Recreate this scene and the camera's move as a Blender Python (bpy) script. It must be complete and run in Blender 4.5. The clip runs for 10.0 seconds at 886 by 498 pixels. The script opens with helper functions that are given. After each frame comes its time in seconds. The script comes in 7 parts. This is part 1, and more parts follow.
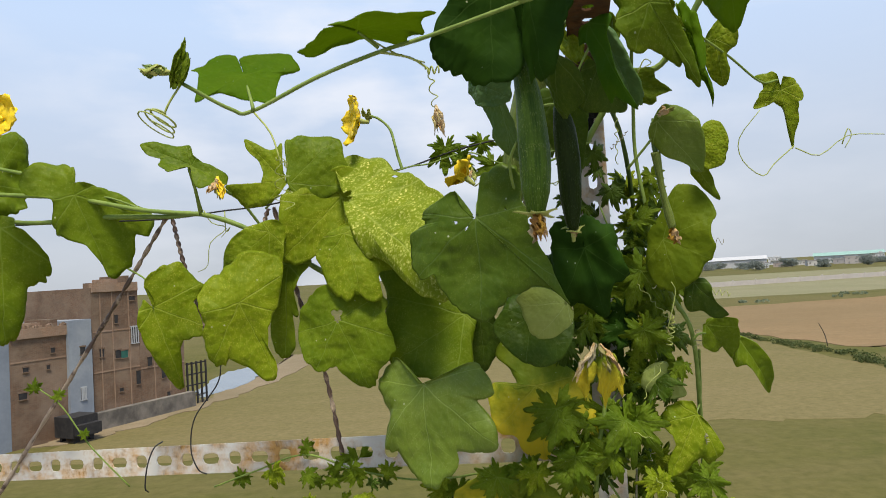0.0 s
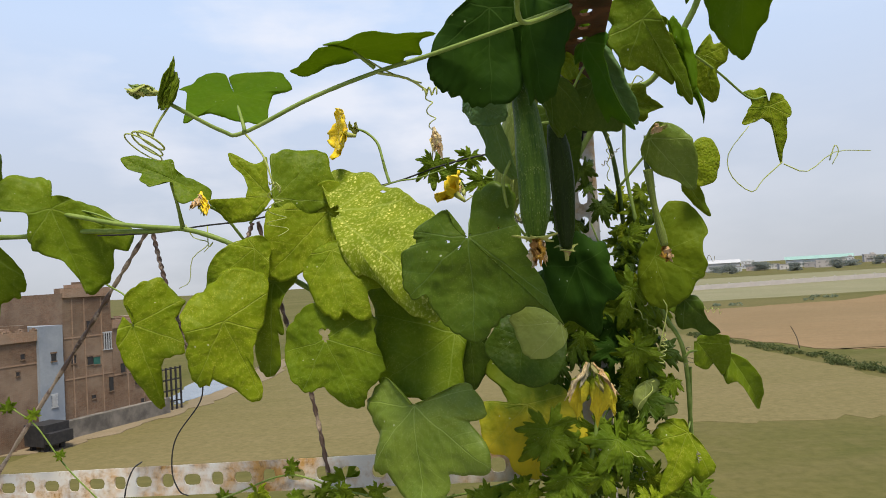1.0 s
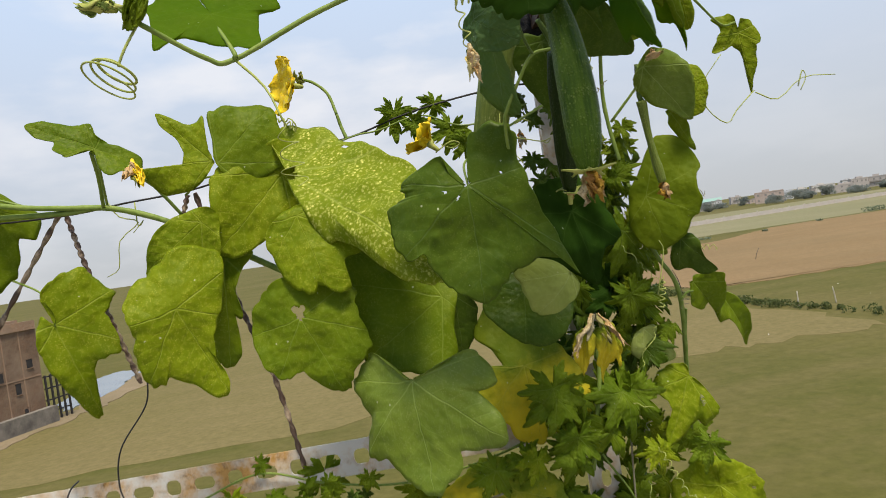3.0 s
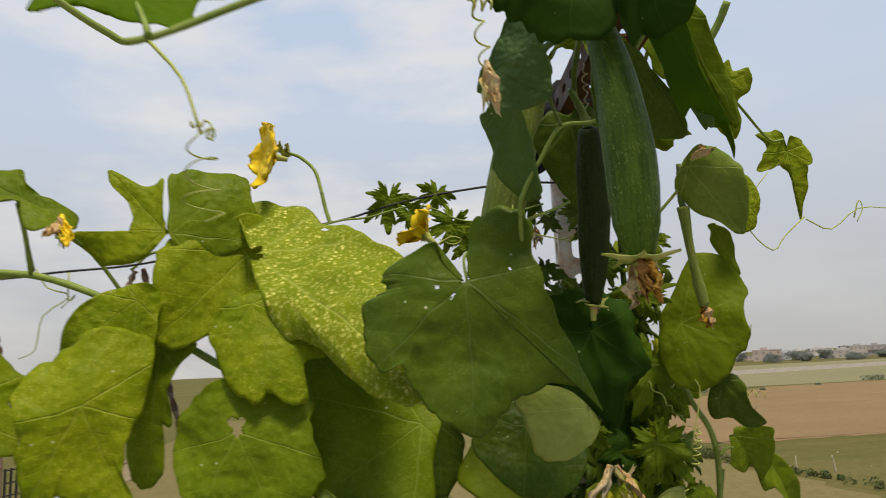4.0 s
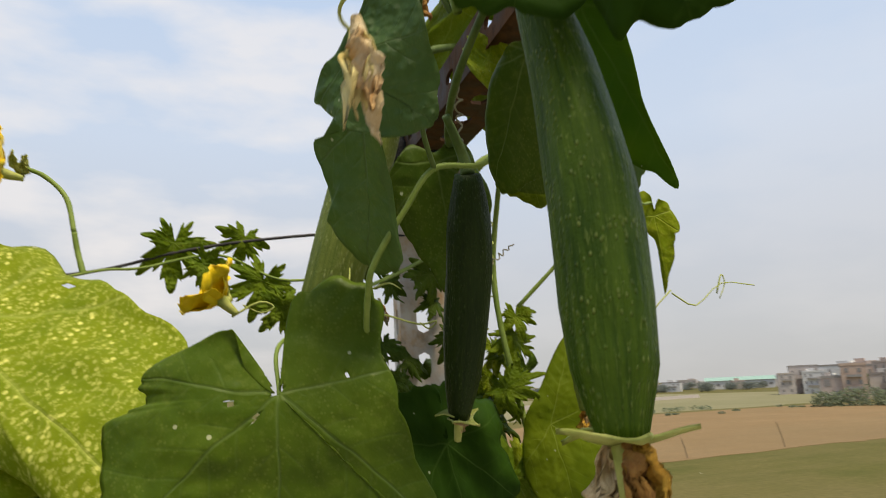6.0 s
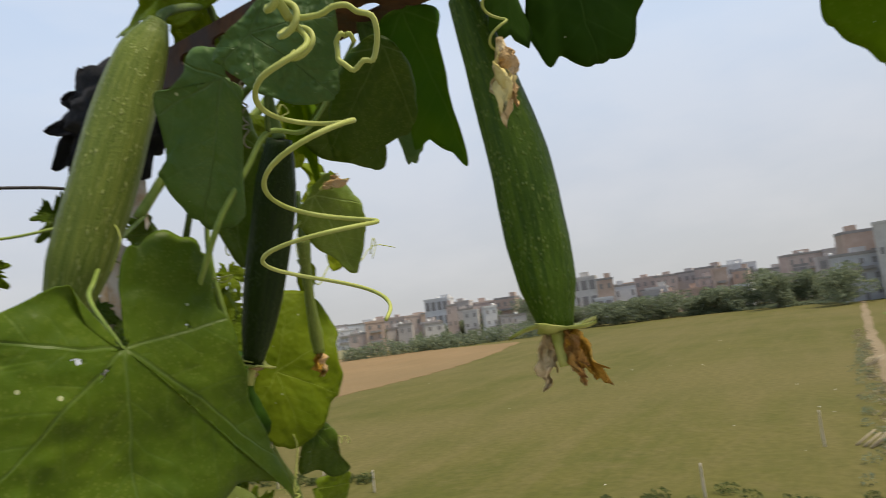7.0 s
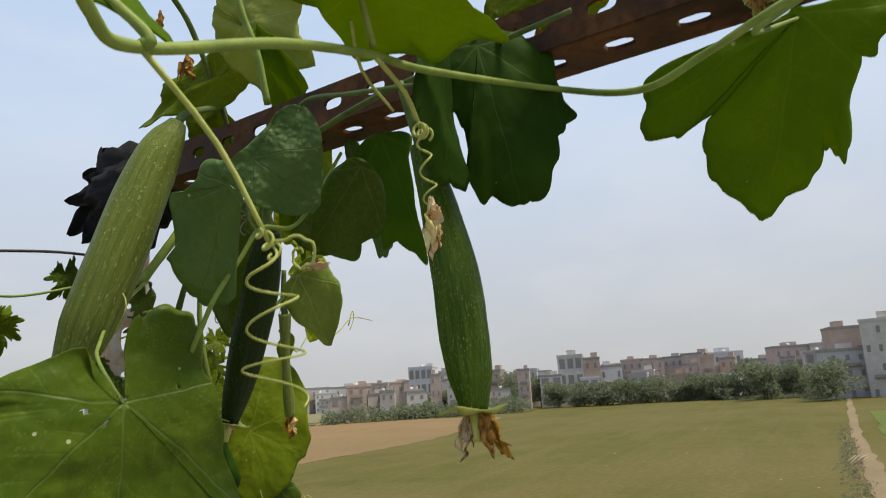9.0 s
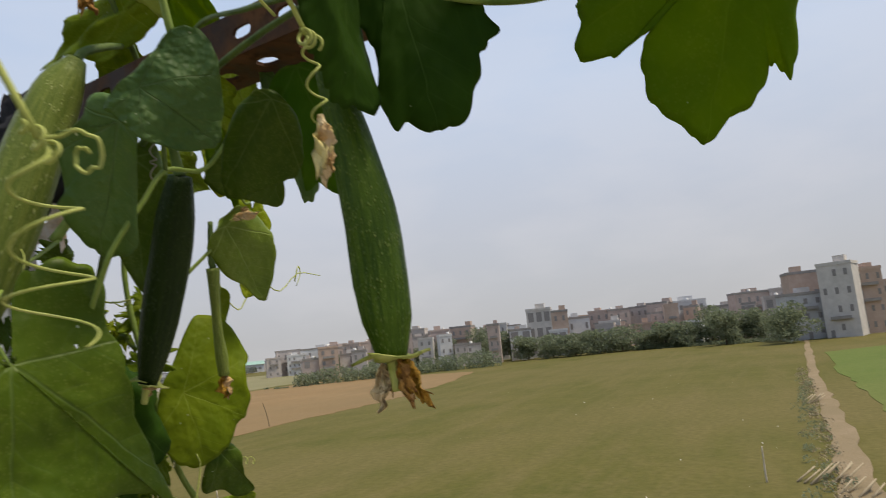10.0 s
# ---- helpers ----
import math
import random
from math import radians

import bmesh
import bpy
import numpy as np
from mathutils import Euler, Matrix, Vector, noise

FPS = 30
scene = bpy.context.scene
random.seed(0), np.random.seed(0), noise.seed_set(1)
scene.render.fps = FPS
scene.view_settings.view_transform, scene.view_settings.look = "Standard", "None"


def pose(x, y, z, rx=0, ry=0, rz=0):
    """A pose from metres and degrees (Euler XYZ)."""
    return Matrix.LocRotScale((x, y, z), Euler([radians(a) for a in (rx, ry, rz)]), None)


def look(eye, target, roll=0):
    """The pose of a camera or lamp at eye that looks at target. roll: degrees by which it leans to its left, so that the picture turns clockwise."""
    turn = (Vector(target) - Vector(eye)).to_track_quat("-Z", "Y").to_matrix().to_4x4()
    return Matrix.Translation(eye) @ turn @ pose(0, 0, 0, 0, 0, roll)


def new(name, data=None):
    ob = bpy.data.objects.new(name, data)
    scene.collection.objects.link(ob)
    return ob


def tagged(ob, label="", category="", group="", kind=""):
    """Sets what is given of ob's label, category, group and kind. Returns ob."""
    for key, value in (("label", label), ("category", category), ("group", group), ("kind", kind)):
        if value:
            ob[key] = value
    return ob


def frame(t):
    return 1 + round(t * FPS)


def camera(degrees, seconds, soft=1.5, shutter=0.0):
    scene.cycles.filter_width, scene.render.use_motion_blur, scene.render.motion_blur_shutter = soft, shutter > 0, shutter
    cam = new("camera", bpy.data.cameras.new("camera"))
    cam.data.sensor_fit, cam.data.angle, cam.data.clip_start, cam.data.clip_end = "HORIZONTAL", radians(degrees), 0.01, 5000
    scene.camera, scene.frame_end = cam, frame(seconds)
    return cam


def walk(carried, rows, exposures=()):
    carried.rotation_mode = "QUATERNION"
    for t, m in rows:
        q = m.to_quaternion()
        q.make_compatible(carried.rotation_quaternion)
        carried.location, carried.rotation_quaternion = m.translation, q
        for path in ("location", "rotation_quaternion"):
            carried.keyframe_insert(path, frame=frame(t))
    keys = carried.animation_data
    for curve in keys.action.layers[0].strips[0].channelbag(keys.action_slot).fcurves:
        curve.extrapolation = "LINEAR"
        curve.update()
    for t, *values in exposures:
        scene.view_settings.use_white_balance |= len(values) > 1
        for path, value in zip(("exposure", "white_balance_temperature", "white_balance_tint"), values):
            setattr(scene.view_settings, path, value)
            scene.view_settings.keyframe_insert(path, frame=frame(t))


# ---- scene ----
cam = camera(64.67, 10.0, soft=0.7, shutter=0.3)
PATH = [
    (0, 0.0000, 0.0000, 9.5000, 92.21, 3.29, -0.00),
    (0.5, 0.0017, -0.0040, 9.5197, 93.24, 3.17, 0.03),
    (1, -0.0183, 0.0176, 9.5226, 92.44, 3.40, -1.84),
    (1.5, -0.0741, 0.0394, 9.5151, 90.51, 5.22, -4.20),
    (2, -0.1061, 0.0503, 9.5108, 87.76, 7.54, -7.98),
    (2.2, -0.1120, 0.0259, 9.5228, 87.78, 7.95, -9.14),
    (3.3, -0.1427, 0.2140, 9.5169, 91.44, 7.80, -10.99),
    (3.5, -0.1334, 0.2565, 9.5311, 94.87, 6.58, -11.09),
    (4, -0.0990, 0.3219, 9.5004, 99.43, 2.68, -10.96),
    (4.5, -0.0330, 0.4322, 9.5363, 96.13, 6.23, -21.23),
    (5, -0.0320, 0.4518, 9.6112, 101.74, 7.07, -19.59),
    (5.2, -0.0350, 0.4525, 9.6073, 104.29, 5.25, -18.52),
    (6.3, -0.0780, 0.5566, 9.5692, 99.72, 2.76, -32.93),
    (6.5, -0.1166, 0.5689, 9.5710, 99.21, 6.11, -41.13),
    (7, -0.2298, 0.5923, 9.5684, 95.84, 7.45, -61.99),
    (7.5, -0.2101, 0.6002, 9.5837, 95.69, 7.07, -66.48),
    (8, -0.2099, 0.5744, 9.6135, 100.54, 5.87, -66.94),
    (8.5, -0.2954, 0.5246, 9.6038, 103.05, 3.22, -65.00),
    (9, -0.3026, 0.5246, 9.5721, 101.28, 3.66, -63.35),
    (9.5, -0.2929, 0.5201, 9.5621, 99.66, 5.85, -62.08),
    (10, -0.2499, 0.5162, 9.5627, 97.67, 5.85, -65.68),
]
walk(cam, [(t, pose(x, y, z, rx, ry, rz)) for t, x, y, z, rx, ry, rz in PATH], [(0, 0.03, 6450, 8), (1.5, 0.03, 6550, 10), (3.3, 0.02, 6950, 8), (4.0, -0.19, 7350, 9), (5.0, -0.16, 7350, 10), (6.6, -0.02, 7250, 9), (7.5, -0.06, 6950, 9), (8.2, -0.04, 7000, 10), (9.2, -0.07, 7050, 8), (10, -0.18, 7050, 11)])

# ---- light: hazy bright sky and a soft sun from behind the first view ----
SUN_AZ, SUN_EL = 168.0, 66.0          # degrees clockwise from +y, and above the horizon
world = bpy.data.worlds.new("sky")
scene.world = world
world.use_nodes = True
wt = world.node_tree
wt.nodes.clear()
w_out = wt.nodes.new("ShaderNodeOutputWorld")
w_bg = wt.nodes.new("ShaderNodeBackground")
w_sky = wt.nodes.new("ShaderNodeTexSky")
w_sky.sky_type = "NISHITA"
w_sky.sun_disc = False
w_sky.sun_elevation = radians(SUN_EL)
w_sky.sun_rotation = radians(SUN_AZ)
w_sky.air_density, w_sky.dust_density, w_sky.ozone_density = 1.0, 3.0, 2.0
w_geo = wt.nodes.new("ShaderNodeTexCoord")
w_sep = wt.nodes.new("ShaderNodeSeparateXYZ")
w_ramp = wt.nodes.new("ShaderNodeValToRGB")
e = w_ramp.color_ramp.elements
e[0].position, e[0].color = 0.0, (0.58, 0.61, 0.66, 1)
e[1].position, e[1].color = 0.62, (0.52, 0.72, 1.08, 1)
k = w_ramp.color_ramp.elements.new(0.16)
k.color = (0.62, 0.69, 0.83, 1)
k = w_ramp.color_ramp.elements.new(1.0)
k.color = (0.13, 0.22, 0.46, 1)
k = w_ramp.color_ramp.elements.new(0.34)
k.color = (0.64, 0.78, 1.03, 1)
w_mix = wt.nodes.new("ShaderNodeMixRGB")
w_mix.inputs[0].default_value = 0.9
w_gain = wt.nodes.new("ShaderNodeVectorMath")
w_gain.operation = "SCALE"
w_gain.inputs["Scale"].default_value = 0.10
w_map = wt.nodes.new("ShaderNodeMapping")
w_map.inputs["Scale"].default_value = (1.6, 1.6, 4.2)
w_noise = wt.nodes.new("ShaderNodeTexNoise")
w_noise.inputs["Scale"].default_value = 2.6
w_noise.inputs["Detail"].default_value = 6
w_noise.inputs["Roughness"].default_value = 0.5
w_cr = wt.nodes.new("ShaderNodeValToRGB")
w_cr.color_ramp.elements[0].position, w_cr.color_ramp.elements[1].position = 0.43, 0.62
w_cm = wt.nodes.new("ShaderNodeMath")
w_cm.operation = "MULTIPLY"
# a bank of low white clouds stands behind the vine; elsewhere only a thin veil
w_dot = wt.nodes.new("ShaderNodeVectorMath")
w_dot.operation = "DOT_PRODUCT"
w_dot.inputs[1].default_value = (-0.02, 0.94, 0.34)
w_bank = wt.nodes.new("ShaderNodeMapRange")
w_bank.interpolation_type = "SMOOTHSTEP"
for key, val in (("From Min", 0.84), ("From Max", 0.99), ("To Min", 0.12), ("To Max", 0.62)):
    w_bank.inputs[key].default_value = val
w_cloud = wt.nodes.new("ShaderNodeMixRGB")
w_cloud.inputs[2].default_value = (0.92, 0.92, 0.98, 1)
wl = wt.links.new
wl(w_geo.outputs["Generated"], w_sep.inputs[0])
wl(w_sep.outputs["Z"], w_ramp.inputs[0])
wl(w_sky.outputs[0], w_gain.inputs[0])
wl(w_gain.outputs[0], w_mix.inputs[1])
wl(w_ramp.outputs[0], w_mix.inputs[2])
wl(w_geo.outputs["Generated"], w_map.inputs[0])
wl(w_map.outputs[0], w_noise.inputs["Vector"])
wl(w_noise.outputs[0], w_cr.inputs[0])
wl(w_geo.outputs["Generated"], w_dot.inputs[0])
wl(w_dot.outputs["Value"], w_bank.inputs["Value"])
wl(w_bank.outputs[0], w_cm.inputs[1])
wl(w_cr.outputs[0], w_cm.inputs[0])
wl(w_cm.outputs[0], w_cloud.inputs[0])
wl(w_mix.outputs[0], w_cloud.inputs[1])
wl(w_cloud.outputs[0], w_bg.inputs[0])
wl(w_bg.outputs[0], w_out.inputs[0])
w_bg.inputs["Strength"].default_value = 1.0

sun = new("sun", bpy.data.lights.new("sun", "SUN"))
sun.data.energy, sun.data.angle, sun.data.color = 5.0, radians(14), (1.0, 0.92, 0.77)
sun_dir = Vector((math.sin(radians(SUN_AZ)) * math.cos(radians(SUN_EL)), math.cos(radians(SUN_AZ)) * math.cos(radians(SUN_EL)), math.sin(radians(SUN_EL))))
sun.matrix_world = look(sun_dir * 60, (0, 0, 0))


# ---- materials ----
def material(name, rough=0.7, metal=0.0):
    m = bpy.data.materials.new(name)
    m.use_nodes = True
    b = m.node_tree.nodes["Principled BSDF"]
    b.inputs["Roughness"].default_value = rough
    b.inputs["Metallic"].default_value = metal
    return m, m.node_tree, b


def math_node(nt, op, a, b=0.0, clamp=False):
    n = nt.nodes.new("ShaderNodeMath")
    n.operation = op
    n.use_clamp = clamp
    for i, v in enumerate((a, b)):
        if isinstance(v, (int, float)):
            n.inputs[i].default_value = v
        else:
            nt.links.new(v, n.inputs[i])
    return n.outputs[0]


def mix_node(nt, fac, a, b):
    n = nt.nodes.new("ShaderNodeMixRGB")
    for i, v in enumerate((fac, a, b)):
        if isinstance(v, tuple):
            n.inputs[i].default_value = (*v, 1)
        elif isinstance(v, (int, float)):
            n.inputs[i].default_value = v
        else:
            nt.links.new(v, n.inputs[i])
    return n.outputs[0]


def noise_node(nt, scale, detail=3, rough=0.55, vec=None):
    n = nt.nodes.new("ShaderNodeTexNoise")
    n.inputs["Scale"].default_value = scale
    n.inputs["Detail"].default_value = detail
    n.inputs["Roughness"].default_value = rough
    if vec is None:
        vec = nt.nodes.new("ShaderNodeTexCoord").outputs["Object"]
    nt.links.new(vec, n.inputs["Vector"])
    return n.outputs[0]


def step_node(nt, v, lo, hi):
    n = nt.nodes.new("ShaderNodeMapRange")
    n.inputs["From Min"].default_value, n.inputs["From Max"].default_value = lo, hi
    nt.links.new(v, n.inputs[0])
    return n.outputs[0]


def bump_node(nt, b, height, strength, dist):
    n = nt.nodes.new("ShaderNodeBump")
    n.inputs["Strength"].default_value, n.inputs["Distance"].default_value = strength, dist
    nt.links.new(height, n.inputs["Height"])
    nt.links.new(n.outputs[0], b.inputs["Normal"])


def island(nt):
    return nt.nodes.new("ShaderNodeObjectInfo").outputs["Random"]


def leaf_material(name, dark, light, vein, speck=0.0, speck_col=(0.5, 0.52, 0.12), yellow=0.0, yellow_col=(0.62, 0.42, 0.02), rough=0.5, through_light=0.3, quilt=0.6, spec=0.09):
    """Leaf blade: radiating veins, quilted cells, blotches, optional pale specks and yellowing."""
    m, nt, b = material(name, rough)
    b.inputs["Specular IOR Level"].default_value = spec
    uv = nt.nodes.new("ShaderNodeUVMap").outputs[0]
    bend = nt.nodes.new("ShaderNodeTexNoise")
    bend.inputs["Scale"].default_value = 2.6
    nt.links.new(uv, bend.inputs["Vector"])
    off3 = nt.nodes.new("ShaderNodeVectorMath")
    off3.operation = "MULTIPLY_ADD"
    nt.links.new(bend.outputs["Color"], off3.inputs[0])
    off3.inputs[1].default_value, off3.inputs[2].default_value = (0.09, 0.09, 0), (-0.045, -0.045, 0)
    bent = nt.nodes.new("ShaderNodeVectorMath")
    nt.links.new(uv, bent.inputs[0])
    nt.links.new(off3.outputs[0], bent.inputs[1])
    sep = nt.nodes.new("ShaderNodeSeparateXYZ")
    nt.links.new(bent.outputs[0], sep.inputs[0])
    x, y = math_node(nt, "ABSOLUTE", sep.outputs[0]), sep.outputs[1]
    ve = None
    for ang in (0.0, 50.0, 100.0):
        c, s = math.cos(radians(ang)), math.sin(radians(ang))
        off = math_node(nt, "ABSOLUTE", math_node(nt, "SUBTRACT", math_node(nt, "MULTIPLY", x, c), math_node(nt, "MULTIPLY", y, s)))
        along = math_node(nt, "ADD", math_node(nt, "MULTIPLY", x, s), math_node(nt, "MULTIPLY", y, c))
        wide = math_node(nt, "SUBTRACT", 0.013, math_node(nt, "MULTIPLY", along, 0.009))
        here = math_node(nt, "MULTIPLY", math_node(nt, "SUBTRACT", 1.0, math_node(nt, "DIVIDE", off, wide), True), math_node(nt, "GREATER_THAN", along, 0.0))
        # side veins leave each main vein like a feather
        fe = math_node(nt, "SUBTRACT", math_node(nt, "MULTIPLY", along, 7.0), math_node(nt, "MULTIPLY", off, 6.0))
        fr = math_node(nt, "ABSOLUTE", math_node(nt, "SUBTRACT", math_node(nt, "FRACT", fe), 0.5))
        side = math_node(nt, "MULTIPLY", math_node(nt, "SUBTRACT", 1.0, math_node(nt, "MULTIPLY", fr, 11.0), True), math_node(nt, "LESS_THAN", off, math_node(nt, "MULTIPLY", along, 0.36)))
        here = math_node(nt, "MAXIMUM", here, math_node(nt, "MULTIPLY", side, 0.28))
        ve = here if ve is None else math_node(nt, "MAXIMUM", ve, here)
    vor = nt.nodes.new("ShaderNodeTexVoronoi")
    vor.feature = "SMOOTH_F1"
    vor.inputs["Scale"].default_value = 13
    nt.links.new(uv, vor.inputs["Vector"])
    blot = noise_node(nt, 26, 4, 0.6)
    fine = noise_node(nt, 160, 3, 0.6)
    rnd = island(nt)
    t = math_node(nt, "ADD", math_node(nt, "MULTIPLY", step_node(nt, blot, 0.32, 0.68), 0.75), math_node(nt, "MULTIPLY", rnd, 0.35), True)
    col = mix_node(nt, t, dark, light)
    col = mix_node(nt, math_node(nt, "MULTIPLY", fine, 0.28), col, dark)
    if yellow:
        lo = math_node(nt, "ADD", math_node(nt, "MULTIPLY", y, 0.75), math_node(nt, "MULTIPLY", blot, 1.0))
        col = mix_node(nt, math_node(nt, "MULTIPLY", step_node(nt, lo, 0.40, 0.92), yellow, True), col, yellow_col)
    if speck:
        pix = nt.nodes.new("ShaderNodeTexVoronoi")
        pix.inputs["Scale"].default_value = 44
        nt.links.new(uv, pix.inputs["Vector"])
        sp = math_node(nt, "MULTIPLY", step_node(nt, pix.outputs["Distance"], 0.34, 0.20), step_node(nt, noise_node(nt, 34, 3), 0.42, 0.60))
        mo = step_node(nt, noise_node(nt, 230, 4, 0.65), 0.52, 0.66)
        col = mix_node(nt, math_node(nt, "MULTIPLY", math_node(nt, "MAXIMUM", sp, math_node(nt, "MULTIPLY", mo, 0.55)), speck, True), col, speck_col)
    dot = nt.nodes.new("ShaderNodeTexVoronoi")
    dot.inputs["Scale"].default_value = 7.0
    nt.links.new(uv, dot.inputs["Vector"])
    sepc = nt.nodes.new("ShaderNodeSeparateColor")
    nt.links.new(dot.outputs["Color"], sepc.inputs[0])
    spot = math_node(nt, "LESS_THAN", dot.outputs["Distance"], math_node(nt, "MULTIPLY", math_node(nt, "SUBTRACT", sepc.outputs[0], 0.55), 0.20))
    col = mix_node(nt, math_node(nt, "MULTIPLY", ve, 0.55), col, vein)
    col = mix_node(nt, math_node(nt, "MULTIPLY", spot, 0.75), col, (0.55, 0.56, 0.32))
    nt.links.new(col, b.inputs["Base Color"])
    relief = math_node(nt, "ADD", math_node(nt, "MULTIPLY", vor.outputs["Distance"], -1.0), math_node(nt, "MULTIPLY", ve, -0.35))
    relief = math_node(nt, "ADD", relief, math_node(nt, "MULTIPLY", fine, 0.25))
    bump_node(nt, b, relief, quilt, 0.0026)
    tr = nt.nodes.new("ShaderNodeBsdfTranslucent")
    nt.links.new(mix_node(nt, 0.45, col, (0.48, 0.54, 0.025)), tr.inputs[0])
    mx = nt.nodes.new("ShaderNodeMixShader")
    mx.inputs[0].default_value = through_light
    nt.links.new(b.outputs[0], mx.inputs[1])
    nt.links.new(tr.outputs[0], mx.inputs[2])
    nt.links.new(mx.outputs[0], nt.nodes["Material Output"].inputs[0])
    return m


def simple(name, a, b2, scale=8.0, rough=0.75, metal=0.0, bump=0.3, depth=0.003, fine=None, lo=0.35, hi=0.65, spec=0.3):
    """Two tones mixed by noise, with a finer grain on top and some relief."""
    m, nt, b = material(name, rough, metal)
    b.inputs["Specular IOR Level"].default_value = spec
    n1 = noise_node(nt, scale, 5, 0.6)
    n2 = noise_node(nt, fine or scale * 9, 3, 0.6)
    col = mix_node(nt, step_node(nt, n1, lo, hi), a, b2)
    col = mix_node(nt, math_node(nt, "MULTIPLY", n2, 0.35), col, tuple(c * 0.55 for c in a))
    nt.links.new(col, b.inputs["Base Color"])
    if bump:
        bump_node(nt, b, math_node(nt, "ADD", n1, math_node(nt, "MULTIPLY", n2, 0.6)), bump, depth)
    return m


M_MOTTLED = leaf_material("leaf_mottled", (0.145, 0.205, 0.008), (0.25, 0.30, 0.014), (0.40, 0.45, 0.09), speck=1.0, speck_col=(0.72, 0.70, 0.18), quilt=1.0, rough=0.55)
M_PALE = leaf_material("leaf_yellow_green", (0.125, 0.185, 0.004), (0.235, 0.285, 0.008), (0.34, 0.39, 0.05), speck=0.7, speck_col=(0.44, 0.44, 0.05), quilt=0.75, rough=0.5)
M_GREEN = leaf_material("leaf_green", (0.080, 0.135, 0.004), (0.165, 0.225, 0.008), (0.25, 0.32, 0.05), speck=0.4, speck_col=(0.36, 0.38, 0.06), rough=0.48, quilt=0.65)
M_LIGHT = leaf_material("leaf_fresh_green", (0.11, 0.175, 0.012), (0.185, 0.25, 0.022), (0.32, 0.40, 0.10), speck=0.25, speck_col=(0.45, 0.48, 0.16), rough=0.42, quilt=0.6, spec=0.35)
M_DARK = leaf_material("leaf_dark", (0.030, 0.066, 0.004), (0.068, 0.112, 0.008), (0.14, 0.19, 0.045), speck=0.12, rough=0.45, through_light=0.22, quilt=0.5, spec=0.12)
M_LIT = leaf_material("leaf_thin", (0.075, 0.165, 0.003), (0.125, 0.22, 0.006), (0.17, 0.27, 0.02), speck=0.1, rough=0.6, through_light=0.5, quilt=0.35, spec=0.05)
M_BROAD = leaf_material("leaf_broad_green", (0.056, 0.102, 0.006), (0.108, 0.165, 0.012), (0.13, 0.19, 0.05), speck=0.12, rough=0.42, through_light=0.28, quilt=0.5, spec=0.14)
M_LEMON = leaf_material("leaf_thin_yellow_green", (0.085, 0.135, 0.004), (0.155, 0.205, 0.008), (0.30, 0.36, 0.06), speck=0.15, speck_col=(0.3, 0.33, 0.05), rough=0.55, through_light=0.38, quilt=0.4)
M_SHEEN = leaf_material("leaf_waxy", (0.044, 0.108, 0.016), (0.086, 0.160, 0.032), (0.13, 0.20, 0.06), speck=0.08, rough=0.58, through_light=0.22, quilt=0.9, spec=0.36)
M_VIVID = leaf_material("leaf_vivid_green", (0.032, 0.100, 0.004), (0.060, 0.145, 0.008), (0.10, 0.19, 0.03), rough=0.6, through_light=0.32, quilt=0.4, spec=0.06)
# leaf green darkened in the colour itself, standing for shade under the canopy
M_SHADE = leaf_material("leaf_shaded", (0.011, 0.034, 0.003), (0.026, 0.064, 0.004), (0.06, 0.11, 0.02), rough=0.7, through_light=0.16, quilt=0.3, spec=0.06)
M_YELLOW = leaf_material("leaf_yellowing", (0.12, 0.19, 0.010), (0.24, 0.29, 0.02), (0.45, 0.42, 0.06), speck=0.2, yellow=0.95, yellow_col=(0.70, 0.55, 0.03), quilt=0.6)
M_BACK = leaf_material("leaf_underside", (0.24, 0.30, 0.06), (0.35, 0.40, 0.11), (0.45, 0.5, 0.22), rough=0.7, quilt=0.4)
M_BITTER = leaf_material("bitter_gourd_leaf", (0.080, 0.145, 0.006), (0.175, 0.245, 0.012), (0.26, 0.33, 0.07), speck=0.25, rough=0.55, through_light=0.42, quilt=0.9)
M_WITHER = leaf_material("leaf_withered", (0.14, 0.19, 0.02), (0.30, 0.29, 0.06), (0.46, 0.38, 0.2), yellow=0.6, yellow_col=(0.55, 0.42, 0.07), speck=0.8, speck_col=(0.58, 0.47, 0.34), rough=0.75)

M_STEM = simple("stem_green", (0.14, 0.21, 0.03), (0.23, 0.30, 0.06), 60, 0.6, bump=0.4, depth=0.001)
M_STEM_DARK = simple("stem_dark", (0.05, 0.09, 0.015), (0.11, 0.16, 0.03), 60, 0.6, bump=0.4, depth=0.001)
M_TENDRIL = simple("tendril", (0.30, 0.34, 0.07), (0.42, 0.45, 0.13), 80, 0.6, bump=0.2, depth=0.001)
M_TENDRIL_DRY = simple("tendril_dry", (0.23, 0.20, 0.12), (0.34, 0.31, 0.2), 90, 0.8, bump=0.3, depth=0.001)
M_SEPAL = simple("sepal", (0.28, 0.32, 0.06), (0.46, 0.46, 0.13), 90, 0.6, bump=0.3, depth=0.001)
M_PETAL = simple("petal_yellow", (0.78, 0.50, 0.008), (0.88, 0.66, 0.02), 40, 0.5, bump=0.4, depth=0.002)
M_PETAL_CREAM = simple("petal_cream", (0.62, 0.47, 0.14), (0.78, 0.66, 0.30), 60, 0.8, bump=0.6, depth=0.003)
M_PETAL_DRY = simple("petal_dry", (0.50, 0.27, 0.08), (0.62, 0.47, 0.28), 70, 0.85, bump=0.8, depth=0.003)
M_PETAL_BROWN = simple("petal_brown", (0.22, 0.085, 0.02), (0.54, 0.29, 0.07), 80, 0.85, bump=0.8, depth=0.003)
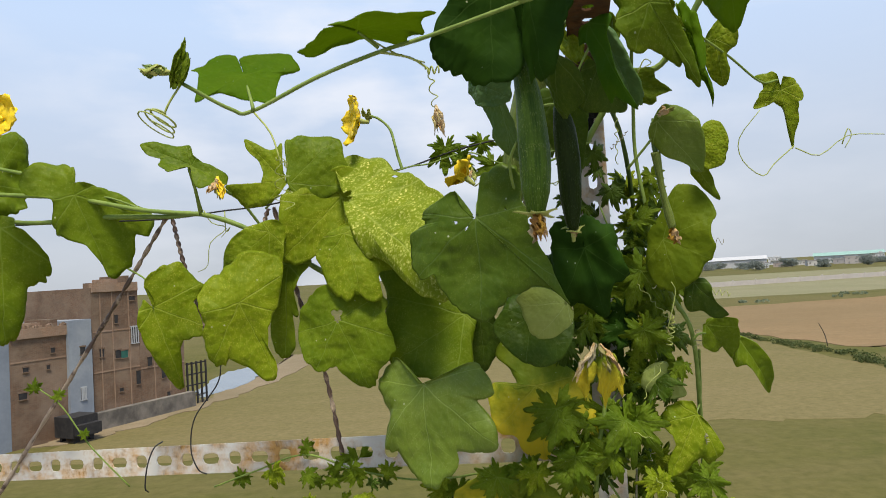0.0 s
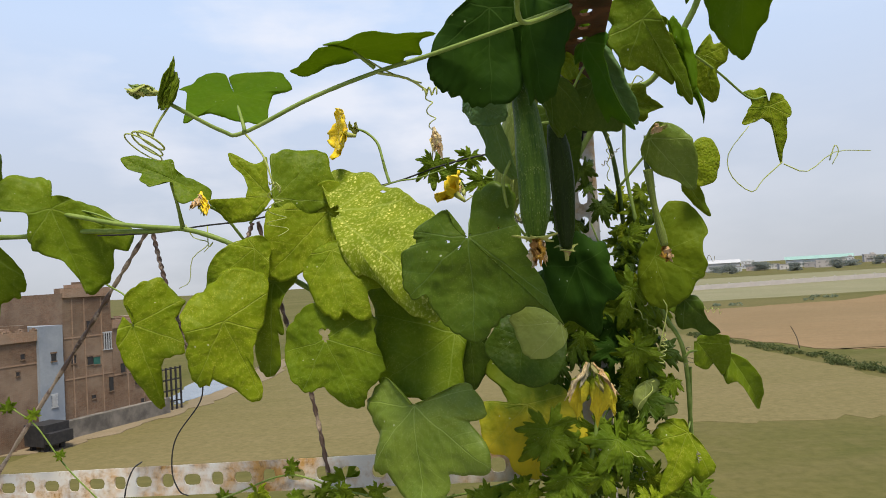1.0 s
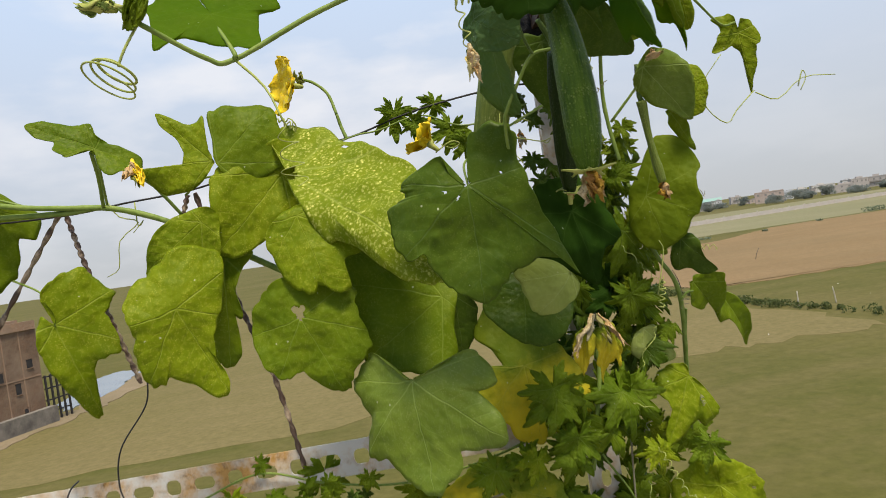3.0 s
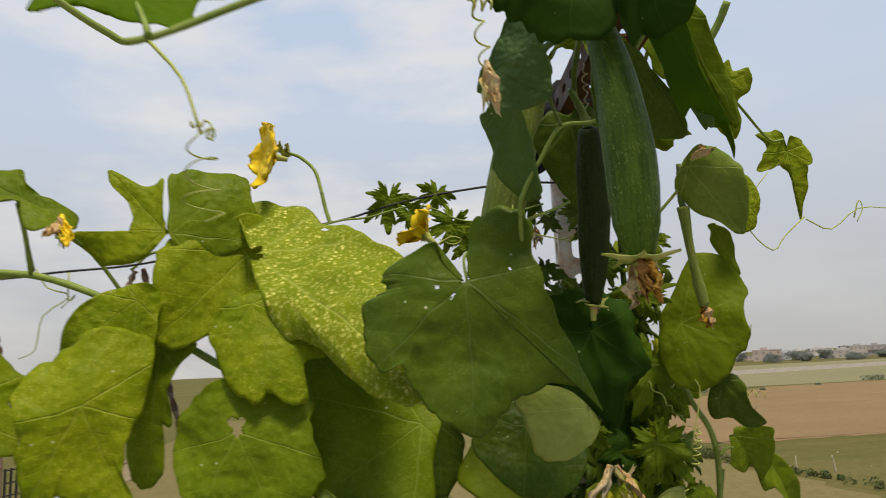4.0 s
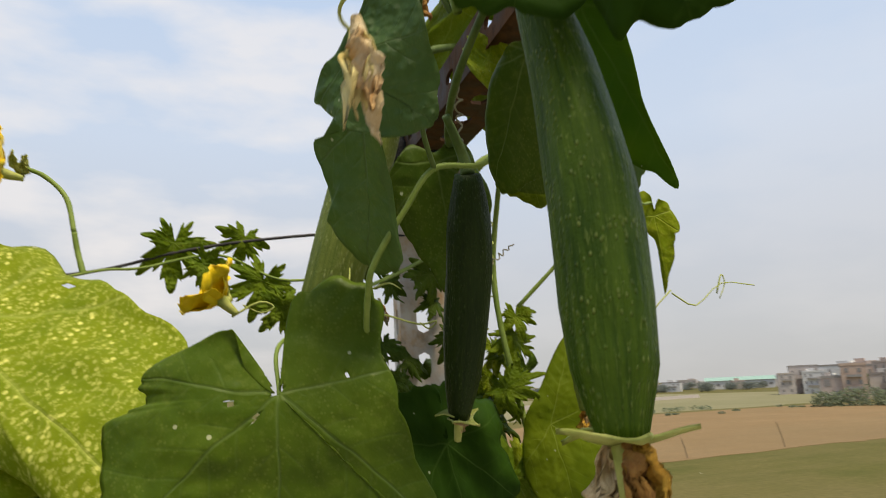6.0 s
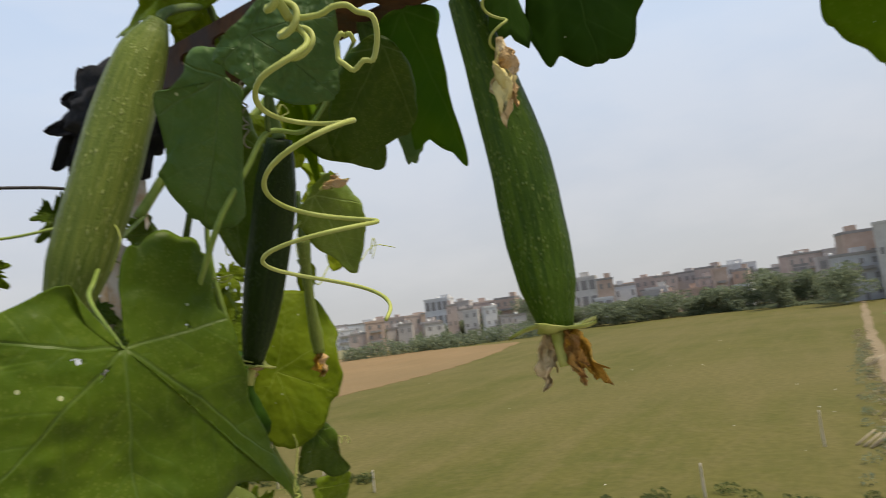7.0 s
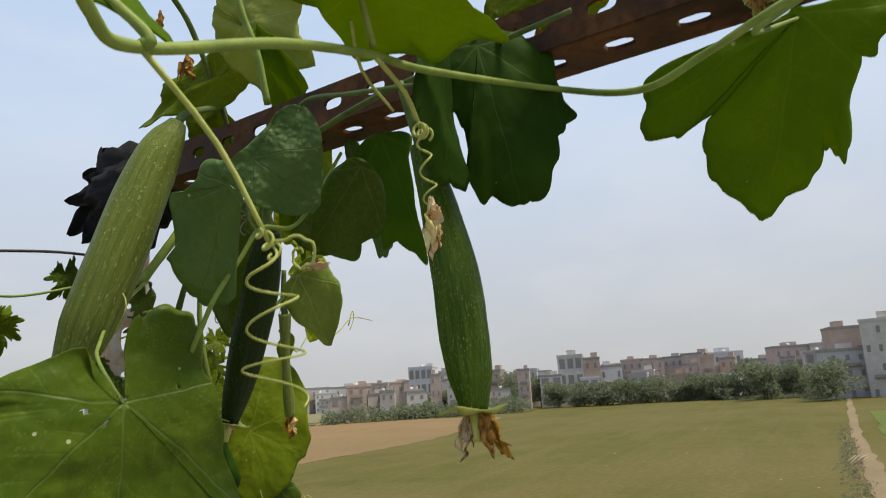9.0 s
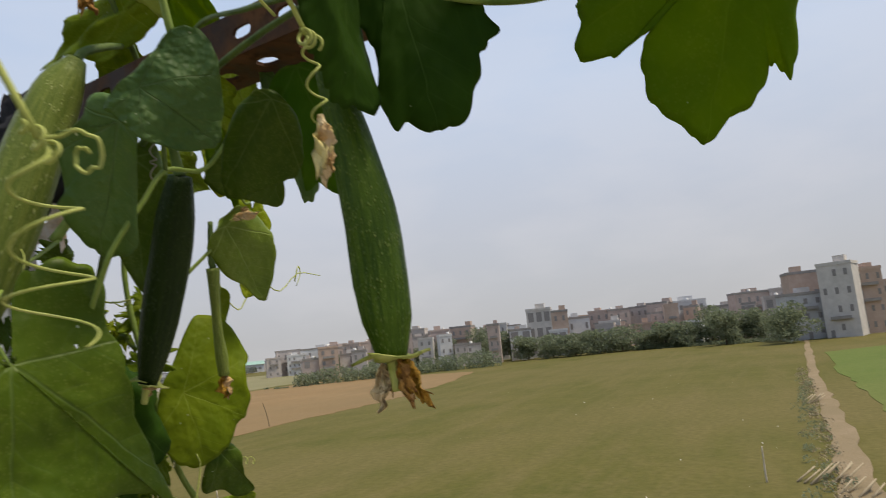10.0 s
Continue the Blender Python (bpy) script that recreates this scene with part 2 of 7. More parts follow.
M_PETAL_WHITE = simple("petal_papery", (0.52, 0.34, 0.13), (0.80, 0.66, 0.42), 80, 0.8, bump=0.8, depth=0.003)
M_PETAL_ORANGE = simple("petal_orange", (0.42, 0.19, 0.02), (0.56, 0.33, 0.04), 70, 0.8, bump=0.8, depth=0.003)


def gourd_material(name, dark, light, streak, warts=1.8):
    m, nt, b = material(name, 0.45)
    b.inputs["Specular IOR Level"].default_value = 0.13
    uv = nt.nodes.new("ShaderNodeUVMap").outputs[0]
    mp = nt.nodes.new("ShaderNodeMapping")
    mp.inputs["Scale"].default_value = (11, 4.5, 1)
    nt.links.new(uv, mp.inputs[0])
    st = noise_node(nt, 3.2, 2, 0.5, mp.outputs[0])
    mp2 = nt.nodes.new("ShaderNodeMapping")
    mp2.inputs["Scale"].default_value = (10, 1.2, 1)
    nt.links.new(uv, mp2.inputs[0])
    band = noise_node(nt, 1.6, 3, 0.6, mp2.outputs[0])
    fine = noise_node(nt, 420, 3, 0.6)
    col = mix_node(nt, step_node(nt, band, 0.3, 0.7), dark, light)
    mp3 = nt.nodes.new("ShaderNodeMapping")
    mp3.inputs["Scale"].default_value = (22, 24, 1)
    nt.links.new(uv, mp3.inputs[0])
    vor = nt.nodes.new("ShaderNodeTexVoronoi")
    vor.inputs["Scale"].default_value = 1.0
    nt.links.new(mp3.outputs[0], vor.inputs["Vector"])
    wart = math_node(nt, "MULTIPLY", step_node(nt, vor.outputs["Distance"], 0.34, 0.10), step_node(nt, noise_node(nt, 70, 2, 0.5), 0.42, 0.6))
    col = mix_node(nt, math_node(nt, "MULTIPLY", step_node(nt, st, 0.60, 0.72), 0.32), col, streak)
    col = mix_node(nt, math_node(nt, "MULTIPLY", wart, 0.6), col, streak)
    col = mix_node(nt, math_node(nt, "MULTIPLY", fine, 0.3), col, tuple(c * 0.6 for c in dark))
    nt.links.new(col, b.inputs["Base Color"])
    bump_node(nt, b, math_node(nt, "ADD", math_node(nt, "MULTIPLY", st, 0.35), math_node(nt, "ADD", math_node(nt, "MULTIPLY", wart, warts), math_node(nt, "ADD", math_node(nt, "MULTIPLY", fine, 0.35), math_node(nt, "MULTIPLY", band, 0.55)))), 0.5, 0.0026)
    return m


M_GOURD = gourd_material("gourd_skin", (0.026, 0.060, 0.004), (0.080, 0.135, 0.010), (0.29, 0.35, 0.09))
# leaf shade is put into this skin: the gourd colours darkened to near black
M_GOURD_SHADE = gourd_material("gourd_skin_shaded", (0.009, 0.021, 0.002), (0.019, 0.036, 0.004), (0.05, 0.08, 0.018))
M_GOURD_PALE = gourd_material("gourd_skin_pale", (0.105, 0.148, 0.024), (0.205, 0.245, 0.050), (0.46, 0.48, 0.19), 0.5)


def metal_material(name, paint, paint2, rust, lo, hi):
    """Painted steel with rust breaking through."""
    m, nt, b = material(name, 0.6)
    n1 = noise_node(nt, 22, 6, 0.65)
    n2 = noise_node(nt, 90, 4, 0.6)
    n3 = noise_node(nt, 5, 3, 0.5)
    base = mix_node(nt, step_node(nt, n3, 0.35, 0.65), paint, paint2)
    ru = mix_node(nt, step_node(nt, n2, 0.5, 0.72), rust, tuple(c * 0.4 for c in rust))
    edge = math_node(nt, "ADD", math_node(nt, "ADD", n1, math_node(nt, "MULTIPLY", n2, 0.18)), math_node(nt, "MULTIPLY", math_node(nt, "SUBTRACT", noise_node(nt, 3.0, 2, 0.5), 0.5), 0.7))
    fac = step_node(nt, edge, lo, hi)
    nt.links.new(mix_node(nt, fac, base, ru), b.inputs["Base Color"])
    nt.links.new(math_node(nt, "ADD", math_node(nt, "MULTIPLY", fac, 0.35), 0.5), b.inputs["Roughness"])
    bump_node(nt, b, edge, 0.5, 0.002)
    return m


M_WHITE_STEEL = metal_material("white_painted_steel", (0.49, 0.455, 0.40), (0.60, 0.57, 0.52), (0.46, 0.25, 0.07), 0.53, 0.82)
M_RUST_STEEL = metal_material("rusted_steel", (0.042, 0.022, 0.012), (0.026, 0.014, 0.009), (0.12, 0.055, 0.024), 0.46, 0.72)
M_RUST_STEEL.node_tree.nodes["Principled BSDF"].inputs["Specular IOR Level"].default_value = 0.12
M_ROD = metal_material("rusty_rod", (0.060, 0.034, 0.024), (0.10, 0.058, 0.038), (0.36, 0.27, 0.19), 0.58, 0.66)
M_WIRE = simple("black_wire", (0.015, 0.015, 0.018), (0.04, 0.035, 0.03), 60, 0.6, bump=0.2, depth=0.001)
M_CLOTH = simple("black_cloth", (0.006, 0.006, 0.008), (0.016, 0.016, 0.02), 30, 0.9, bump=0.9, depth=0.006, fine=600)


# ---- building blocks ----
ORIGIN = {}


def mesh_data(name, verts, faces, mat, smooth=True, uvs=None):
    me = bpy.data.meshes.new(name)
    me.from_pydata([tuple(v) for v in verts], [], faces)
    me.materials.append(mat)
    if smooth:
        me.polygons.foreach_set("use_smooth", [True] * len(me.polygons))
    if uvs is not None:
        lay = me.uv_layers.new(name="UVMap")
        for lp in me.loops:
            lay.data[lp.index].uv = uvs[lp.vertex_index]
    me.update()
    return me


def thing(name, at, label, category, group="", kind=""):
    ob = new(name)
    ob.location = at
    ob.empty_display_size = 0.05
    ORIGIN[ob] = Vector(at)
    return tagged(ob, label, category, group, kind)


def part(name, verts, faces, mat, parent, label="", smooth=True, uvs=None):
    """One mesh object, given in world metres, under a thing or a part (or alone, with no parent)."""
    vs = [Vector(v) for v in verts]
    c = sum(vs, Vector()) / len(vs)
    ob = new(name, mesh_data(name, [v - c for v in vs], faces, mat, smooth, uvs))
    ob.location = c
    ORIGIN[ob] = c
    if parent is not None:
        ob.parent = parent
        ob.matrix_parent_inverse = Matrix.Translation(-ORIGIN[parent])
    return tagged(ob, label)


def shared(name, me, parent, at, turn=0.0):
    """A piece on mesh data that it shares with its like."""
    ob = new(name, me)
    ob.location = at
    ob.rotation_euler = (0, 0, turn)
    ORIGIN[ob] = Vector(at)
    if parent is not None:
        ob.parent = parent
        ob.matrix_parent_inverse = Matrix.Translation(-ORIGIN[parent])
    return ob


def box(x0, x1, y0, y1, z0, z1, frame_m=None, bev=0.0):
    """Box with chamfered upright edges when bev is given."""
    if bev:
        ring = [(x0 + bev, y0), (x1 - bev, y0), (x1, y0 + bev), (x1, y1 - bev), (x1 - bev, y1), (x0 + bev, y1), (x0, y1 - bev), (x0, y0 + bev)]
    else:
        ring = [(x0, y0), (x1, y0), (x1, y1), (x0, y1)]
    n = len(ring)
    vs = [Vector((x, y, z)) for z in (z0, z1) for x, y in ring]
    fs = [tuple(range(n - 1, -1, -1)), tuple(range(n, 2 * n))] + [(i, (i + 1) % n, n + (i + 1) % n, n + i) for i in range(n)]
    if frame_m is not None:
        vs = [frame_m @ v for v in vs]
    return vs, fs


def join(*pieces):
    vs, fs = [], []
    for v, f in pieces:
        o = len(vs)
        vs += list(v)
        fs += [tuple(i + o for i in q) for q in f]
    return vs, fs


def spline(points, steps):
    """Catmull-Rom through the points."""
    P = [Vector(p) for p in points]
    if len(P) == 2:
        return [P[0].lerp(P[1], i / steps) for i in range(steps + 1)]
    P = [P[0] * 2 - P[1]] + P + [P[-1] * 2 - P[-2]]
    out = []
    for i in range(1, len(P) - 2):
        a, b, c, d = P[i - 1:i + 3]
        for s in range(steps):
            t = s / steps
            out.append(0.5 * ((2 * b) + (c - a) * t + (2 * a - 5 * b + 4 * c - d) * t * t + (3 * b - a - 3 * c + d) * t ** 3))
    out.append(P[-2])
    return out


def rings(line):
    """A frame that does not twist, along a line of points."""
    n = len(line)
    up = None
    out = []
    for i in range(n):
        t = (line[min(i + 1, n - 1)] - line[max(i - 1, 0)]).normalized()
        if up is None:
            up = t.cross(Vector((0.3, 0.2, 1))).normalized()
            if up.length < 0.1:
                up = t.cross(Vector((1, 0, 0))).normalized()
        up = (up - t * up.dot(t)).normalized()
        out.append((line[i], up, t.cross(up)))
    return out


def tube(points, r0, r1=None, sides=8, steps=6, knobs=0.0, seed=0):
    """A tapering round stem through the points, closed at both ends."""
    r1 = r0 if r1 is None else r1
    line = spline(points, steps)
    rng = random.Random(seed)
    vs, fs = [], []
    n = len(line)
    for i, (p, u, v) in enumerate(rings(line)):
        r = (r0 + (r1 - r0) * i / (n - 1)) * (1 + knobs * (rng.random() - 0.5))
        for k in range(sides):
            a = 2 * math.pi * k / sides
            vs.append(p + (u * math.cos(a) + v * math.sin(a)) * r)
    for i in range(n - 1):
        for k in range(sides):
            a, b = i * sides + k, i * sides + (k + 1) % sides
            fs.append((a, b, b + sides, a + sides))
    fs += [tuple(range(sides - 1, -1, -1)), tuple(range((n - 1) * sides, n * sides))]
    return vs, fs


# ---- leaves ----
def outline(a, depth, basal, tooth, rng_ph, lobes=(0, 58, 112), tall=(0, 0, 0)):
    """Radius of a palmate blade at the angle a (degrees off the tip); basal: size of the ears, one or (one side, other side)."""
    s = abs(a)
    if not isinstance(basal, (int, float)):
        basal = basal[0 if a > 0 else 1]
    env = np.interp(s, (0, 30, 58, 85, 112, 150, 174, 178, 179.5, 180), (1.0, 0.94, 0.90, 0.86, 0.82 * basal, 0.76 * basal, 0.66 * basal, 0.42 * basal, 0.12, 0.05))
    d = min(abs(s - q) for q in lobes)
    near = min(range(3), key=lambda q: abs(s - lobes[q]))
    env *= 1 + tall[near] * math.exp(-(d / 22.0) ** 2)
    valley = 0.5 - 0.5 * math.cos(math.pi * min(d / 28.0, 1.0))
    r = env * (1 - depth * valley * (1 if s < 118 else 0.4))
    r += 0.05 * env * math.exp(-(d / 7.0) ** 2)
    r += tooth * (abs(math.sin(radians(a) * 9 + rng_ph)) - 0.5) + tooth * 0.7 * math.sin(radians(a) * 23 + 2 * rng_ph)
    r *= 1 + 0.10 * noise.noise((math.cos(radians(a)) * 1.6 + rng_ph, math.sin(radians(a)) * 1.6, rng_ph)) + 0.05 * noise.noise((math.cos(radians(a)) * 5, math.sin(radians(a)) * 5 + rng_ph, 7.0))
    return r


def blade(base, tip, normal, wide, depth=0.2, basal=0.7, tooth=0.02, cup=0.0, fold=0.0, droop=0.0, wave=0.05, quilt=0.005, crease=0.17, over=0.07, skew=0.0, seed=0, na=80, nr=10, holes=()):
    """Blade from its petiole point to its tip; wide: full width over length; normal: the upper side."""
    rng = random.Random(seed)
    base, tip = Vector(base), Vector(tip)
    L = (tip - base).length
    Y = (tip - base).normalized()
    Z = Vector(normal)
    Z = (Z - Y * Z.dot(Y)).normalized()
    X = Y.cross(Z)
    ph, ph2, ph3 = rng.random() * 6, rng.random() * 6, rng.random() * 6
    sx = wide / 1.5
    vs, uv, fs = [], [], []
    asym = rng.uniform(-0.08, 0.08) + skew
    lob = {k: ((0, 58 + rng.uniform(-7, 7), 112 + rng.uniform(-9, 9)), (rng.uniform(-0.05, 0.08), rng.uniform(-0.09, 0.09), rng.uniform(-0.1, 0.1))) for k in (-1, 1)}
    lip, lip_ph = rng.uniform(0.03, 0.09), rng.random() * 6
    cr = Vector((rng.random() * 20, rng.random() * 20, rng.random() * 20))

    sag = crease * noise.noise(cr) + crease * 0.35 * noise.noise(Vector((0, 0, 3)) + cr)

    def put(x, y, r, a, edge=0.0, lift=0.0):
        z = cup * (x * x * sx * sx + y * y) + fold * abs(x) * sx - droop * max(y, 0) ** 2
        z += wave * r * r * (math.sin(3 * a + ph) * 0.6 + math.sin(7 * a + ph2) * 0.4)
        z += quilt * (math.sin(13 * x + ph) * math.sin(11 * y + ph2) + 0.7 * math.sin(23 * x - 9 * y + ph3)) * min(1, r * 2)
        z += crease * noise.noise(Vector((x * 1.7, y * 1.7, 0)) + cr) + crease * 0.35 * noise.noise(Vector((x * 5.0, y * 5.0, 3)) + cr)
        z += lift - lip * edge ** 5 * (0.4 + math.sin(2 * a + lip_ph))
        z -= sag * max(0.0, 1 - 4 * r)
        vs.append(base + (X * (x * sx) + Y * y + Z * z) * L)
        uv.append((x, y))

    put(0, 0, 0, 0)
    for j in range(1, nr + 1):
        for i in range(na + 1):
            a = -180 + 360 * i / na
            R = outline(a, depth, basal, tooth, ph, *lob[1 if a > 0 else -1]) * (1 + asym * math.sin(radians(a)))
            r = R * (j / nr) ** 0.85
            turn_a = radians(a * (1 + over * max(0, abs(a) - 60) / 120))
            put(r * math.sin(turn_a), r * math.cos(turn_a), r, radians(a), j / nr, 0.05 * r * math.copysign(max(0, abs(a) - 130) / 50, a))
    w = na + 1
    for i in range(na):
        fs.append((0, 1 + i + 1, 1 + i))
        for j in range(nr - 1):
            p = 1 + j * w + i
            if (i, j) not in holes:
                fs.append((p, p + 1, p + w + 1, p + w))
    return vs, fs, uv


def lobed_blade(base, tip, normal, lobes, cup=-0.1, fold=0.0, droop=0.0, wave=0.05, crease=0.08, quilt=0.012, tooth=0.022, seed=0, na=7, nr=16, holes=()):
    """Blade whose lobes and bays are given as (degrees off the tip, share of the length) round the petiole; holes: (across, along, size)."""
    rng = random.Random(seed)
    base, tip = Vector(base), Vector(tip)
    L = (tip - base).length
    Y = (tip - base).normalized()
    Z = Vector(normal)
    Z = (Z - Y * Z.dot(Y)).normalized()
    X = Y.cross(Z)
    ph = [rng.random() * 6 for _ in range(5)]
    cr = Vector((rng.random() * 20, rng.random() * 20, rng.random() * 20))
    C = [Vector((r * math.sin(radians(a)), r * math.cos(radians(a)))) for a, r in lobes]
    rim, n = [], len(C)
    for i in range(n):
        a, b, c, d = C[i - 1], C[i], C[(i + 1) % n], C[(i + 2) % n]
        for s in range(na):
            t = s / na
            q = 0.5 * ((2 * b) + (c - a) * t + (2 * a - 5 * b + 4 * c - d) * t * t + (3 * b - a - 3 * c + d) * t ** 3)
            k = len(rim)
            q = q * (1 + (tooth * (abs(math.sin(k * 0.45 + ph[0] + 2.0 * noise.noise((k * 0.11, ph[2], 4)))) - 0.6) + 1.2 * tooth * noise.noise((k * 0.23, ph[1], 2))) * min(1, q.length * 3) / max(q.length, 0.2))
            rim.append(q)
    vs, uv, fs = [], [], []
    zero = crease * noise.noise(cr)

    def put(x, y, e):
        r, a = math.hypot(x, y), math.atan2(x, y)
        z = cup * r * r + fold * abs(x) - droop * max(y, 0) ** 2
        z += wave * r * r * (math.sin(3 * a + ph[2]) * 0.6 + math.sin(7 * a + ph[3]) * 0.4)
        z += crease * (noise.noise(Vector((x * 1.9, y * 1.9, 0)) + cr) - zero * max(0.0, 1 - 3 * r))
        z += quilt * (1.3 * noise.noise(Vector((x * 7, y * 7, 5)) + cr) + 0.6 * noise.noise(Vector((x * 15, y * 15, 9)) + cr)) * min(1, r * 3)
        z -= 0.05 * e ** 6 * (0.3 + math.sin(3 * a + ph[4]))
        vs.append(base + (X * x + Y * y + Z * z) * L)
        uv.append((x, y))

    put(0, 0, 0)
    m = len(rim)
    nr = nr * 2 if holes else nr
    for j in range(1, nr + 1):
        e = (j / nr) ** 0.85
        for q in rim:
            put(q.x * e, q.y * e, j / nr)

    def cut(ids):
        cx, cy = sum(uv[i][0] for i in ids) / len(ids), sum(uv[i][1] for i in ids) / len(ids)
        return any(math.hypot((cx - hx) * 1.3, cy - hy) < hr * (1 + 0.35 * math.sin(3 * math.atan2(cx - hx, cy - hy) + ph[0])) for hx, hy, hr in holes)

    for i in range(m):
        k = (i + 1) % m
        if not (holes and cut((0, 1 + k, 1 + i))):
            fs.append((0, 1 + k, 1 + i))
        for j in range(nr - 1):
            p, q = 1 + j * m + i, 1 + j * m + k
            if not (holes and cut((p, q, q + m, p + m))):
                fs.append((p, q, q + m, p + m))
    return vs, fs, uv


LEAF_COUNT = [0]


def lobed_leaf(plant, base, tip, normal, lobes, mat, stalk=None, thick=0.0006, **shape):
    """One large leaf with its own outline, and its petiole."""
    LEAF_COUNT[0] += 1
    shape.setdefault("seed", LEAF_COUNT[0])
    vs, fs, uv = lobed_blade(base, tip, normal, lobes, **shape)
    ob = part("leaf", vs, fs, mat, plant, uvs=uv)
    ob.modifiers.new("thickness", "SOLIDIFY").thickness = thick
    if stalk:
        back = Vector(base) - Vector(normal).normalized() * 0.003
        sv, sf = tube([back] + list(stalk), 0.0014, 0.0021, 8, 8, 0.1, LEAF_COUNT[0])
        part("petiole", sv, sf, M_STEM, ob)
    return ob


def leaf(plant, base, tip, normal, wide, mat, stalk=None, label="", thick=0.0007, **shape):
    """One leaf of a vine: the blade with its thickness, and its petiole."""
    LEAF_COUNT[0] += 1
    shape.setdefault("seed", LEAF_COUNT[0])
    vs, fs, uv = blade(base, tip, normal, wide, **shape)
    ob = part("leaf", vs, fs, mat, plant, label, uvs=uv)
    sol = ob.modifiers.new("thickness", "SOLIDIFY")
    sol.thickness = thick
    if stalk:
        back = Vector(base) - Vector(normal).normalized() * 0.004
        sv, sf = tube([back] + list(stalk), 0.0014, 0.0021, 8, 8, 0.1, LEAF_COUNT[0])
        part("petiole", sv, sf, M_STEM, ob)
    return ob


def small_leaf(plant, base, tip, normal, mat=None, seed=None, cut=(0.32, 0.52), **shape):
    """Bitter-gourd leaf: seven pointed lobes, deeply cut, with toothed edges."""
    LEAF_COUNT[0] += 1
    rng = random.Random(seed if seed is not None else LEAF_COUNT[0])
    lobes = []
    for a, r in ((0, 1.0), (48, 0.92), (96, 0.80), (146, 0.62), (-146, 0.62), (-96, 0.80), (-48, 0.92)):
        a, r = a + rng.uniform(-6, 6), r * rng.uniform(0.86, 1.1)
        lobes += [(a - 20, r * 0.60), (a - 15, r * 0.78), (a - 11, r * 0.68), (a - 6, r * 0.90), (a, r), (a + 5, r * 0.86), (a + 10, r * 0.66), (a + 15, r * 0.76), (a + 20, r * 0.58), (a + 25, rng.uniform(*cut))]
    lobes[39] = (178, 0.06)
    s = dict(cup=-0.3, wave=0.16, crease=0.3, quilt=0.03, tooth=0.05, na=2, nr=6, seed=LEAF_COUNT[0])
    s.update(shape)
    return lobed_leaf(plant, base, tip, normal, lobes, mat or M_BITTER, thick=0.0005, **s)


def stem(plant, points, r0, r1=None, mat=None, name="stem", sides=9, steps=8, knobs=0.12):
    vs, fs = tube(points, r0, r1, sides, steps, knobs, len(points))
    return part(name, vs, fs, mat or M_STEM, plant)


def coil(start, end, turns, radius, n=14, grow=0.0, phase=0.0):
    """Points of a spring from start to end."""
    a, b = Vector(start), Vector(end)
    t = (b - a).normalized()
    u = t.cross(Vector((0.2, 0.9, 0.1))).normalized()
    v = t.cross(u)
    out = []
    m = int(turns * n)
    for i in range(m + 1):
        s = i / m
        r = radius * (1 + grow * s) * min(1, 6 * s + 0.05)
        q = 2 * math.pi * turns * s + phase
        r *= 1 + 0.45 * noise.noise((s * 3.1 + phase, turns, 1.0))
        s2 = s + 0.5 / turns * noise.noise((s * turns * 0.9, phase, 5.0))
        out.append(a.lerp(b, min(max(s2, 0), 1)) + (u * math.cos(q) + v * math.sin(q)) * r)
    return out


def tendril(plant, points, r0=0.0011, r1=0.0006, mat=None):
    vs, fs = tube(points, r0, r1, 6, 3)
    return part("tendril", vs, fs, mat or M_TENDRIL, plant)


# ---- fruit and flowers ----
def petal_mesh(c, out, nrm, length, width, curl, seed, na=9, nr=8, ruffle=0.1):
    """A crinkled petal from c towards out."""
    rng = random.Random(seed)
    Y = Vector(out).normalized()
    Z = Vector(nrm)
    Z = (Z - Y * Z.dot(Y)).normalized()
    X = Y.cross(Z)
    ph = [rng.random() * 6 for _ in range(4)]
    vs, fs = [], []
    for j in range(nr + 1):
        t = j / nr
        w = width * (0.16 + 0.84 * math.sin(math.pi * min(1, 0.12 + 0.62 * t)) ** 1.2) * (1 if t < 0.85 else 1 - 0.35 * (t - 0.85) / 0.15)
        for i in range(na + 1):
            s = i / na * 2 - 1
            y = length * (t - 0.12 * t * s * s)
            z = curl * t * t * length + ruffle * length * t * (math.sin(5 * s + ph[0] + 3 * t) * 0.5 + math.sin(11 * s + ph[1]) * 0.3) + 0.05 * length * math.sin(9 * t + ph[2])
            vs.append(Vector(c) + X * (s * w * 0.5) + Y * y + Z * z)
    for j in range(nr):
        for i in range(na):
            a = j * (na + 1) + i
            fs.append((a, a + 1, a + na + 2, a + na + 1))
    return vs, fs


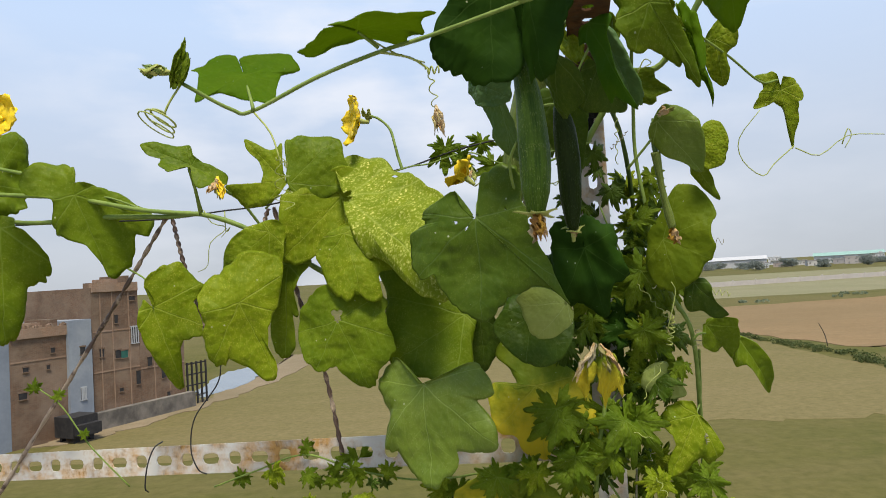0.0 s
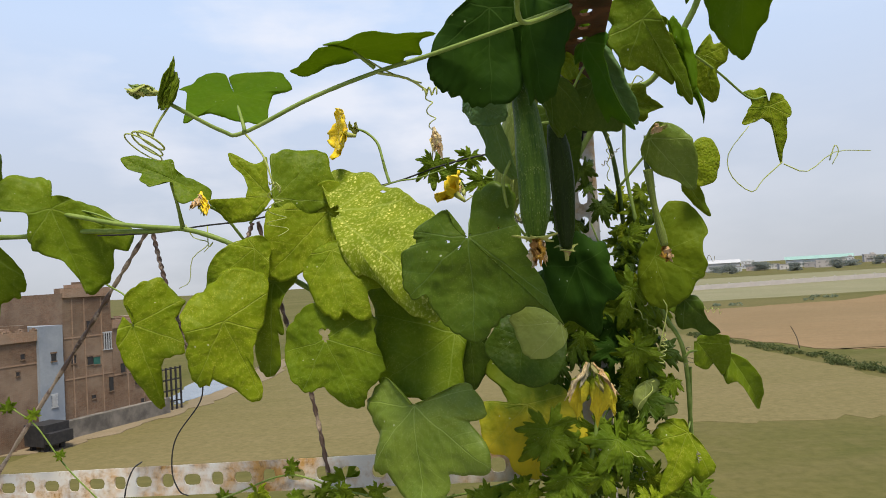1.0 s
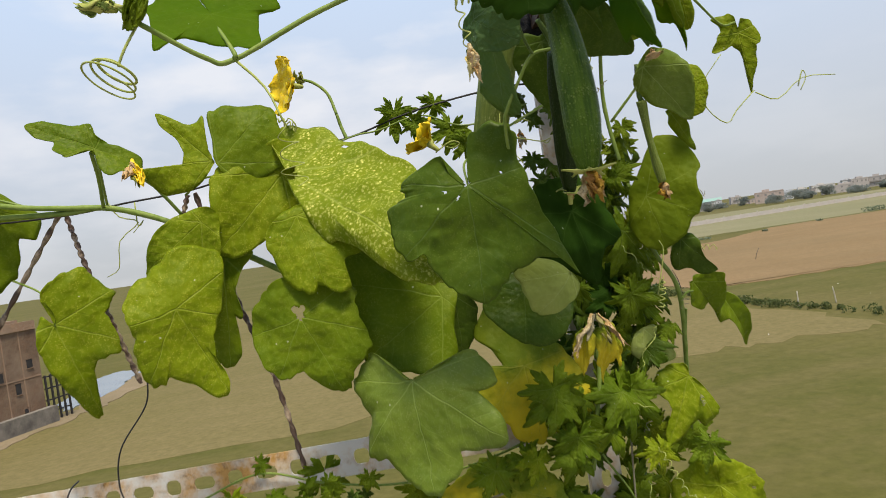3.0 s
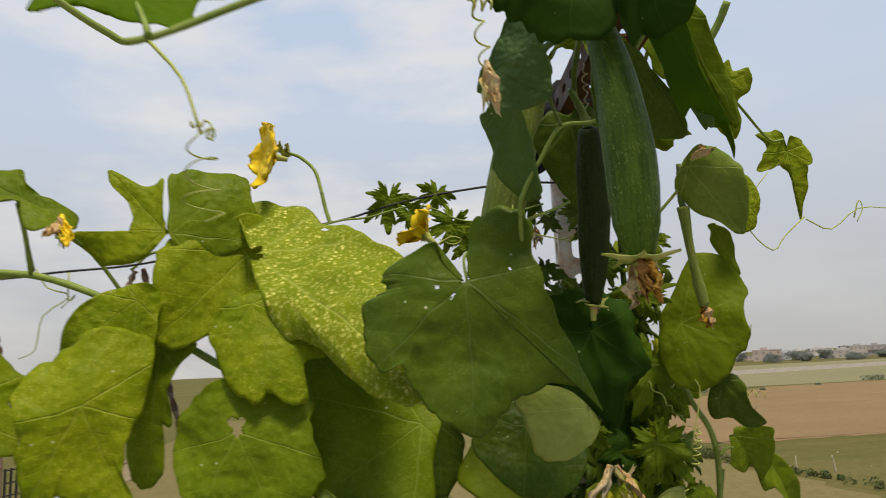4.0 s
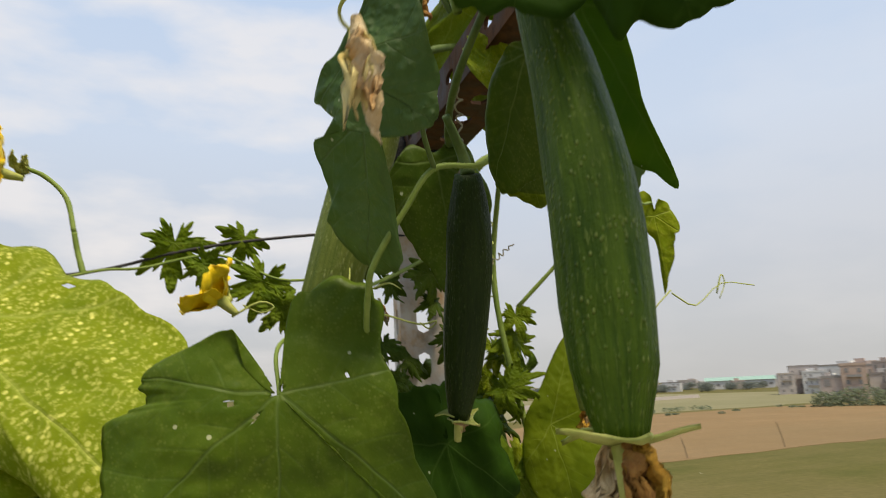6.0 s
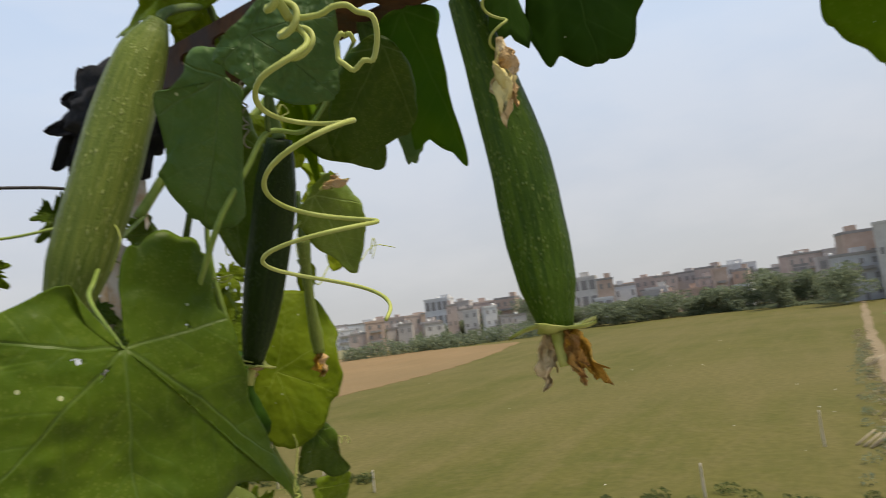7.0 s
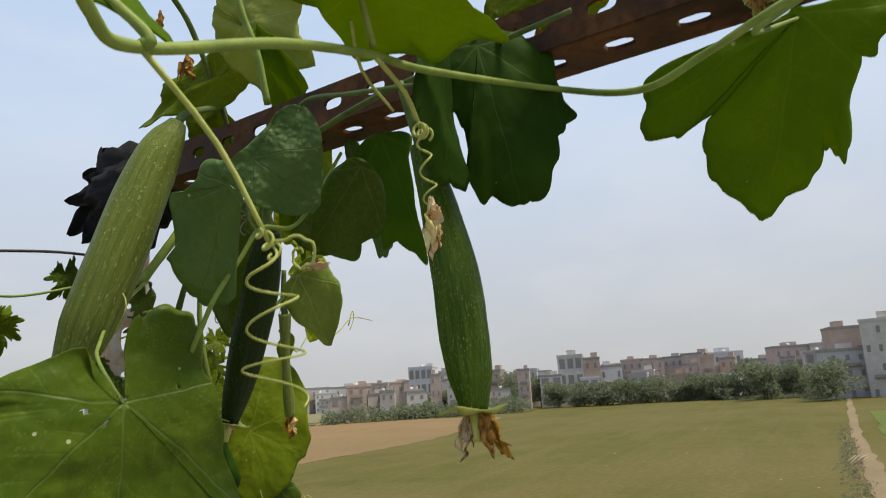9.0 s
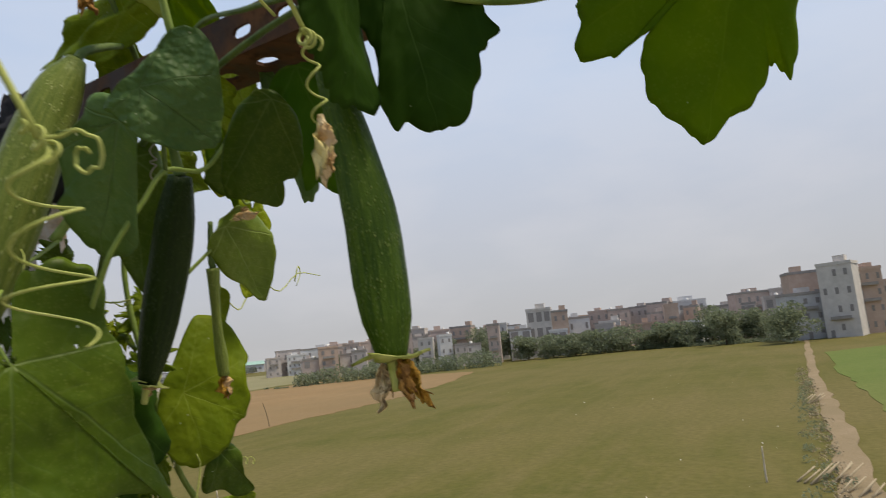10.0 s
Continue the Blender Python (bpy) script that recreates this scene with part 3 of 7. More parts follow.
def crumple(c, down, length, width, seed, amount=0.3):
    """A dried petal: a twisted, folded scrap."""
    rng = random.Random(seed)
    D = Vector(down).normalized()
    U = D.cross(Vector((rng.uniform(-1, 1), rng.uniform(-1, 1), 0.1))).normalized()
    W = D.cross(U)
    ph = [rng.random() * 6 for _ in range(5)]
    vs, fs = [], []
    na, nr = 10, 20
    for j in range(nr + 1):
        t = j / nr
        tw = 2.2 * t * math.sin(ph[0]) + ph[1]
        a, b = U * math.cos(tw) + W * math.sin(tw), W * math.cos(tw) - U * math.sin(tw)
        w = width * (0.22 + 0.78 * math.sin(math.pi * min(1, 0.06 + 0.72 * t)))
        w *= 1 + 0.5 * noise.noise((t * 4, ph[2], 1))
        bow = width * 1.1 * noise.noise((t * 1.8, ph[3], 4)) * t
        for i in range(na + 1):
            s = i / na * 2 - 1
            z = width * amount * min(1, 3 * t + 0.2) * (1.5 * noise.noise((s * 1.6, t * 2.2, ph[2])) + 0.9 * noise.noise((s * 4.0, t * 3.0, ph[4])) + 0.5 * noise.noise((s * 7.0, t * 9.0, ph[3])))
            end = 1 + 0.45 * noise.noise((s * 2.4, ph[1], 9)) - 0.25 * s * s
            hook = 0.35 * width * max(0, t - 0.7) / 0.3 * math.sin(ph[4])
            vs.append(Vector(c) + D * (length * t * end) + a * (s * w / 2 + bow) + b * (z + hook))
    for j in range(nr):
        for i in range(na):
            q = j * (na + 1) + i
            fs.append((q, q + 1, q + na + 2, q + na + 1))
    return vs, fs


def thicken(ob, t=0.0005):
    ob.modifiers.new("thickness", "SOLIDIFY").thickness = t
    return ob


def gourd(points, profile, mat, label, sepals=True, dried=(), stalk=None, ribs=10, rib=0.016, dry_len=0.034, dry_wide=0.0095, sepal_len=0.020):
    """A sponge gourd along the points; profile: radius at even steps from the stalk to the blossom end."""
    g = thing("sponge_gourd", points[0], label, "gourd", "sponge gourds")
    line = spline(points, 14)
    n, sides = len(line), 40
    vs, fs, uv = [], [], []
    for i, (p, u, v) in enumerate(rings(line)):
        t = i / (n - 1)
        r = float(np.interp(t, np.linspace(0, 1, len(profile)), profile))
        for k in range(sides):
            a = 2 * math.pi * k / sides
            rr = r * (1 + rib * math.cos(ribs * a) * min(1, 3 * t)) * (1 + 0.015 * math.sin(17 * t + 3 * a))
            vs.append(p + (u * math.cos(a) + v * math.sin(a)) * rr)
            uv.append((abs(2 * k / sides - 1), t * 2))
    for i in range(n - 1):
        for k in range(sides):
            a, b = i * sides + k, i * sides + (k + 1) % sides
            fs.append((a, b, b + sides, a + sides))
    fs += [tuple(range(sides - 1, -1, -1)), tuple(range((n - 1) * sides, n * sides))]
    part("body", vs, fs, mat, g, uvs=uv)
    end, down = line[-1], (line[-1] - line[-3]).normalized()
    if sepals:
        f, u, v = rings(line)[-1]
        cal = None
        for k in range(5):
            a = 2 * math.pi * k / 5 + 0.4
            o = u * math.cos(a) + v * math.sin(a)
            sv, sf = [], []
            for j in range(7):
                t = j / 6
                w = 0.0072 * (1 - t) ** 0.8 * (0.8 + 0.4 * math.sin(math.pi * min(1, t * 1.6 + 0.2)))
                side = o.cross(down)
                q = end - down * 0.001 + o * (profile[-1] * 0.5 + sepal_len * t) + down * (0.0022 * math.sin(2.6 * t + 2 * k))
                sv += [q - side * w, q + down * 0.0012, q + side * w]
            for j in range(6):
                for i in range(2):
                    c = j * 3 + i
                    sf.append((c, c + 1, c + 4, c + 3))
            thicken(part("sepal", sv, sf, M_SEPAL, g), 0.0010)
        sv, sf = tube([end - down * 0.002, end + down * 0.006, end + down * 0.018], 0.0042, 0.0026, 10, 4)
        part("flower_tube", sv, sf, M_SEPAL, g)
    for k, (m, dx, dy, ln) in enumerate(dried):
        f, u, v = rings(line)[-1]
        sv, sf = crumple(end + u * dx * 0.7 + v * dy * 0.7 + down * 0.001, down + u * dx * 34 + v * dy * 34, dry_len * ln, dry_wide * (0.8 + 0.1 * (k % 4)), 31 + k, 0.75)
        thicken(part("dried_petal", sv, sf, m, g))
    if stalk:
        sv, sf = tube([points[0]] + list(stalk), profile[0] * 0.55, 0.0028, 9, 8, 0.1)
        part("fruit_stalk", sv, sf, M_STEM_DARK, g)
    return g


def flower(c, face, size, label, seed=0, openness=0.25):
    """A five-petalled yellow gourd flower that faces the way given."""
    ob = thing("gourd_flower", c, label, "flower", "gourd flowers")
    F = Vector(face).normalized()
    u = F.cross(Vector((0.1, 0.2, 1))).normalized()
    v = F.cross(u)
    for k in range(5):
        a = 2 * math.pi * k / 5 + seed
        o = u * math.cos(a) + v * math.sin(a)
        vs, fs = petal_mesh(c, o + F * openness, F, size * 0.52, size * 0.5, 0.1, seed * 7 + k)
        thicken(part("petal", vs, fs, M_PETAL, ob), 0.0004)
    vs, fs = tube([Vector(c) - F * 0.020, Vector(c) - F * 0.010, Vector(c) + F * 0.002], 0.0028, 0.0058, 10, 4)
    part("calyx", vs, fs, M_SEPAL, ob)
    for k in range(3):
        a = 2.1 * k + seed
        vs, fs = tube([Vector(c), Vector(c) + F * 0.008 + (u * math.cos(a) + v * math.sin(a)) * 0.003], 0.003, 0.0035, 8, 3)
        part("stamen", vs, fs, M_PETAL, ob)
    return ob


def withered_flower(c, down, size, label, mats, seed=0, n=4, spread=0.25):
    ob = thing("withered_flower", c, label, "flower", "withered flowers")
    for k in range(n):
        vs, fs = crumple(Vector(c), Vector(down) + Vector((spread * math.sin(2 * k + seed), spread * math.cos(2 * k + seed), 0)), size * (0.8 + 0.1 * k), size * 0.36, seed * 5 + k, 0.45)
        thicken(part("petal", vs, fs, mats[k % len(mats)], ob))
    D = Vector(down).normalized()
    vs, fs = tube([Vector(c) - D * size * 0.15, Vector(c) + D * size * 0.1], size * 0.06, size * 0.11, 9, 4)
    part("calyx", vs, fs, mats[0], ob)
    return ob


def ruffled_flower(c, face, size, label):
    """A half-open flower head of many crumpled petals in two whorls."""
    ob = thing("ruffled_flower", c, label, "flower")
    F = Vector(face).normalized()
    u = F.cross(Vector((0.1, 0.2, 1))).normalized()
    v = F.cross(u)
    for k in range(16):
        a = 2 * math.pi * k / 8 + (0.4 if k > 7 else 0)
        o = u * math.cos(a) + v * math.sin(a)
        vs, fs = petal_mesh(c, o + F * (0.15 if k < 8 else 0.8), F, size * (0.62 if k < 8 else 0.42), size * 0.36, 0.15, 40 + k, 7, 6, 0.22)
        thicken(part("petal", vs, fs, M_PETAL_CREAM, ob), 0.0004)
    vs, fs = tube([Vector(c) - F * 0.012, Vector(c) - F * 0.004, Vector(c) + F * 0.002], 0.0022, 0.0052, 10, 4)
    part("calyx", vs, fs, M_SEPAL, ob)
    return ob


# ---- slotted steel ----
def slotted_angle(name, p, q, face, w, t, mat, label, pitch=0.05, slot=(0.026, 0.013), alt=True, flange=1.0):
    """Slotted angle iron from p to q: a holed leg whose outside looks towards face, and a plain holed leg behind it."""
    p, q = Vector(p), Vector(q)
    A = (q - p).normalized()
    F = Vector(face)
    F = (F - A * F.dot(A)).normalized()
    S = A.cross(F)
    length = (q - p).length
    ob = thing(name, p, label, "steel beam" if "beam" in name else "steel post", "trellis steel")

    def leg(across, out, half):
        """A strip across the beam with slots cut right through."""
        vs, fs = [], []
        n = int(length / pitch)
        ka, kb = 8, 4
        N = 2 * (ka + kb)

        def v(s, c, d):
            vs.append(p + A * s + across * c + out * d)
            return len(vs) - 1

        for i in range(n):
            s0, s1 = i * length / n, (i + 1) * length / n
            m = (s0 + s1) / 2
            if alt and i % 2:
                a, b = slot[1] * 0.62, slot[0] * 0.33
            else:
                a, b = slot[0] / 2, slot[1] / 2
            lay = []
            for d in (0.0, -t):
                ds = s1 - s0
                outer = [v(s0 + ds * k / ka, 0, d) for k in range(ka)] + [v(s1, w * k / kb, d) for k in range(kb)] + [v(s1 - ds * k / ka, w, d) for k in range(ka)] + [v(s0, w - w * k / kb, d) for k in range(kb)]
                inner = []
                for k in range(N):
                    an = math.atan2(vs_c(outer[k], vs, p, across) - w / 2, vs_c(outer[k], vs, p, A) - m)
                    ca, sa = math.cos(an), math.sin(an)
                    e = 1 / ((abs(ca / a) ** 3 + abs(sa / b) ** 3) ** (1 / 3))
                    inner.append(v(m + ca * e, w / 2 + sa * e, d))
                lay.append((outer, inner))
                for k in range(N):
                    l = (k + 1) % N
                    f = (outer[k], outer[l], inner[l], inner[k])
                    fs.append(f if d == 0 else f[::-1])
            (o1, i1), (o2, i2) = lay
            for k in range(N):
                l = (k + 1) % N
                fs.append((i1[k], i1[l], i2[l], i2[k]))
            for k in list(range(ka)) + list(range(ka + kb, 2 * ka + kb)):
                fs.append((o1[k], o2[k], o2[(k + 1) % N], o1[(k + 1) % N]))
            if i == 0:
                for k in range(2 * ka + kb, N):
                    fs.append((o1[k], o2[k], o2[(k + 1) % N], o1[(k + 1) % N]))
            if i == n - 1:
                for k in range(ka, ka + kb):
                    fs.append((o1[k], o2[k], o2[k + 1], o1[k + 1]))
        return weld(vs, fs)

    a, f = leg(S, F, 0)
    part("holed_leg", a, f, mat, ob, smooth=False)
    shift = -F * 0.0005
    p0 = p
    vs2, fs2 = leg(-F * flange, -S, 0)
    vs2 = [x + shift - S * 0.0 for x in vs2]
    part("side_leg", vs2, fs2, mat, ob, smooth=False)
    return ob


def weld(vs, fs):
    """Joins vertices that lie on one another."""
    seen, back, keep = {}, [], []
    for v in vs:
        key = tuple(round(c, 5) for c in v)
        if key not in seen:
            seen[key] = len(keep)
            keep.append(v)
        back.append(seen[key])
    return keep, [tuple(back[i] for i in f) for f in fs]


def vs_c(i, vs, p, axis):
    return (vs[i] - p).dot(axis.normalized())


# ---- the land ----
def ground_material(name, a, b2, c, s1, s2, rows=0.0, turn=0.0):
    m, nt, b = material(name, 0.95)
    b.inputs["Specular IOR Level"].default_value = 0.1
    co = nt.nodes.new("ShaderNodeTexCoord").outputs["Object"]
    n1, n2, n3 = noise_node(nt, s1, 5, 0.6, co), noise_node(nt, s2, 4, 0.65, co), noise_node(nt, s1 * 0.18, 3, 0.5, co)
    col = mix_node(nt, step_node(nt, n1, 0.35, 0.65), a, b2)
    col = mix_node(nt, math_node(nt, "MULTIPLY", step_node(nt, n3, 0.4, 0.66), 0.7), col, c)
    if rows:
        mp = nt.nodes.new("ShaderNodeMapping")
        mp.inputs["Rotation"].default_value = (0, 0, turn)
        mp.inputs["Scale"].default_value = (0.03, rows, 1)
        nt.links.new(co, mp.inputs[0])
        st = noise_node(nt, 1.0, 4, 0.6, mp.outputs[0])
        col = mix_node(nt, math_node(nt, "MULTIPLY", step_node(nt, st, 0.45, 0.65), 0.5), col, c)
    n4 = noise_node(nt, s2 * 0.22, 6, 0.7, co)
    col = mix_node(nt, math_node(nt, "MULTIPLY", step_node(nt, n4, 0.5, 0.7), 0.55), col, c)
    col = mix_node(nt, math_node(nt, "MULTIPLY", step_node(nt, n2, 0.3, 0.75), 0.55), col, tuple(v * 0.62 for v in a))
    nt.links.new(col, b.inputs["Base Color"])
    bump_node(nt, b, n2, 0.6, 0.05)
    return m


M_FIELD = ground_material("field_grass", (0.078, 0.082, 0.017), (0.112, 0.101, 0.028), (0.150, 0.121, 0.050), 0.11, 1.6, 0.3, 1.2)
M_BROWN = ground_material("ploughed_soil", (0.215, 0.142, 0.070), (0.255, 0.172, 0.09), (0.18, 0.132, 0.068), 0.05, 2.0, 0.3, 0.1)
M_GREENF = ground_material("green_crop", (0.09, 0.13, 0.03), (0.12, 0.15, 0.04), (0.14, 0.15, 0.05), 0.08, 3.0)
M_PATH = ground_material("dirt_path", (0.22, 0.17, 0.105), (0.27, 0.21, 0.14), (0.18, 0.145, 0.085), 0.4, 6.0)
M_PALEF = ground_material("dry_grass", (0.20, 0.19, 0.105), (0.24, 0.215, 0.13), (0.175, 0.17, 0.09), 0.05, 2.0)
M_STUBBLE = ground_material("stubble", (0.125, 0.112, 0.036), (0.165, 0.136, 0.055), (0.19, 0.15, 0.07), 0.05, 2.5, 0.3, 0.9)
M_WATER = simple("ditch_water", (0.14, 0.17, 0.20), (0.20, 0.23, 0.26), 0.3, 0.2, bump=0.1, depth=0.02)


def sheet(name, corners, z, mat, label, category, seed=0, rough_edge=0.0):
    """A patch of ground with a slightly ragged border."""
    rng = random.Random(seed)
    pts = []
    for i, p in enumerate(corners):
        q = corners[(i + 1) % len(corners)]
        for s in range(8):
            t = s / 8
            pts.append((p[0] + (q[0] - p[0]) * t + rng.uniform(-1, 1) * rough_edge, p[1] + (q[1] - p[1]) * t + rng.uniform(-1, 1) * rough_edge))
    vs = [(x, y, z) for x, y in pts]
    n = len(vs)
    low = [(x, y, -0.3) for x, y in pts]
    rim = [(i, n + i, n + (i + 1) % n, (i + 1) % n) for i in range(n)]
    ob = part(name, vs + low, [tuple(range(n))] + rim, mat, None, label, smooth=False)
    return tagged(ob, label, category, kind="structure")


def ground_sheet():
    """One sheet of ground, gently uneven far off, out to the horizon."""
    n, vs, fs = 56, [], []
    ax = [math.copysign(abs(t) ** 2.6 * 4200, t) for t in np.linspace(-1, 1, n)]
    for y in ax:
        for x in ax:
            d = math.hypot(x, y)
            vs.append((x, y, -0.01 - 0.00001 * d))
    for j in range(n - 1):
        for i in range(n - 1):
            a = j * n + i
            fs.append((a, a + 1, a + n + 1, a + n))
    me = mesh_data("ground", vs, fs, M_FIELD)
    return tagged(new("ground", me), "olive dry grass field reaching out to the horizon", "field", kind="structure")


ground_sheet()
sheet("ploughed_field", [(37.6, 92), (41, 71), (46, 69), (65, 67), (92, 68), (112, 66), (132, 67), (165, 73), (203, 83), (214, 118), (220, 158), (118, 167), (91, 146), (54, 141)], 0.04, M_BROWN, "bare brown ploughed field beyond the grass", "field", 1, 0.8)
sheet("far_field", [(40, 175), (118, 172), (218, 168), (300, 150), (420, 230), (380, 420), (150, 420), (60, 300)], 0.03, M_PALEF, "pale dry grass strip behind the ploughed field", "field", 2, 1.5)
sheet("crop_field", [(60, -8), (90, -8.5), (115, -8.5), (160, -10.5), (190, -60), (70, -60)], 0.04, M_GREENF, "brighter green crop field beside the dirt path", "field", 3, 0.4)
sheet("path", [(30, -1.2), (42, -2.0), (62, -3.0), (85, -3.7), (115, -4.6), (170, -7.4), (235, -10.5), (235, -11.5), (170, -8.6), (115, -6.0), (85, -5.2), (62, -4.6), (42, -3.8), (30, -3.2)], 0.06, M_PATH, "narrow pale dirt path between two fields", "path", 4, 0.25)
sheet("stubble_field", [(-26, 40), (0, 40), (16, 41.7), (26, 40.8), (35.5, 39), (35.4, 60), (36, 92), (30, 150), (-22, 160), (-19, 80)], 0.004, M_STUBBLE, "dry tan stubble field below the house", "field", 9, 0.8)
sheet("bank", [(-24, 46), (-21, 54), (-18.5, 62), (-16, 78), (-18.5, 95), (-21, 95), (-20.2, 78), (-21, 62), (-24.5, 54), (-27.2, 45)], 0.05, M_PATH, "bare trodden earth bank along the brick house", "bank", 5, 0.5)
sheet("water", [(-21.6, 62), (-20.0, 68), (-20.2, 80), (-23, 84), (-25, 80), (-24, 66)], 0.07, M_WATER, "grey-blue water ditch beside the house", "water", 6, 0.3)


def litter(n, seed):
    """Small pale scraps and clods lying about in the grass."""
    rng = random.Random(seed)
    vs, fs = [], []
    for _ in range(n):
        d, az = rng.uniform(38, 130), radians(rng.uniform(30, 92))
        x, y, r = d * math.sin(az), d * math.cos(az), rng.uniform(0.04, 0.12)
        o = len(vs)
        vs += [(x - r, y - r * 0.6, 0), (x + r, y - r * 0.4, 0), (x + r * 0.7, y + r, 0), (x - r * 0.8, y + r * 0.7, 0), (x, y, r * rng.uniform(0.4, 0.9))]
        fs += [(o, o + 1, o + 4), (o + 1, o + 2, o + 4), (o + 2, o + 3, o + 4), (o + 3, o, o + 4)]
    ob = part("field_litter", vs, fs, simple("pale_scraps", (0.5, 0.48, 0.44), (0.66, 0.64, 0.6), 2, 0.9, bump=0), None, smooth=False)
    tagged(ob, "small pale scraps and clods scattered over the field", "litter", kind="stuff")


litter(36, 5)


def clumps(name, centres, leaf_size, per, mat, label, category, seed=0, kind="stuff", parent=None):
    """Masses of small leaves round the centres (x, y, z, rx, rz)."""
    rng = random.Random(seed)
    vs, fs = [], []
    for x, y, z, r, h in centres:
        for _ in range(per):
            d = Vector((rng.gauss(0, 1), rng.gauss(0, 1), rng.gauss(0, 1))).normalized() * rng.uniform(0.55, 1.0) ** 0.5
            c = Vector((x + d.x * r, y + d.y * r, z + d.z * h))
            u = Vector((rng.gauss(0, 1), rng.gauss(0, 1), rng.gauss(0, 1))).normalized() * leaf_size * rng.uniform(0.6, 1.3)
            w = u.cross(Vector((rng.gauss(0, 1), rng.gauss(0, 1), rng.gauss(0, 1)))).normalized() * leaf_size * rng.uniform(0.4, 0.8)
            o = len(vs)
            vs += [c - u, c - w * 0.8, c + u, c + w * 0.8]
            fs.append((o, o + 1, o + 2, o + 3))
    ob = part(name, vs, fs, mat, parent, "" if parent else label, smooth=False)
    if parent is None:
        tagged(ob, label, category, kind=kind)
    return ob


def foliage(name, a, b2):
    m, nt, b = material(name, 0.8)
    rnd = nt.nodes.new("ShaderNodeNewGeometry").outputs["Random Per Island"]
    col = mix_node(nt, rnd, a, b2)
    nt.links.new(col, b.inputs["Base Color"])
    tr = nt.nodes.new("ShaderNodeBsdfTranslucent")
    nt.links.new(col, tr.inputs[0])
    mx = nt.nodes.new("ShaderNodeMixShader")
    mx.inputs[0].default_value = 0.5
    nt.links.new(b.outputs[0], mx.inputs[1])
    nt.links.new(tr.outputs[0], mx.inputs[2])
    nt.links.new(mx.outputs[0], nt.nodes["Material Output"].inputs[0])
    return m


M_BUSH = foliage("bush_leaves", (0.05, 0.075, 0.018), (0.14, 0.16, 0.05))
# tree greens lightened and greyed so that distance haze sits in the leaf colour
M_TREE = foliage("hazed_foliage", (0.155, 0.190, 0.115), (0.225, 0.256, 0.158))
# paler again before the far town: more haze in the colour
M_FARTREE = foliage("hazed_far_foliage", (0.21, 0.235, 0.21), (0.26, 0.285, 0.255))
M_STRAW = simple("dry_stalks", (0.27, 0.22, 0.14), (0.38, 0.32, 0.22), 3, 0.9, bump=0)
M_TRUNK = simple("bark", (0.09, 0.07, 0.05), (0.15, 0.12, 0.09), 2, 0.9, bump=0.4, depth=0.02)

rr = random.Random(11)
hedge = []
for i in range(150):
    t = rr.random()
    y = 27 + 66 * t
    hedge.append((36.2 + 1.6 * math.sin(y * 0.05) + rr.gauss(0, 0.45) + (1.4 if y > 62 else 0), y, 0.18, rr.uniform(0.25, 0.7), rr.uniform(0.15, 0.42)))
clumps("hedge", hedge, 0.11, 70, M_BUSH, "low green weedy hedge along the field edge", "hedge", 1)
clumps("weeds", [(31 + rr.gauss(0, 1.3), 4.5 + rr.gauss(0, 5.5), 0.2, rr.uniform(0.25, 0.7), rr.uniform(0.15, 0.42)) for _ in range(70)], 0.1, 80, M_BUSH, "green weeds in the grass below the roof", "weeds", 2)
clumps("far_hedge", [(rr.uniform(150, 185), rr.uniform(170, 180), 0.5, 2.0, 0.8) for _ in range(10)] + [(rr.uniform(60, 300), 150 + rr.uniform(-4, 14), 0.2, rr.uniform(0.5, 1.6), rr.uniform(0.15, 0.5)) for _ in range(26)], 0.35, 60, M_TREE, "sparse dark bushes on the far field edge", "hedge", 3)
# a line of shrubs in front of the town
belt = []
for i in range(260):
    t = i / 259 + rr.uniform(-0.01, 0.01)
    x = float(np.interp(t, (0, 0.45, 0.75, 1), (352, 300, 276, 236)))
    y = float(np.interp(t, (0, 0.45, 0.75, 1), (262, 130, 62, -2)))
    k = float(np.interp(t, (0, 0.42, 0.5, 0.62, 1), (1.1, 1.0, 0.6, 0.35, 0.22)))
    belt.append((x + rr.uniform(0, 9), y, 1.2 * k, rr.uniform(2.6, 5.0), rr.uniform(1.8, 3.6) * k * (1.6 if rr.random() < 0.16 else 1)))
for i in range(70):
    az, d = radians(rr.uniform(54, 70)), rr.uniform(243, 254)
    belt.append((d * math.sin(az), d * math.cos(az), 1.2, rr.uniform(2.4, 4.6), rr.uniform(2.0, 5.0)))
clumps("shrub_belt", belt, 0.5, 170, M_TREE, "belt of green shrubs before the town, paled for haze", "shrubs", 4)


def stake(x, y, h, lean, mat, label):
    vs, fs = tube([(x, y, -0.1), (x + lean * 0.3, y, h * 0.5), (x + lean, y + lean * 0.2, h)], 0.06, 0.04, 7, 4, 0.2, int(x))
    ob = part("stake", vs, fs, mat, None)
    return tagged(ob, label, "stake", "field stakes")


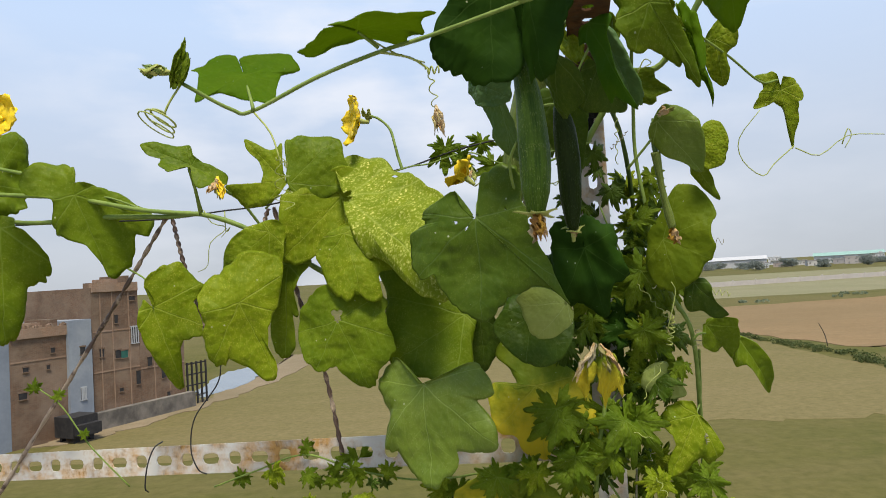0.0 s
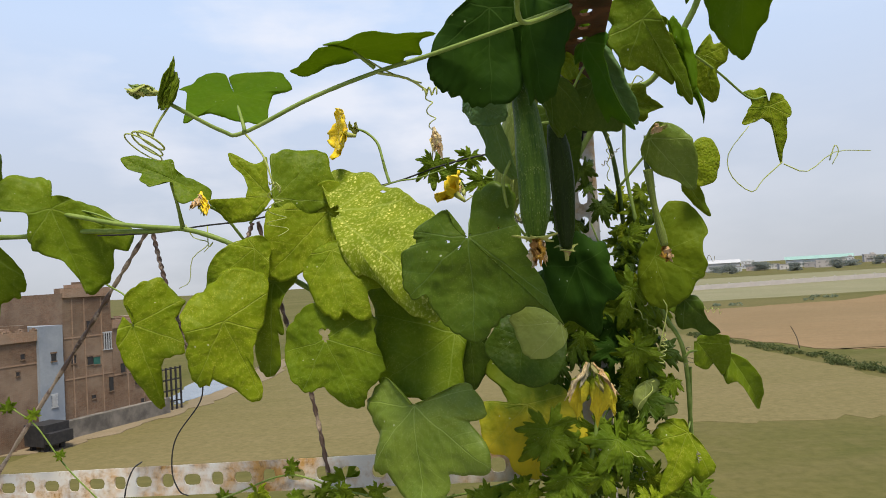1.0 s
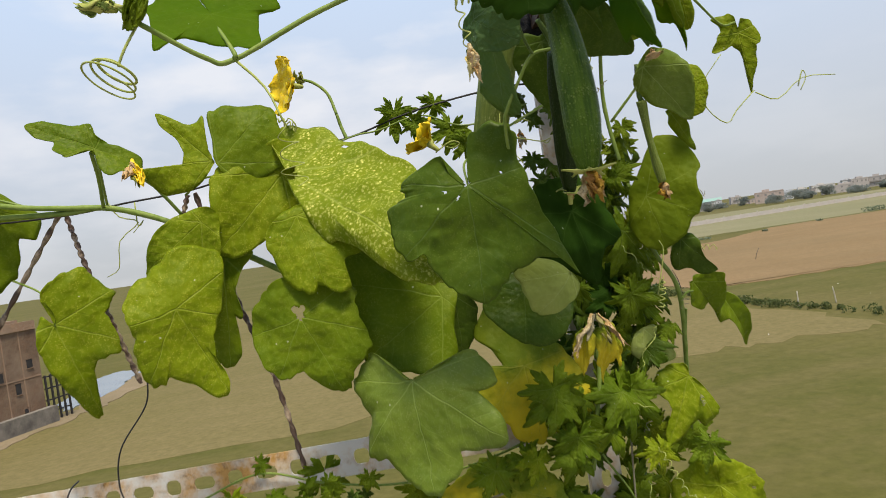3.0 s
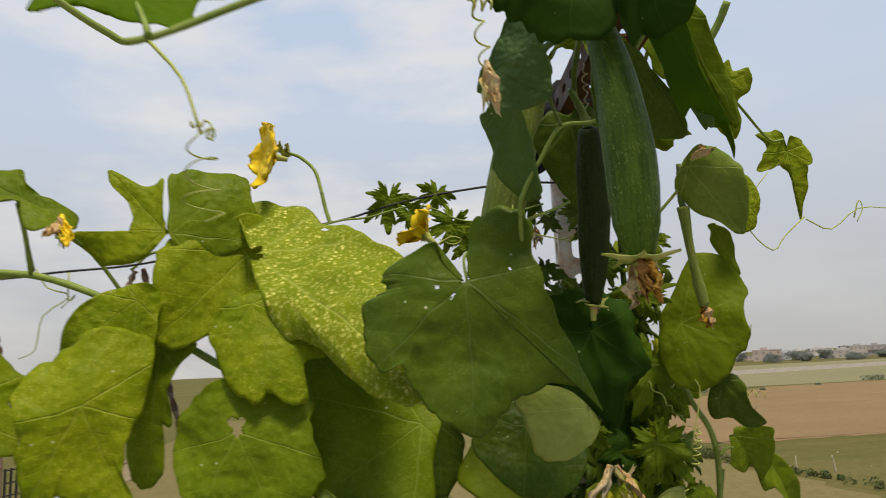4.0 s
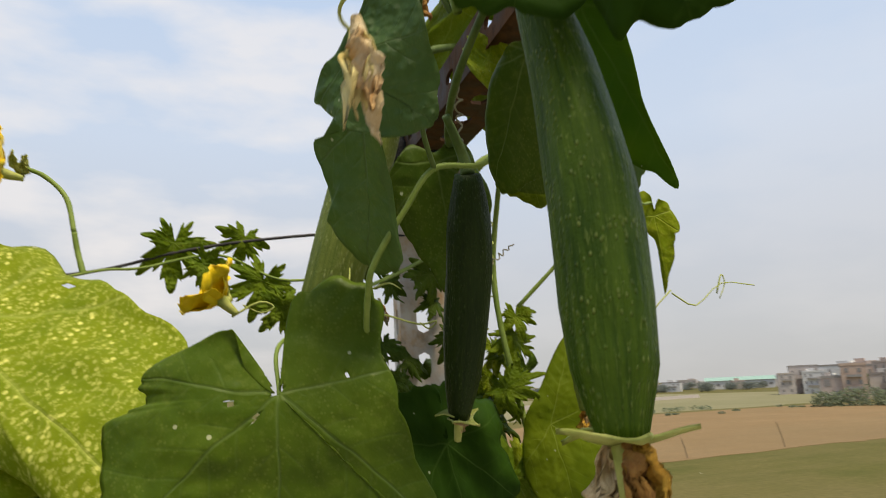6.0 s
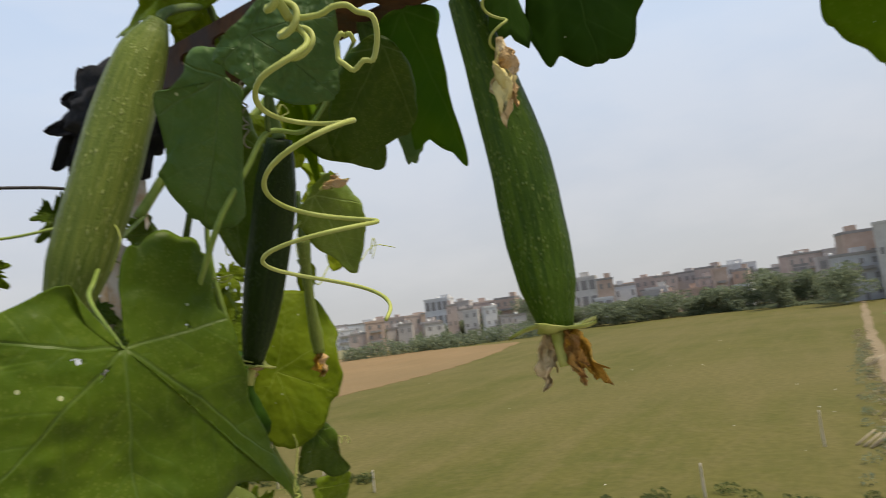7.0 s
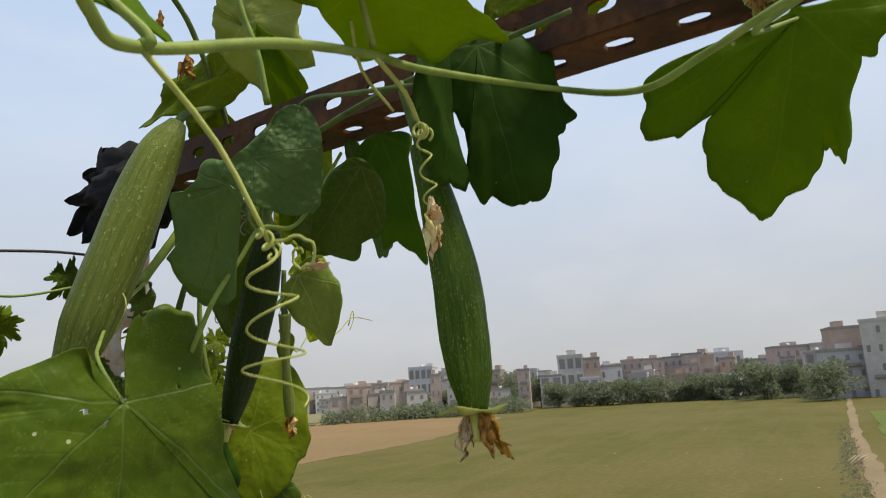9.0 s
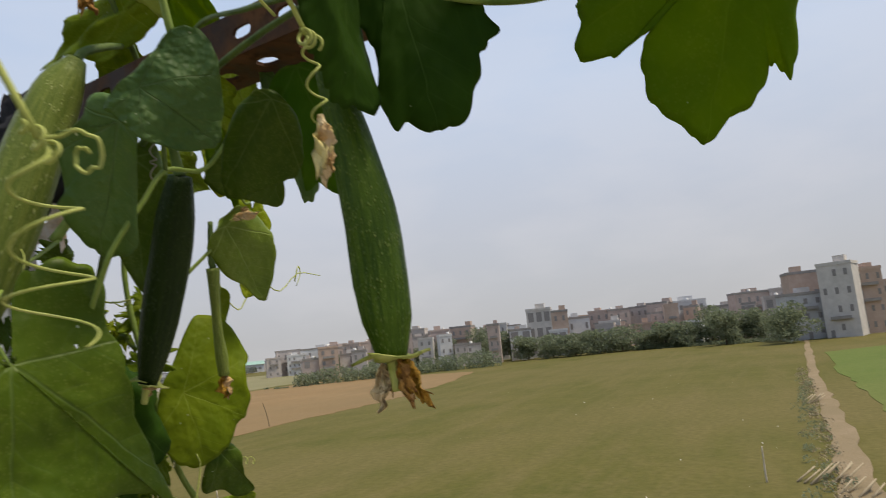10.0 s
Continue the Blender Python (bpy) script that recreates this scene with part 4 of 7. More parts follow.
M_PALE_STAKE = simple("pale_stake", (0.45, 0.40, 0.32), (0.55, 0.5, 0.42), 4, 0.9, bump=0)
for x, y, h, ln in ((38.8, 42.9, 1.6, -0.2), (36.1, 33.8, 1.7, -0.25), (39.7, 49.4, 1.3, -0.2), (37.4, 50.8, 1.2, 0.0), (35.6, 29.5, 1.2, 0.05), (35.2, 25.5, 1.3, 0.05), (44, 1.5, 2.0, -0.1), (34, 6.5, 1.6, -0.1)):
    stake(x, y, h, ln, M_PALE_STAKE, "pale thin wooden stake at the field edge")
for x, y, h, ln in ((39.5, 73.0, 2.4, -0.9), (67.6, 68.8, 2.6, -1.0), (85.9, 69.0, 3.6, -1.6), (62, 92, 1.6, 0.9)):
    stake(x, y, h, ln, M_TRUNK, "dark bent stick standing in the ploughed field")


def stick_pile(x, y, n, length, seed):
    """Pale poles thrown down beside one another, resting on a low heap."""
    rng = random.Random(seed)
    ob = thing("stick_pile", (x, y, 0), "heap of pale wooden poles lying beside the path", "stick pile", "stick piles")
    for i in range(n):
        a, b = rng.uniform(-0.9, 0.9), 0.32 * (i - n / 2) + rng.uniform(-0.1, 0.1)
        d = length * rng.uniform(0.7, 1.1)
        vs, fs = tube([(x + a, y + b, 0.05), (x + a + 0.7 * d, y + b - 0.5 * d + rng.uniform(-0.2, 0.2), 0.32 * d)], 0.06, 0.045, 6, 2, 0.1, i)
        part("pole", vs, fs, M_STRAW, ob)
    return ob


stick_pile(44.0, -1.0, 8, 2.3, 1)
stick_pile(40.6, -2.4, 5, 1.8, 3)
stick_pile(78.5, -2.6, 5, 2.3, 2)
clumps("path_weeds", [(x + rr.gauss(0, 0.8), -1.3 - 0.030 * (x - 40) + rr.gauss(0, 0.5), 0.2, rr.uniform(0.3, 0.6), rr.uniform(0.2, 0.5)) for x in np.linspace(34, 100, 46)], 0.09, 45, M_TREE, "grey-green weeds along the dirt path", "weeds", 8)
clumps("path_scrub", [(x + rr.gauss(0, 0.6), -1.9 - 0.028 * (x - 40) + rr.gauss(0, 0.5), 0.2, 0.45, 0.3) for x in np.linspace(36, 120, 60)], 0.08, 45, M_STRAW, "straw-coloured scrub along the dirt path", "scrub", 7)

# ---- houses ----
def brick_material(name, brick, brick2, mortar, scale):
    m, nt, b = material(name, 0.9)
    co = nt.nodes.new("ShaderNodeTexCoord").outputs["Object"]
    mp = nt.nodes.new("ShaderNodeMapping")
    mp.inputs["Rotation"].default_value = (radians(90), 0, 0)
    nt.links.new(co, mp.inputs[0])
    br = nt.nodes.new("ShaderNodeTexBrick")
    br.inputs["Color1"].default_value, br.inputs["Color2"].default_value, br.inputs["Mortar"].default_value = (*brick, 1), (*brick2, 1), (*mortar, 1)
    br.inputs["Scale"].default_value = scale
    nt.links.new(mp.outputs[0], br.inputs["Vector"])
    st = step_node(nt, noise_node(nt, 0.5, 5, 0.6), 0.4, 0.7)
    col = mix_node(nt, math_node(nt, "MULTIPLY", st, 0.45), br.outputs[0], mortar)
    col = mix_node(nt, math_node(nt, "MULTIPLY", step_node(nt, noise_node(nt, 0.8, 6, 0.7), 0.4, 0.7), 0.5), col, tuple(v * 0.45 for v in brick))
    col = mix_node(nt, math_node(nt, "MULTIPLY", step_node(nt, noise_node(nt, 0.3, 4, 0.6), 0.5, 0.7), 0.35), col, (0.36, 0.27, 0.2))
    nt.links.new(col, b.inputs["Base Color"])
    bump_node(nt, b, br.outputs["Fac"], 0.4, 0.01)
    return m


M_BRICK = brick_material("red_brick", (0.135, 0.074, 0.044), (0.19, 0.108, 0.064), (0.20, 0.155, 0.11), 4.0)
M_PLINTH = simple("stained_concrete", (0.10, 0.09, 0.08), (0.24, 0.21, 0.18), 0.9, 0.95, bump=0.4, depth=0.05)
M_BRICK_PALE = brick_material("pale_brick", (0.25, 0.145, 0.088), (0.31, 0.185, 0.115), (0.30, 0.235, 0.175), 4.0)
# far walls carry the haze in their colour: paler and greyer than near ones
M_FARGREY = simple("hazed_grey_plaster", (0.50, 0.475, 0.45), (0.60, 0.57, 0.54), 0.5, 0.9, bump=0.2, depth=0.01)
M_FARBLUE = simple("hazed_blue_plaster", (0.44, 0.44, 0.45), (0.52, 0.515, 0.52), 0.5, 0.9, bump=0.2, depth=0.01)
M_GREYWALL = simple("grey_plaster", (0.22, 0.245, 0.29), (0.31, 0.33, 0.36), 0.6, 0.9, bump=0.2, depth=0.01)
M_BLUEWALL = simple("blue_grey_plaster", (0.20, 0.225, 0.27), (0.26, 0.285, 0.33), 0.6, 0.9, bump=0.2, depth=0.01)
M_WHITEWALL = simple("whitewash", (0.55, 0.55, 0.56), (0.65, 0.64, 0.63), 0.5, 0.9, bump=0.2, depth=0.01)
# distance haze is mixed into these three wall colours too
M_HAZEWALL = simple("hazed_plaster", (0.43, 0.39, 0.37), (0.50, 0.45, 0.42), 0.5, 0.9, bump=0.2, depth=0.01)
M_FARORANGE = simple("hazed_orange_brick", (0.46, 0.34, 0.27), (0.52, 0.40, 0.33), 0.5, 0.9, bump=0.2, depth=0.01)
M_HAZEBRICK = simple("hazed_brick", (0.44, 0.35, 0.31), (0.51, 0.42, 0.375), 0.5, 0.9, bump=0.2, depth=0.01)
M_OPENING = simple("dark_opening", (0.02, 0.02, 0.022), (0.045, 0.04, 0.04), 3, 0.6, bump=0)
# far windows are pale grey, the haze put into their colour
M_HAZEOPEN = simple("hazed_opening", (0.22, 0.205, 0.20), (0.30, 0.28, 0.27), 3, 0.7, bump=0)
M_FRAME = simple("pale_frame", (0.35, 0.36, 0.38), (0.45, 0.45, 0.46), 3, 0.7, bump=0)
M_GREENSHEET = simple("green_sheet", (0.02, 0.10, 0.08), (0.04, 0.14, 0.11), 3, 0.6, bump=0)
M_GREENROOF = simple("green_roof", (0.24, 0.38, 0.33), (0.28, 0.42, 0.37), 0.3, 0.7, bump=0)
M_ROOF = simple("concrete_roof", (0.26, 0.24, 0.23), (0.34, 0.32, 0.30), 0.7, 0.9, bump=0.2, depth=0.02)
M_TANK = simple("water_tank", (0.55, 0.55, 0.55), (0.65, 0.65, 0.64), 2, 0.6, bump=0)

UNIT_WINDOW = {}


def window_mesh(w, h, mat):
    key = (round(w, 1), round(h, 1), mat.name)
    if key not in UNIT_WINDOW:
        v, f = box(-w / 2, w / 2, -0.12, 0.06, -h / 2, h / 2)
        UNIT_WINDOW[key] = mesh_data("window", v, f, mat, smooth=False)
    return UNIT_WINDOW[key]


def house(x, y, turn, w, d, h, mat, storeys, bays, label, seed=0, roof_box=True, tank=False, bare=False):
    """A flat-roofed town house whose front looks along -y before the turn (degrees)."""
    rng = random.Random(seed)
    ob = thing("house", (x, y, 0), label, "house", "far houses")
    m = Matrix.Translation((x, y, 0)) @ Matrix.Rotation(radians(turn), 4, "Z")
    v, f = box(-w / 2, w / 2, 0, d, -0.2, h, m)
    part("wall", v, f, mat, ob, smooth=False)
    v, f = join(box(-w / 2 - 0.15, w / 2 + 0.15, -0.15, 0.1, h - 0.15, h + 0.7, m), box(-w / 2 - 0.15, -w / 2 + 0.1, 0.1, d, h - 0.15, h + 0.7, m), box(w / 2 - 0.1, w / 2 + 0.15, 0.1, d, h - 0.15, h + 0.7, m), box(-w / 2 + 0.1, w / 2 - 0.1, 0.1, d, h + 0.004, h + 0.1, m))
    part("roof", v, f, M_ROOF if rng.random() < 0.5 else mat, ob, smooth=False)
    if roof_box:
        a = rng.uniform(-w * 0.3, w * 0.2)
        v, f = box(a, a + w * rng.uniform(0.25, 0.4), d * 0.3, d * 0.7, h + 0.1, h + rng.uniform(1.8, 2.6), m)
        part("stair_tower", v, f, mat, ob, smooth=False)
    if tank:
        a = rng.uniform(-w * 0.4, w * 0.3)
        v, f = tube([m @ Vector((a, d * 0.25, h + 0.1)), m @ Vector((a, d * 0.25, h + 1.5))], 0.7, 0.6, 12, 2)
        part("water_tank", v, f, M_TANK, ob)
    sh = h / storeys
    for s in range(storeys):
        for b in range(bays):
            if rng.random() < 0.12:
                continue
            wx = -w / 2 + w * (b + 0.5) / bays + rng.uniform(-0.2, 0.2)
            door = s == 0 and rng.random() < 0.3
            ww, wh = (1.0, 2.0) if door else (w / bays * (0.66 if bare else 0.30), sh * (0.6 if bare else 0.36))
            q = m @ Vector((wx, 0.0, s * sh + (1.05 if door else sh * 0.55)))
            shared("window", window_mesh(ww, wh, M_HAZEOPEN), ob, q, radians(turn))
    if not bare and storeys > 1:
        for s in range(1, storeys):
            if rng.random() < 0.45:
                v, f = box(-w * 0.3, w * 0.3, -0.9, -0.004, s * sh - 0.1, s * sh + 0.1, m)
                v2, f2 = box(-w * 0.3, w * 0.3, -0.9, -0.8, s * sh + 0.1, s * sh + 0.8, m)
                v, f = join((v, f), (v2, f2))
                part("balcony", v, f, M_ROOF, ob, smooth=False)
    return ob


def tree(x, y, h, r, seed, mat=None, label="green tree among the town houses, haze in its leaf colour"):
    rng = random.Random(seed)
    ob = thing("tree", (x, y, 0), label, "tree", "far trees")
    vs, fs = tube([(x, y, -0.2), (x + 0.2, y, h * 0.3), (x - 0.1, y + 0.2, h * 0.6)], 0.3, 0.14, 7, 4, 0.2, seed)
    tr = part("trunk", vs, fs, M_TRUNK, ob)
    for k in range(4):
        a = 1.6 * k + seed
        vs, fs = tube([(x + 0.1, y, h * 0.35), (x + math.cos(a) * r * 0.35, y + math.sin(a) * r * 0.35, h * 0.55), (x + math.cos(a) * r * 0.7, y + math.sin(a) * r * 0.7, h * 0.72)], 0.12, 0.05, 5, 3, 0.2, k)
        part("limb", vs, fs, M_TRUNK, tr)
    cs = [(x + rng.gauss(0, 0.45) * r, y + rng.gauss(0, 0.45) * r, h * rng.uniform(0.14, 0.8), r * rng.uniform(0.4, 0.65), h * rng.uniform(0.14, 0.22)) for _ in range(26)]
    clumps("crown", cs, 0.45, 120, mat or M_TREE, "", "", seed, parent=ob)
    return ob


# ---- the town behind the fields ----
house(344.7, 257.3, -49, 14.1, 10, 14.3, M_HAZEWALL, 2, 4, "distant brown town house with haze in its wall colour", 760, roof_box=False)
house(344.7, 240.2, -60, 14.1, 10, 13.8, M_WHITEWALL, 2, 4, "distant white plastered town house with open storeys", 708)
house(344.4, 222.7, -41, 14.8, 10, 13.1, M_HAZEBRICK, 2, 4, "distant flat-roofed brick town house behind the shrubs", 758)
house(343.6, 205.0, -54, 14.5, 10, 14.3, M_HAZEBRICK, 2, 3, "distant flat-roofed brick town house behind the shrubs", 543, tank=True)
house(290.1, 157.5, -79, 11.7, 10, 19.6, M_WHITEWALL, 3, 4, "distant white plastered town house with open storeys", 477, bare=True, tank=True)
house(295.7, 146.6, -54, 9.6, 10, 13.3, M_HAZEWALL, 2, 3, "distant brown town house with haze in its wall colour", 256)
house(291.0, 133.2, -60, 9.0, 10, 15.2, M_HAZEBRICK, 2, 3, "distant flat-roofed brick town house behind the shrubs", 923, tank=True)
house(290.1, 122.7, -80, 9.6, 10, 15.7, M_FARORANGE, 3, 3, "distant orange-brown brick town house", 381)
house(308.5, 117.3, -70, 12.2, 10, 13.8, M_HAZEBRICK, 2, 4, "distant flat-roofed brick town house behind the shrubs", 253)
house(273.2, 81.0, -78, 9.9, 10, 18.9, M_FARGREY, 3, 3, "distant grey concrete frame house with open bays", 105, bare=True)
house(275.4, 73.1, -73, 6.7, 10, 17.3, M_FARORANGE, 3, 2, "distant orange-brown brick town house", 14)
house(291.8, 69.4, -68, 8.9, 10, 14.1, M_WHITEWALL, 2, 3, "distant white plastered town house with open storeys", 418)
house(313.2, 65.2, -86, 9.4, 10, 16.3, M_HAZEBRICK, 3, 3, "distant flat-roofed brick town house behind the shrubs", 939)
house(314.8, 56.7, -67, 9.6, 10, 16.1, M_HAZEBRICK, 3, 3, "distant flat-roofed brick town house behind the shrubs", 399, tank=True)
house(326.1, 49.6, -94, 8.8, 10, 16.5, M_HAZEWALL, 3, 3, "distant brown town house with haze in its wall colour", 817)
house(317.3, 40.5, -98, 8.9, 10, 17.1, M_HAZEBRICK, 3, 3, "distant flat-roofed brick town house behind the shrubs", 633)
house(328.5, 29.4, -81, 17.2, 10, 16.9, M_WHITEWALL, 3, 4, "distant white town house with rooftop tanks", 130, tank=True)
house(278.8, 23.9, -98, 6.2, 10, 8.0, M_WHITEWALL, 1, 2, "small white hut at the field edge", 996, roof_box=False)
house(319.4, 15.2, -74, 12.8, 10, 12.9, M_HAZEWALL, 3, 4, "distant brown town house with haze in its wall colour", 215)
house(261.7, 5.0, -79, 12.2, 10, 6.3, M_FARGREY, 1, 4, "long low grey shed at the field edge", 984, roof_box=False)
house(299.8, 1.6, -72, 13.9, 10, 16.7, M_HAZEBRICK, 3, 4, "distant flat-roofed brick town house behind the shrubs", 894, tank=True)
house(299.7, -7.3, -104, 6.3, 10, 16.9, M_HAZEWALL, 3, 2, "distant brown town house with haze in its wall colour", 322)
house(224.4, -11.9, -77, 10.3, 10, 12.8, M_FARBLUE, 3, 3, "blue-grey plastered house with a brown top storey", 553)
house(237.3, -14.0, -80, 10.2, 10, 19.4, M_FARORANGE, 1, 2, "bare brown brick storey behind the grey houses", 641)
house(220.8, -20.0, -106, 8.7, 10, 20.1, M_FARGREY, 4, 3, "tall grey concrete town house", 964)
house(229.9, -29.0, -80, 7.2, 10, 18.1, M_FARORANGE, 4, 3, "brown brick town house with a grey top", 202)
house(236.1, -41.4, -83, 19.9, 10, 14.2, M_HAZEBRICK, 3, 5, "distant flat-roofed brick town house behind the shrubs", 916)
house(331.4, 258.1, -49, 8.2, 10, 10.6, M_HAZEWALL, 3, 2, "hazy flat-roofed town house in the row behind", 611, roof_box=False)
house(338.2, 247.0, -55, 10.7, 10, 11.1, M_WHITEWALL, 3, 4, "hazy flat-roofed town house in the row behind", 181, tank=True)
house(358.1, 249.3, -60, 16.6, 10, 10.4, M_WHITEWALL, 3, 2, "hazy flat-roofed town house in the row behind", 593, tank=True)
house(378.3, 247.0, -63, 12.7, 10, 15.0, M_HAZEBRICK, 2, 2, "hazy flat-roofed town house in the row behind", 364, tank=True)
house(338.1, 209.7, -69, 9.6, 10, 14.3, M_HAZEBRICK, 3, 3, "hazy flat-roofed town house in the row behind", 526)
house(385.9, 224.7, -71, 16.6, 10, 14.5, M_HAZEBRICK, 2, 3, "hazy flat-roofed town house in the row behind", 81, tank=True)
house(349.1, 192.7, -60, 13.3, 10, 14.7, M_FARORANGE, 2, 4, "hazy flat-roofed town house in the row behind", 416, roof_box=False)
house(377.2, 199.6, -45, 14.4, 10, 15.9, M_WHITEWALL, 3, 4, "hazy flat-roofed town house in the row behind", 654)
house(413.4, 206.9, -78, 13.4, 10, 20.1, M_HAZEWALL, 2, 4, "hazy flat-roofed town house in the row behind", 445, tank=True)
house(415.5, 195.0, -67, 9.4, 10, 16.3, M_HAZEWALL, 3, 4, "hazy flat-roofed town house in the row behind", 500, roof_box=False)
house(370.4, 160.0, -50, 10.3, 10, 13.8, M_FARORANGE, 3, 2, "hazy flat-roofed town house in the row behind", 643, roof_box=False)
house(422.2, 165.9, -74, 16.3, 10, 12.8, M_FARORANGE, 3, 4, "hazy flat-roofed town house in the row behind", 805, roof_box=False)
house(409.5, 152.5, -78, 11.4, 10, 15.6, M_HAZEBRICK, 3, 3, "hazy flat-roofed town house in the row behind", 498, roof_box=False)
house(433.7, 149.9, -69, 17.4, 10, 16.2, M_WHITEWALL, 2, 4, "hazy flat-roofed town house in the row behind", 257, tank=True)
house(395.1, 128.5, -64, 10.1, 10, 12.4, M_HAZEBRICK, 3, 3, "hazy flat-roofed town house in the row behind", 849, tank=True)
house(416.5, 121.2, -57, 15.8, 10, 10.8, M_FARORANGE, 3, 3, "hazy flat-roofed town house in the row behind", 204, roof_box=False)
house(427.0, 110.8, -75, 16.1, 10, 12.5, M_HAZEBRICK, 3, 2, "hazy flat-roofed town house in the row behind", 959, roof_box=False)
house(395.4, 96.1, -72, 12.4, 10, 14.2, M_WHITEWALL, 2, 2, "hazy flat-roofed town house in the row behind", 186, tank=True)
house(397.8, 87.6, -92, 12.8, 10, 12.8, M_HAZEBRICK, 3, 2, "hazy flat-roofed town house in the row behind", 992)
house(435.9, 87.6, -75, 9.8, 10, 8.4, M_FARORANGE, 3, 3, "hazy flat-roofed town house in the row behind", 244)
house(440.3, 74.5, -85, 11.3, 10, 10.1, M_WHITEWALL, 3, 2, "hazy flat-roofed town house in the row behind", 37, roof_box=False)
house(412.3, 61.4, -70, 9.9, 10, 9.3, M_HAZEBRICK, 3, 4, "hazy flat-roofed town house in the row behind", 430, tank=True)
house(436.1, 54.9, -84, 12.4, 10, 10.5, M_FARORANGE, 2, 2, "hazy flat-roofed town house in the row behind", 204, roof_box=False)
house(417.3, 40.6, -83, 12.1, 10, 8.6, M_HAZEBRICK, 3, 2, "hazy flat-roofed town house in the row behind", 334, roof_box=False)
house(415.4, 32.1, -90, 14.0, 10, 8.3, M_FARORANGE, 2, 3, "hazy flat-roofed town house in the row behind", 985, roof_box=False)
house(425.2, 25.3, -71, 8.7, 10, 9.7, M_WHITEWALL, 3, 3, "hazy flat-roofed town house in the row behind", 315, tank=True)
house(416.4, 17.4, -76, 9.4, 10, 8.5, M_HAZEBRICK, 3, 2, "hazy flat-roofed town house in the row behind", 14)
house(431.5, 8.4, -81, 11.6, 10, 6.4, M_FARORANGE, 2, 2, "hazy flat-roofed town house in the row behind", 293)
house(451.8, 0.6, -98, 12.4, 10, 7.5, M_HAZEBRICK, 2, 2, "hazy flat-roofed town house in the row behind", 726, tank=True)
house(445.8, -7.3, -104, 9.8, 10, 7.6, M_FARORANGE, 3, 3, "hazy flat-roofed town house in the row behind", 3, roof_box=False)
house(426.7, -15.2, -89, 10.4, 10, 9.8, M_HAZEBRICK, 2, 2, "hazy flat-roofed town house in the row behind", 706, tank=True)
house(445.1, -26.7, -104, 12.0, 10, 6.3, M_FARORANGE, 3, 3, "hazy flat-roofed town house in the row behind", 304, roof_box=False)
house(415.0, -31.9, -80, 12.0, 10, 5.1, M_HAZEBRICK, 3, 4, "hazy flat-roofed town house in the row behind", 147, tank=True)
house(436.8, -40.0, -111, 12.0, 10, 8.3, M_WHITEWALL, 2, 3, "hazy flat-roofed town house in the row behind", 236)
rr = random.Random(23)
for i in range(44):
    az = radians(54 + 39 * (i + rr.random() * 0.8) / 44)
    dist = rr.uniform(268, 310)
    if rr.random() < 0.25:
        continue
    hh = rr.uniform(7.5, 15.5)
    mat, word = rr.choice(((M_WHITEWALL, "whitewashed"), (M_FARGREY, "bare concrete"), (M_FARORANGE, "orange brick"), (M_HAZEBRICK, "brown brick"), (M_HAZEWALL, "haze-paled plastered")))
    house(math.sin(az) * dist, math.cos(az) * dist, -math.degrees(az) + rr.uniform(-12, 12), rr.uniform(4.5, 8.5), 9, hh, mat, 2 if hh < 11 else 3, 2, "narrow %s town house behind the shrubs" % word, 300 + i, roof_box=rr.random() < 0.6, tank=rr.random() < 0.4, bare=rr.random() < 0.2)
tree(312.0, 217.2, 10.0, 4.0, 35)
tree(311.9, 199.2, 9.6, 4.0, 11)
tree(280.0, 107.7, 16.0, 7.0, 9)
tree(258.9, 56.0, 9.7, 6.0, 85)
tree(260.6, 47.3, 9.6, 6.0, 4)
tree(259.0, 38.3, 7.4, 5.0, 43)
tree(254.3, 16.0, 13.9, 6.0, 93)
tree(257.6, 8.5, 11.8, 5.0, 55)
tree(254.8, 1.1, 11.6, 5.0, 9)
tree(214.7, -6.0, 11.8, 5.0, 52)
tree(239.5, 11.1, 12.4, 5.0, 90)
tree(269.4, 92.9, 12.5, 7.0, 63)
tree(257.2, 82.0, 10.0, 6.0, 7)
tree(255.1, 71.7, 9.4, 6.0, 16)
tree(254.2, 63.1, 8.8, 6.0, 16)
tree(259.9, 31.9, 9.5, 5.0, 29)
tree(256.8, 23.4, 9.3, 5.0, 79)
tree(273.5, 123.3, 12.3, 5.0, 83)
tree(277.3, 138.8, 10.3, 5.0, 15)
tree(280.2, 154.7, 8.9, 5.0, 92)

rr = random.Random(8)
for i in range(46):
    az = radians(16 + 40 * (i + rr.random()) / 46)
    dist = rr.uniform(640, 980)
    hh = rr.uniform(3.5, 9.5)
    house(math.sin(az) * dist, math.cos(az) * dist, -math.degrees(az) + rr.uniform(-20, 20), rr.uniform(9, 26), 10, hh, rr.choice((M_WHITEWALL, M_FARGREY, M_HAZEWALL, M_HAZEBRICK)), 2 if hh > 5 else 1, 4, "pale house in the hazy far town", i, roof_box=hh > 6)
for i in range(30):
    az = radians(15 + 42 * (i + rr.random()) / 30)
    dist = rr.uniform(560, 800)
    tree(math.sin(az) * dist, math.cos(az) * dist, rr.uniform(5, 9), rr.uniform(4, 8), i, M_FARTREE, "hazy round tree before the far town")


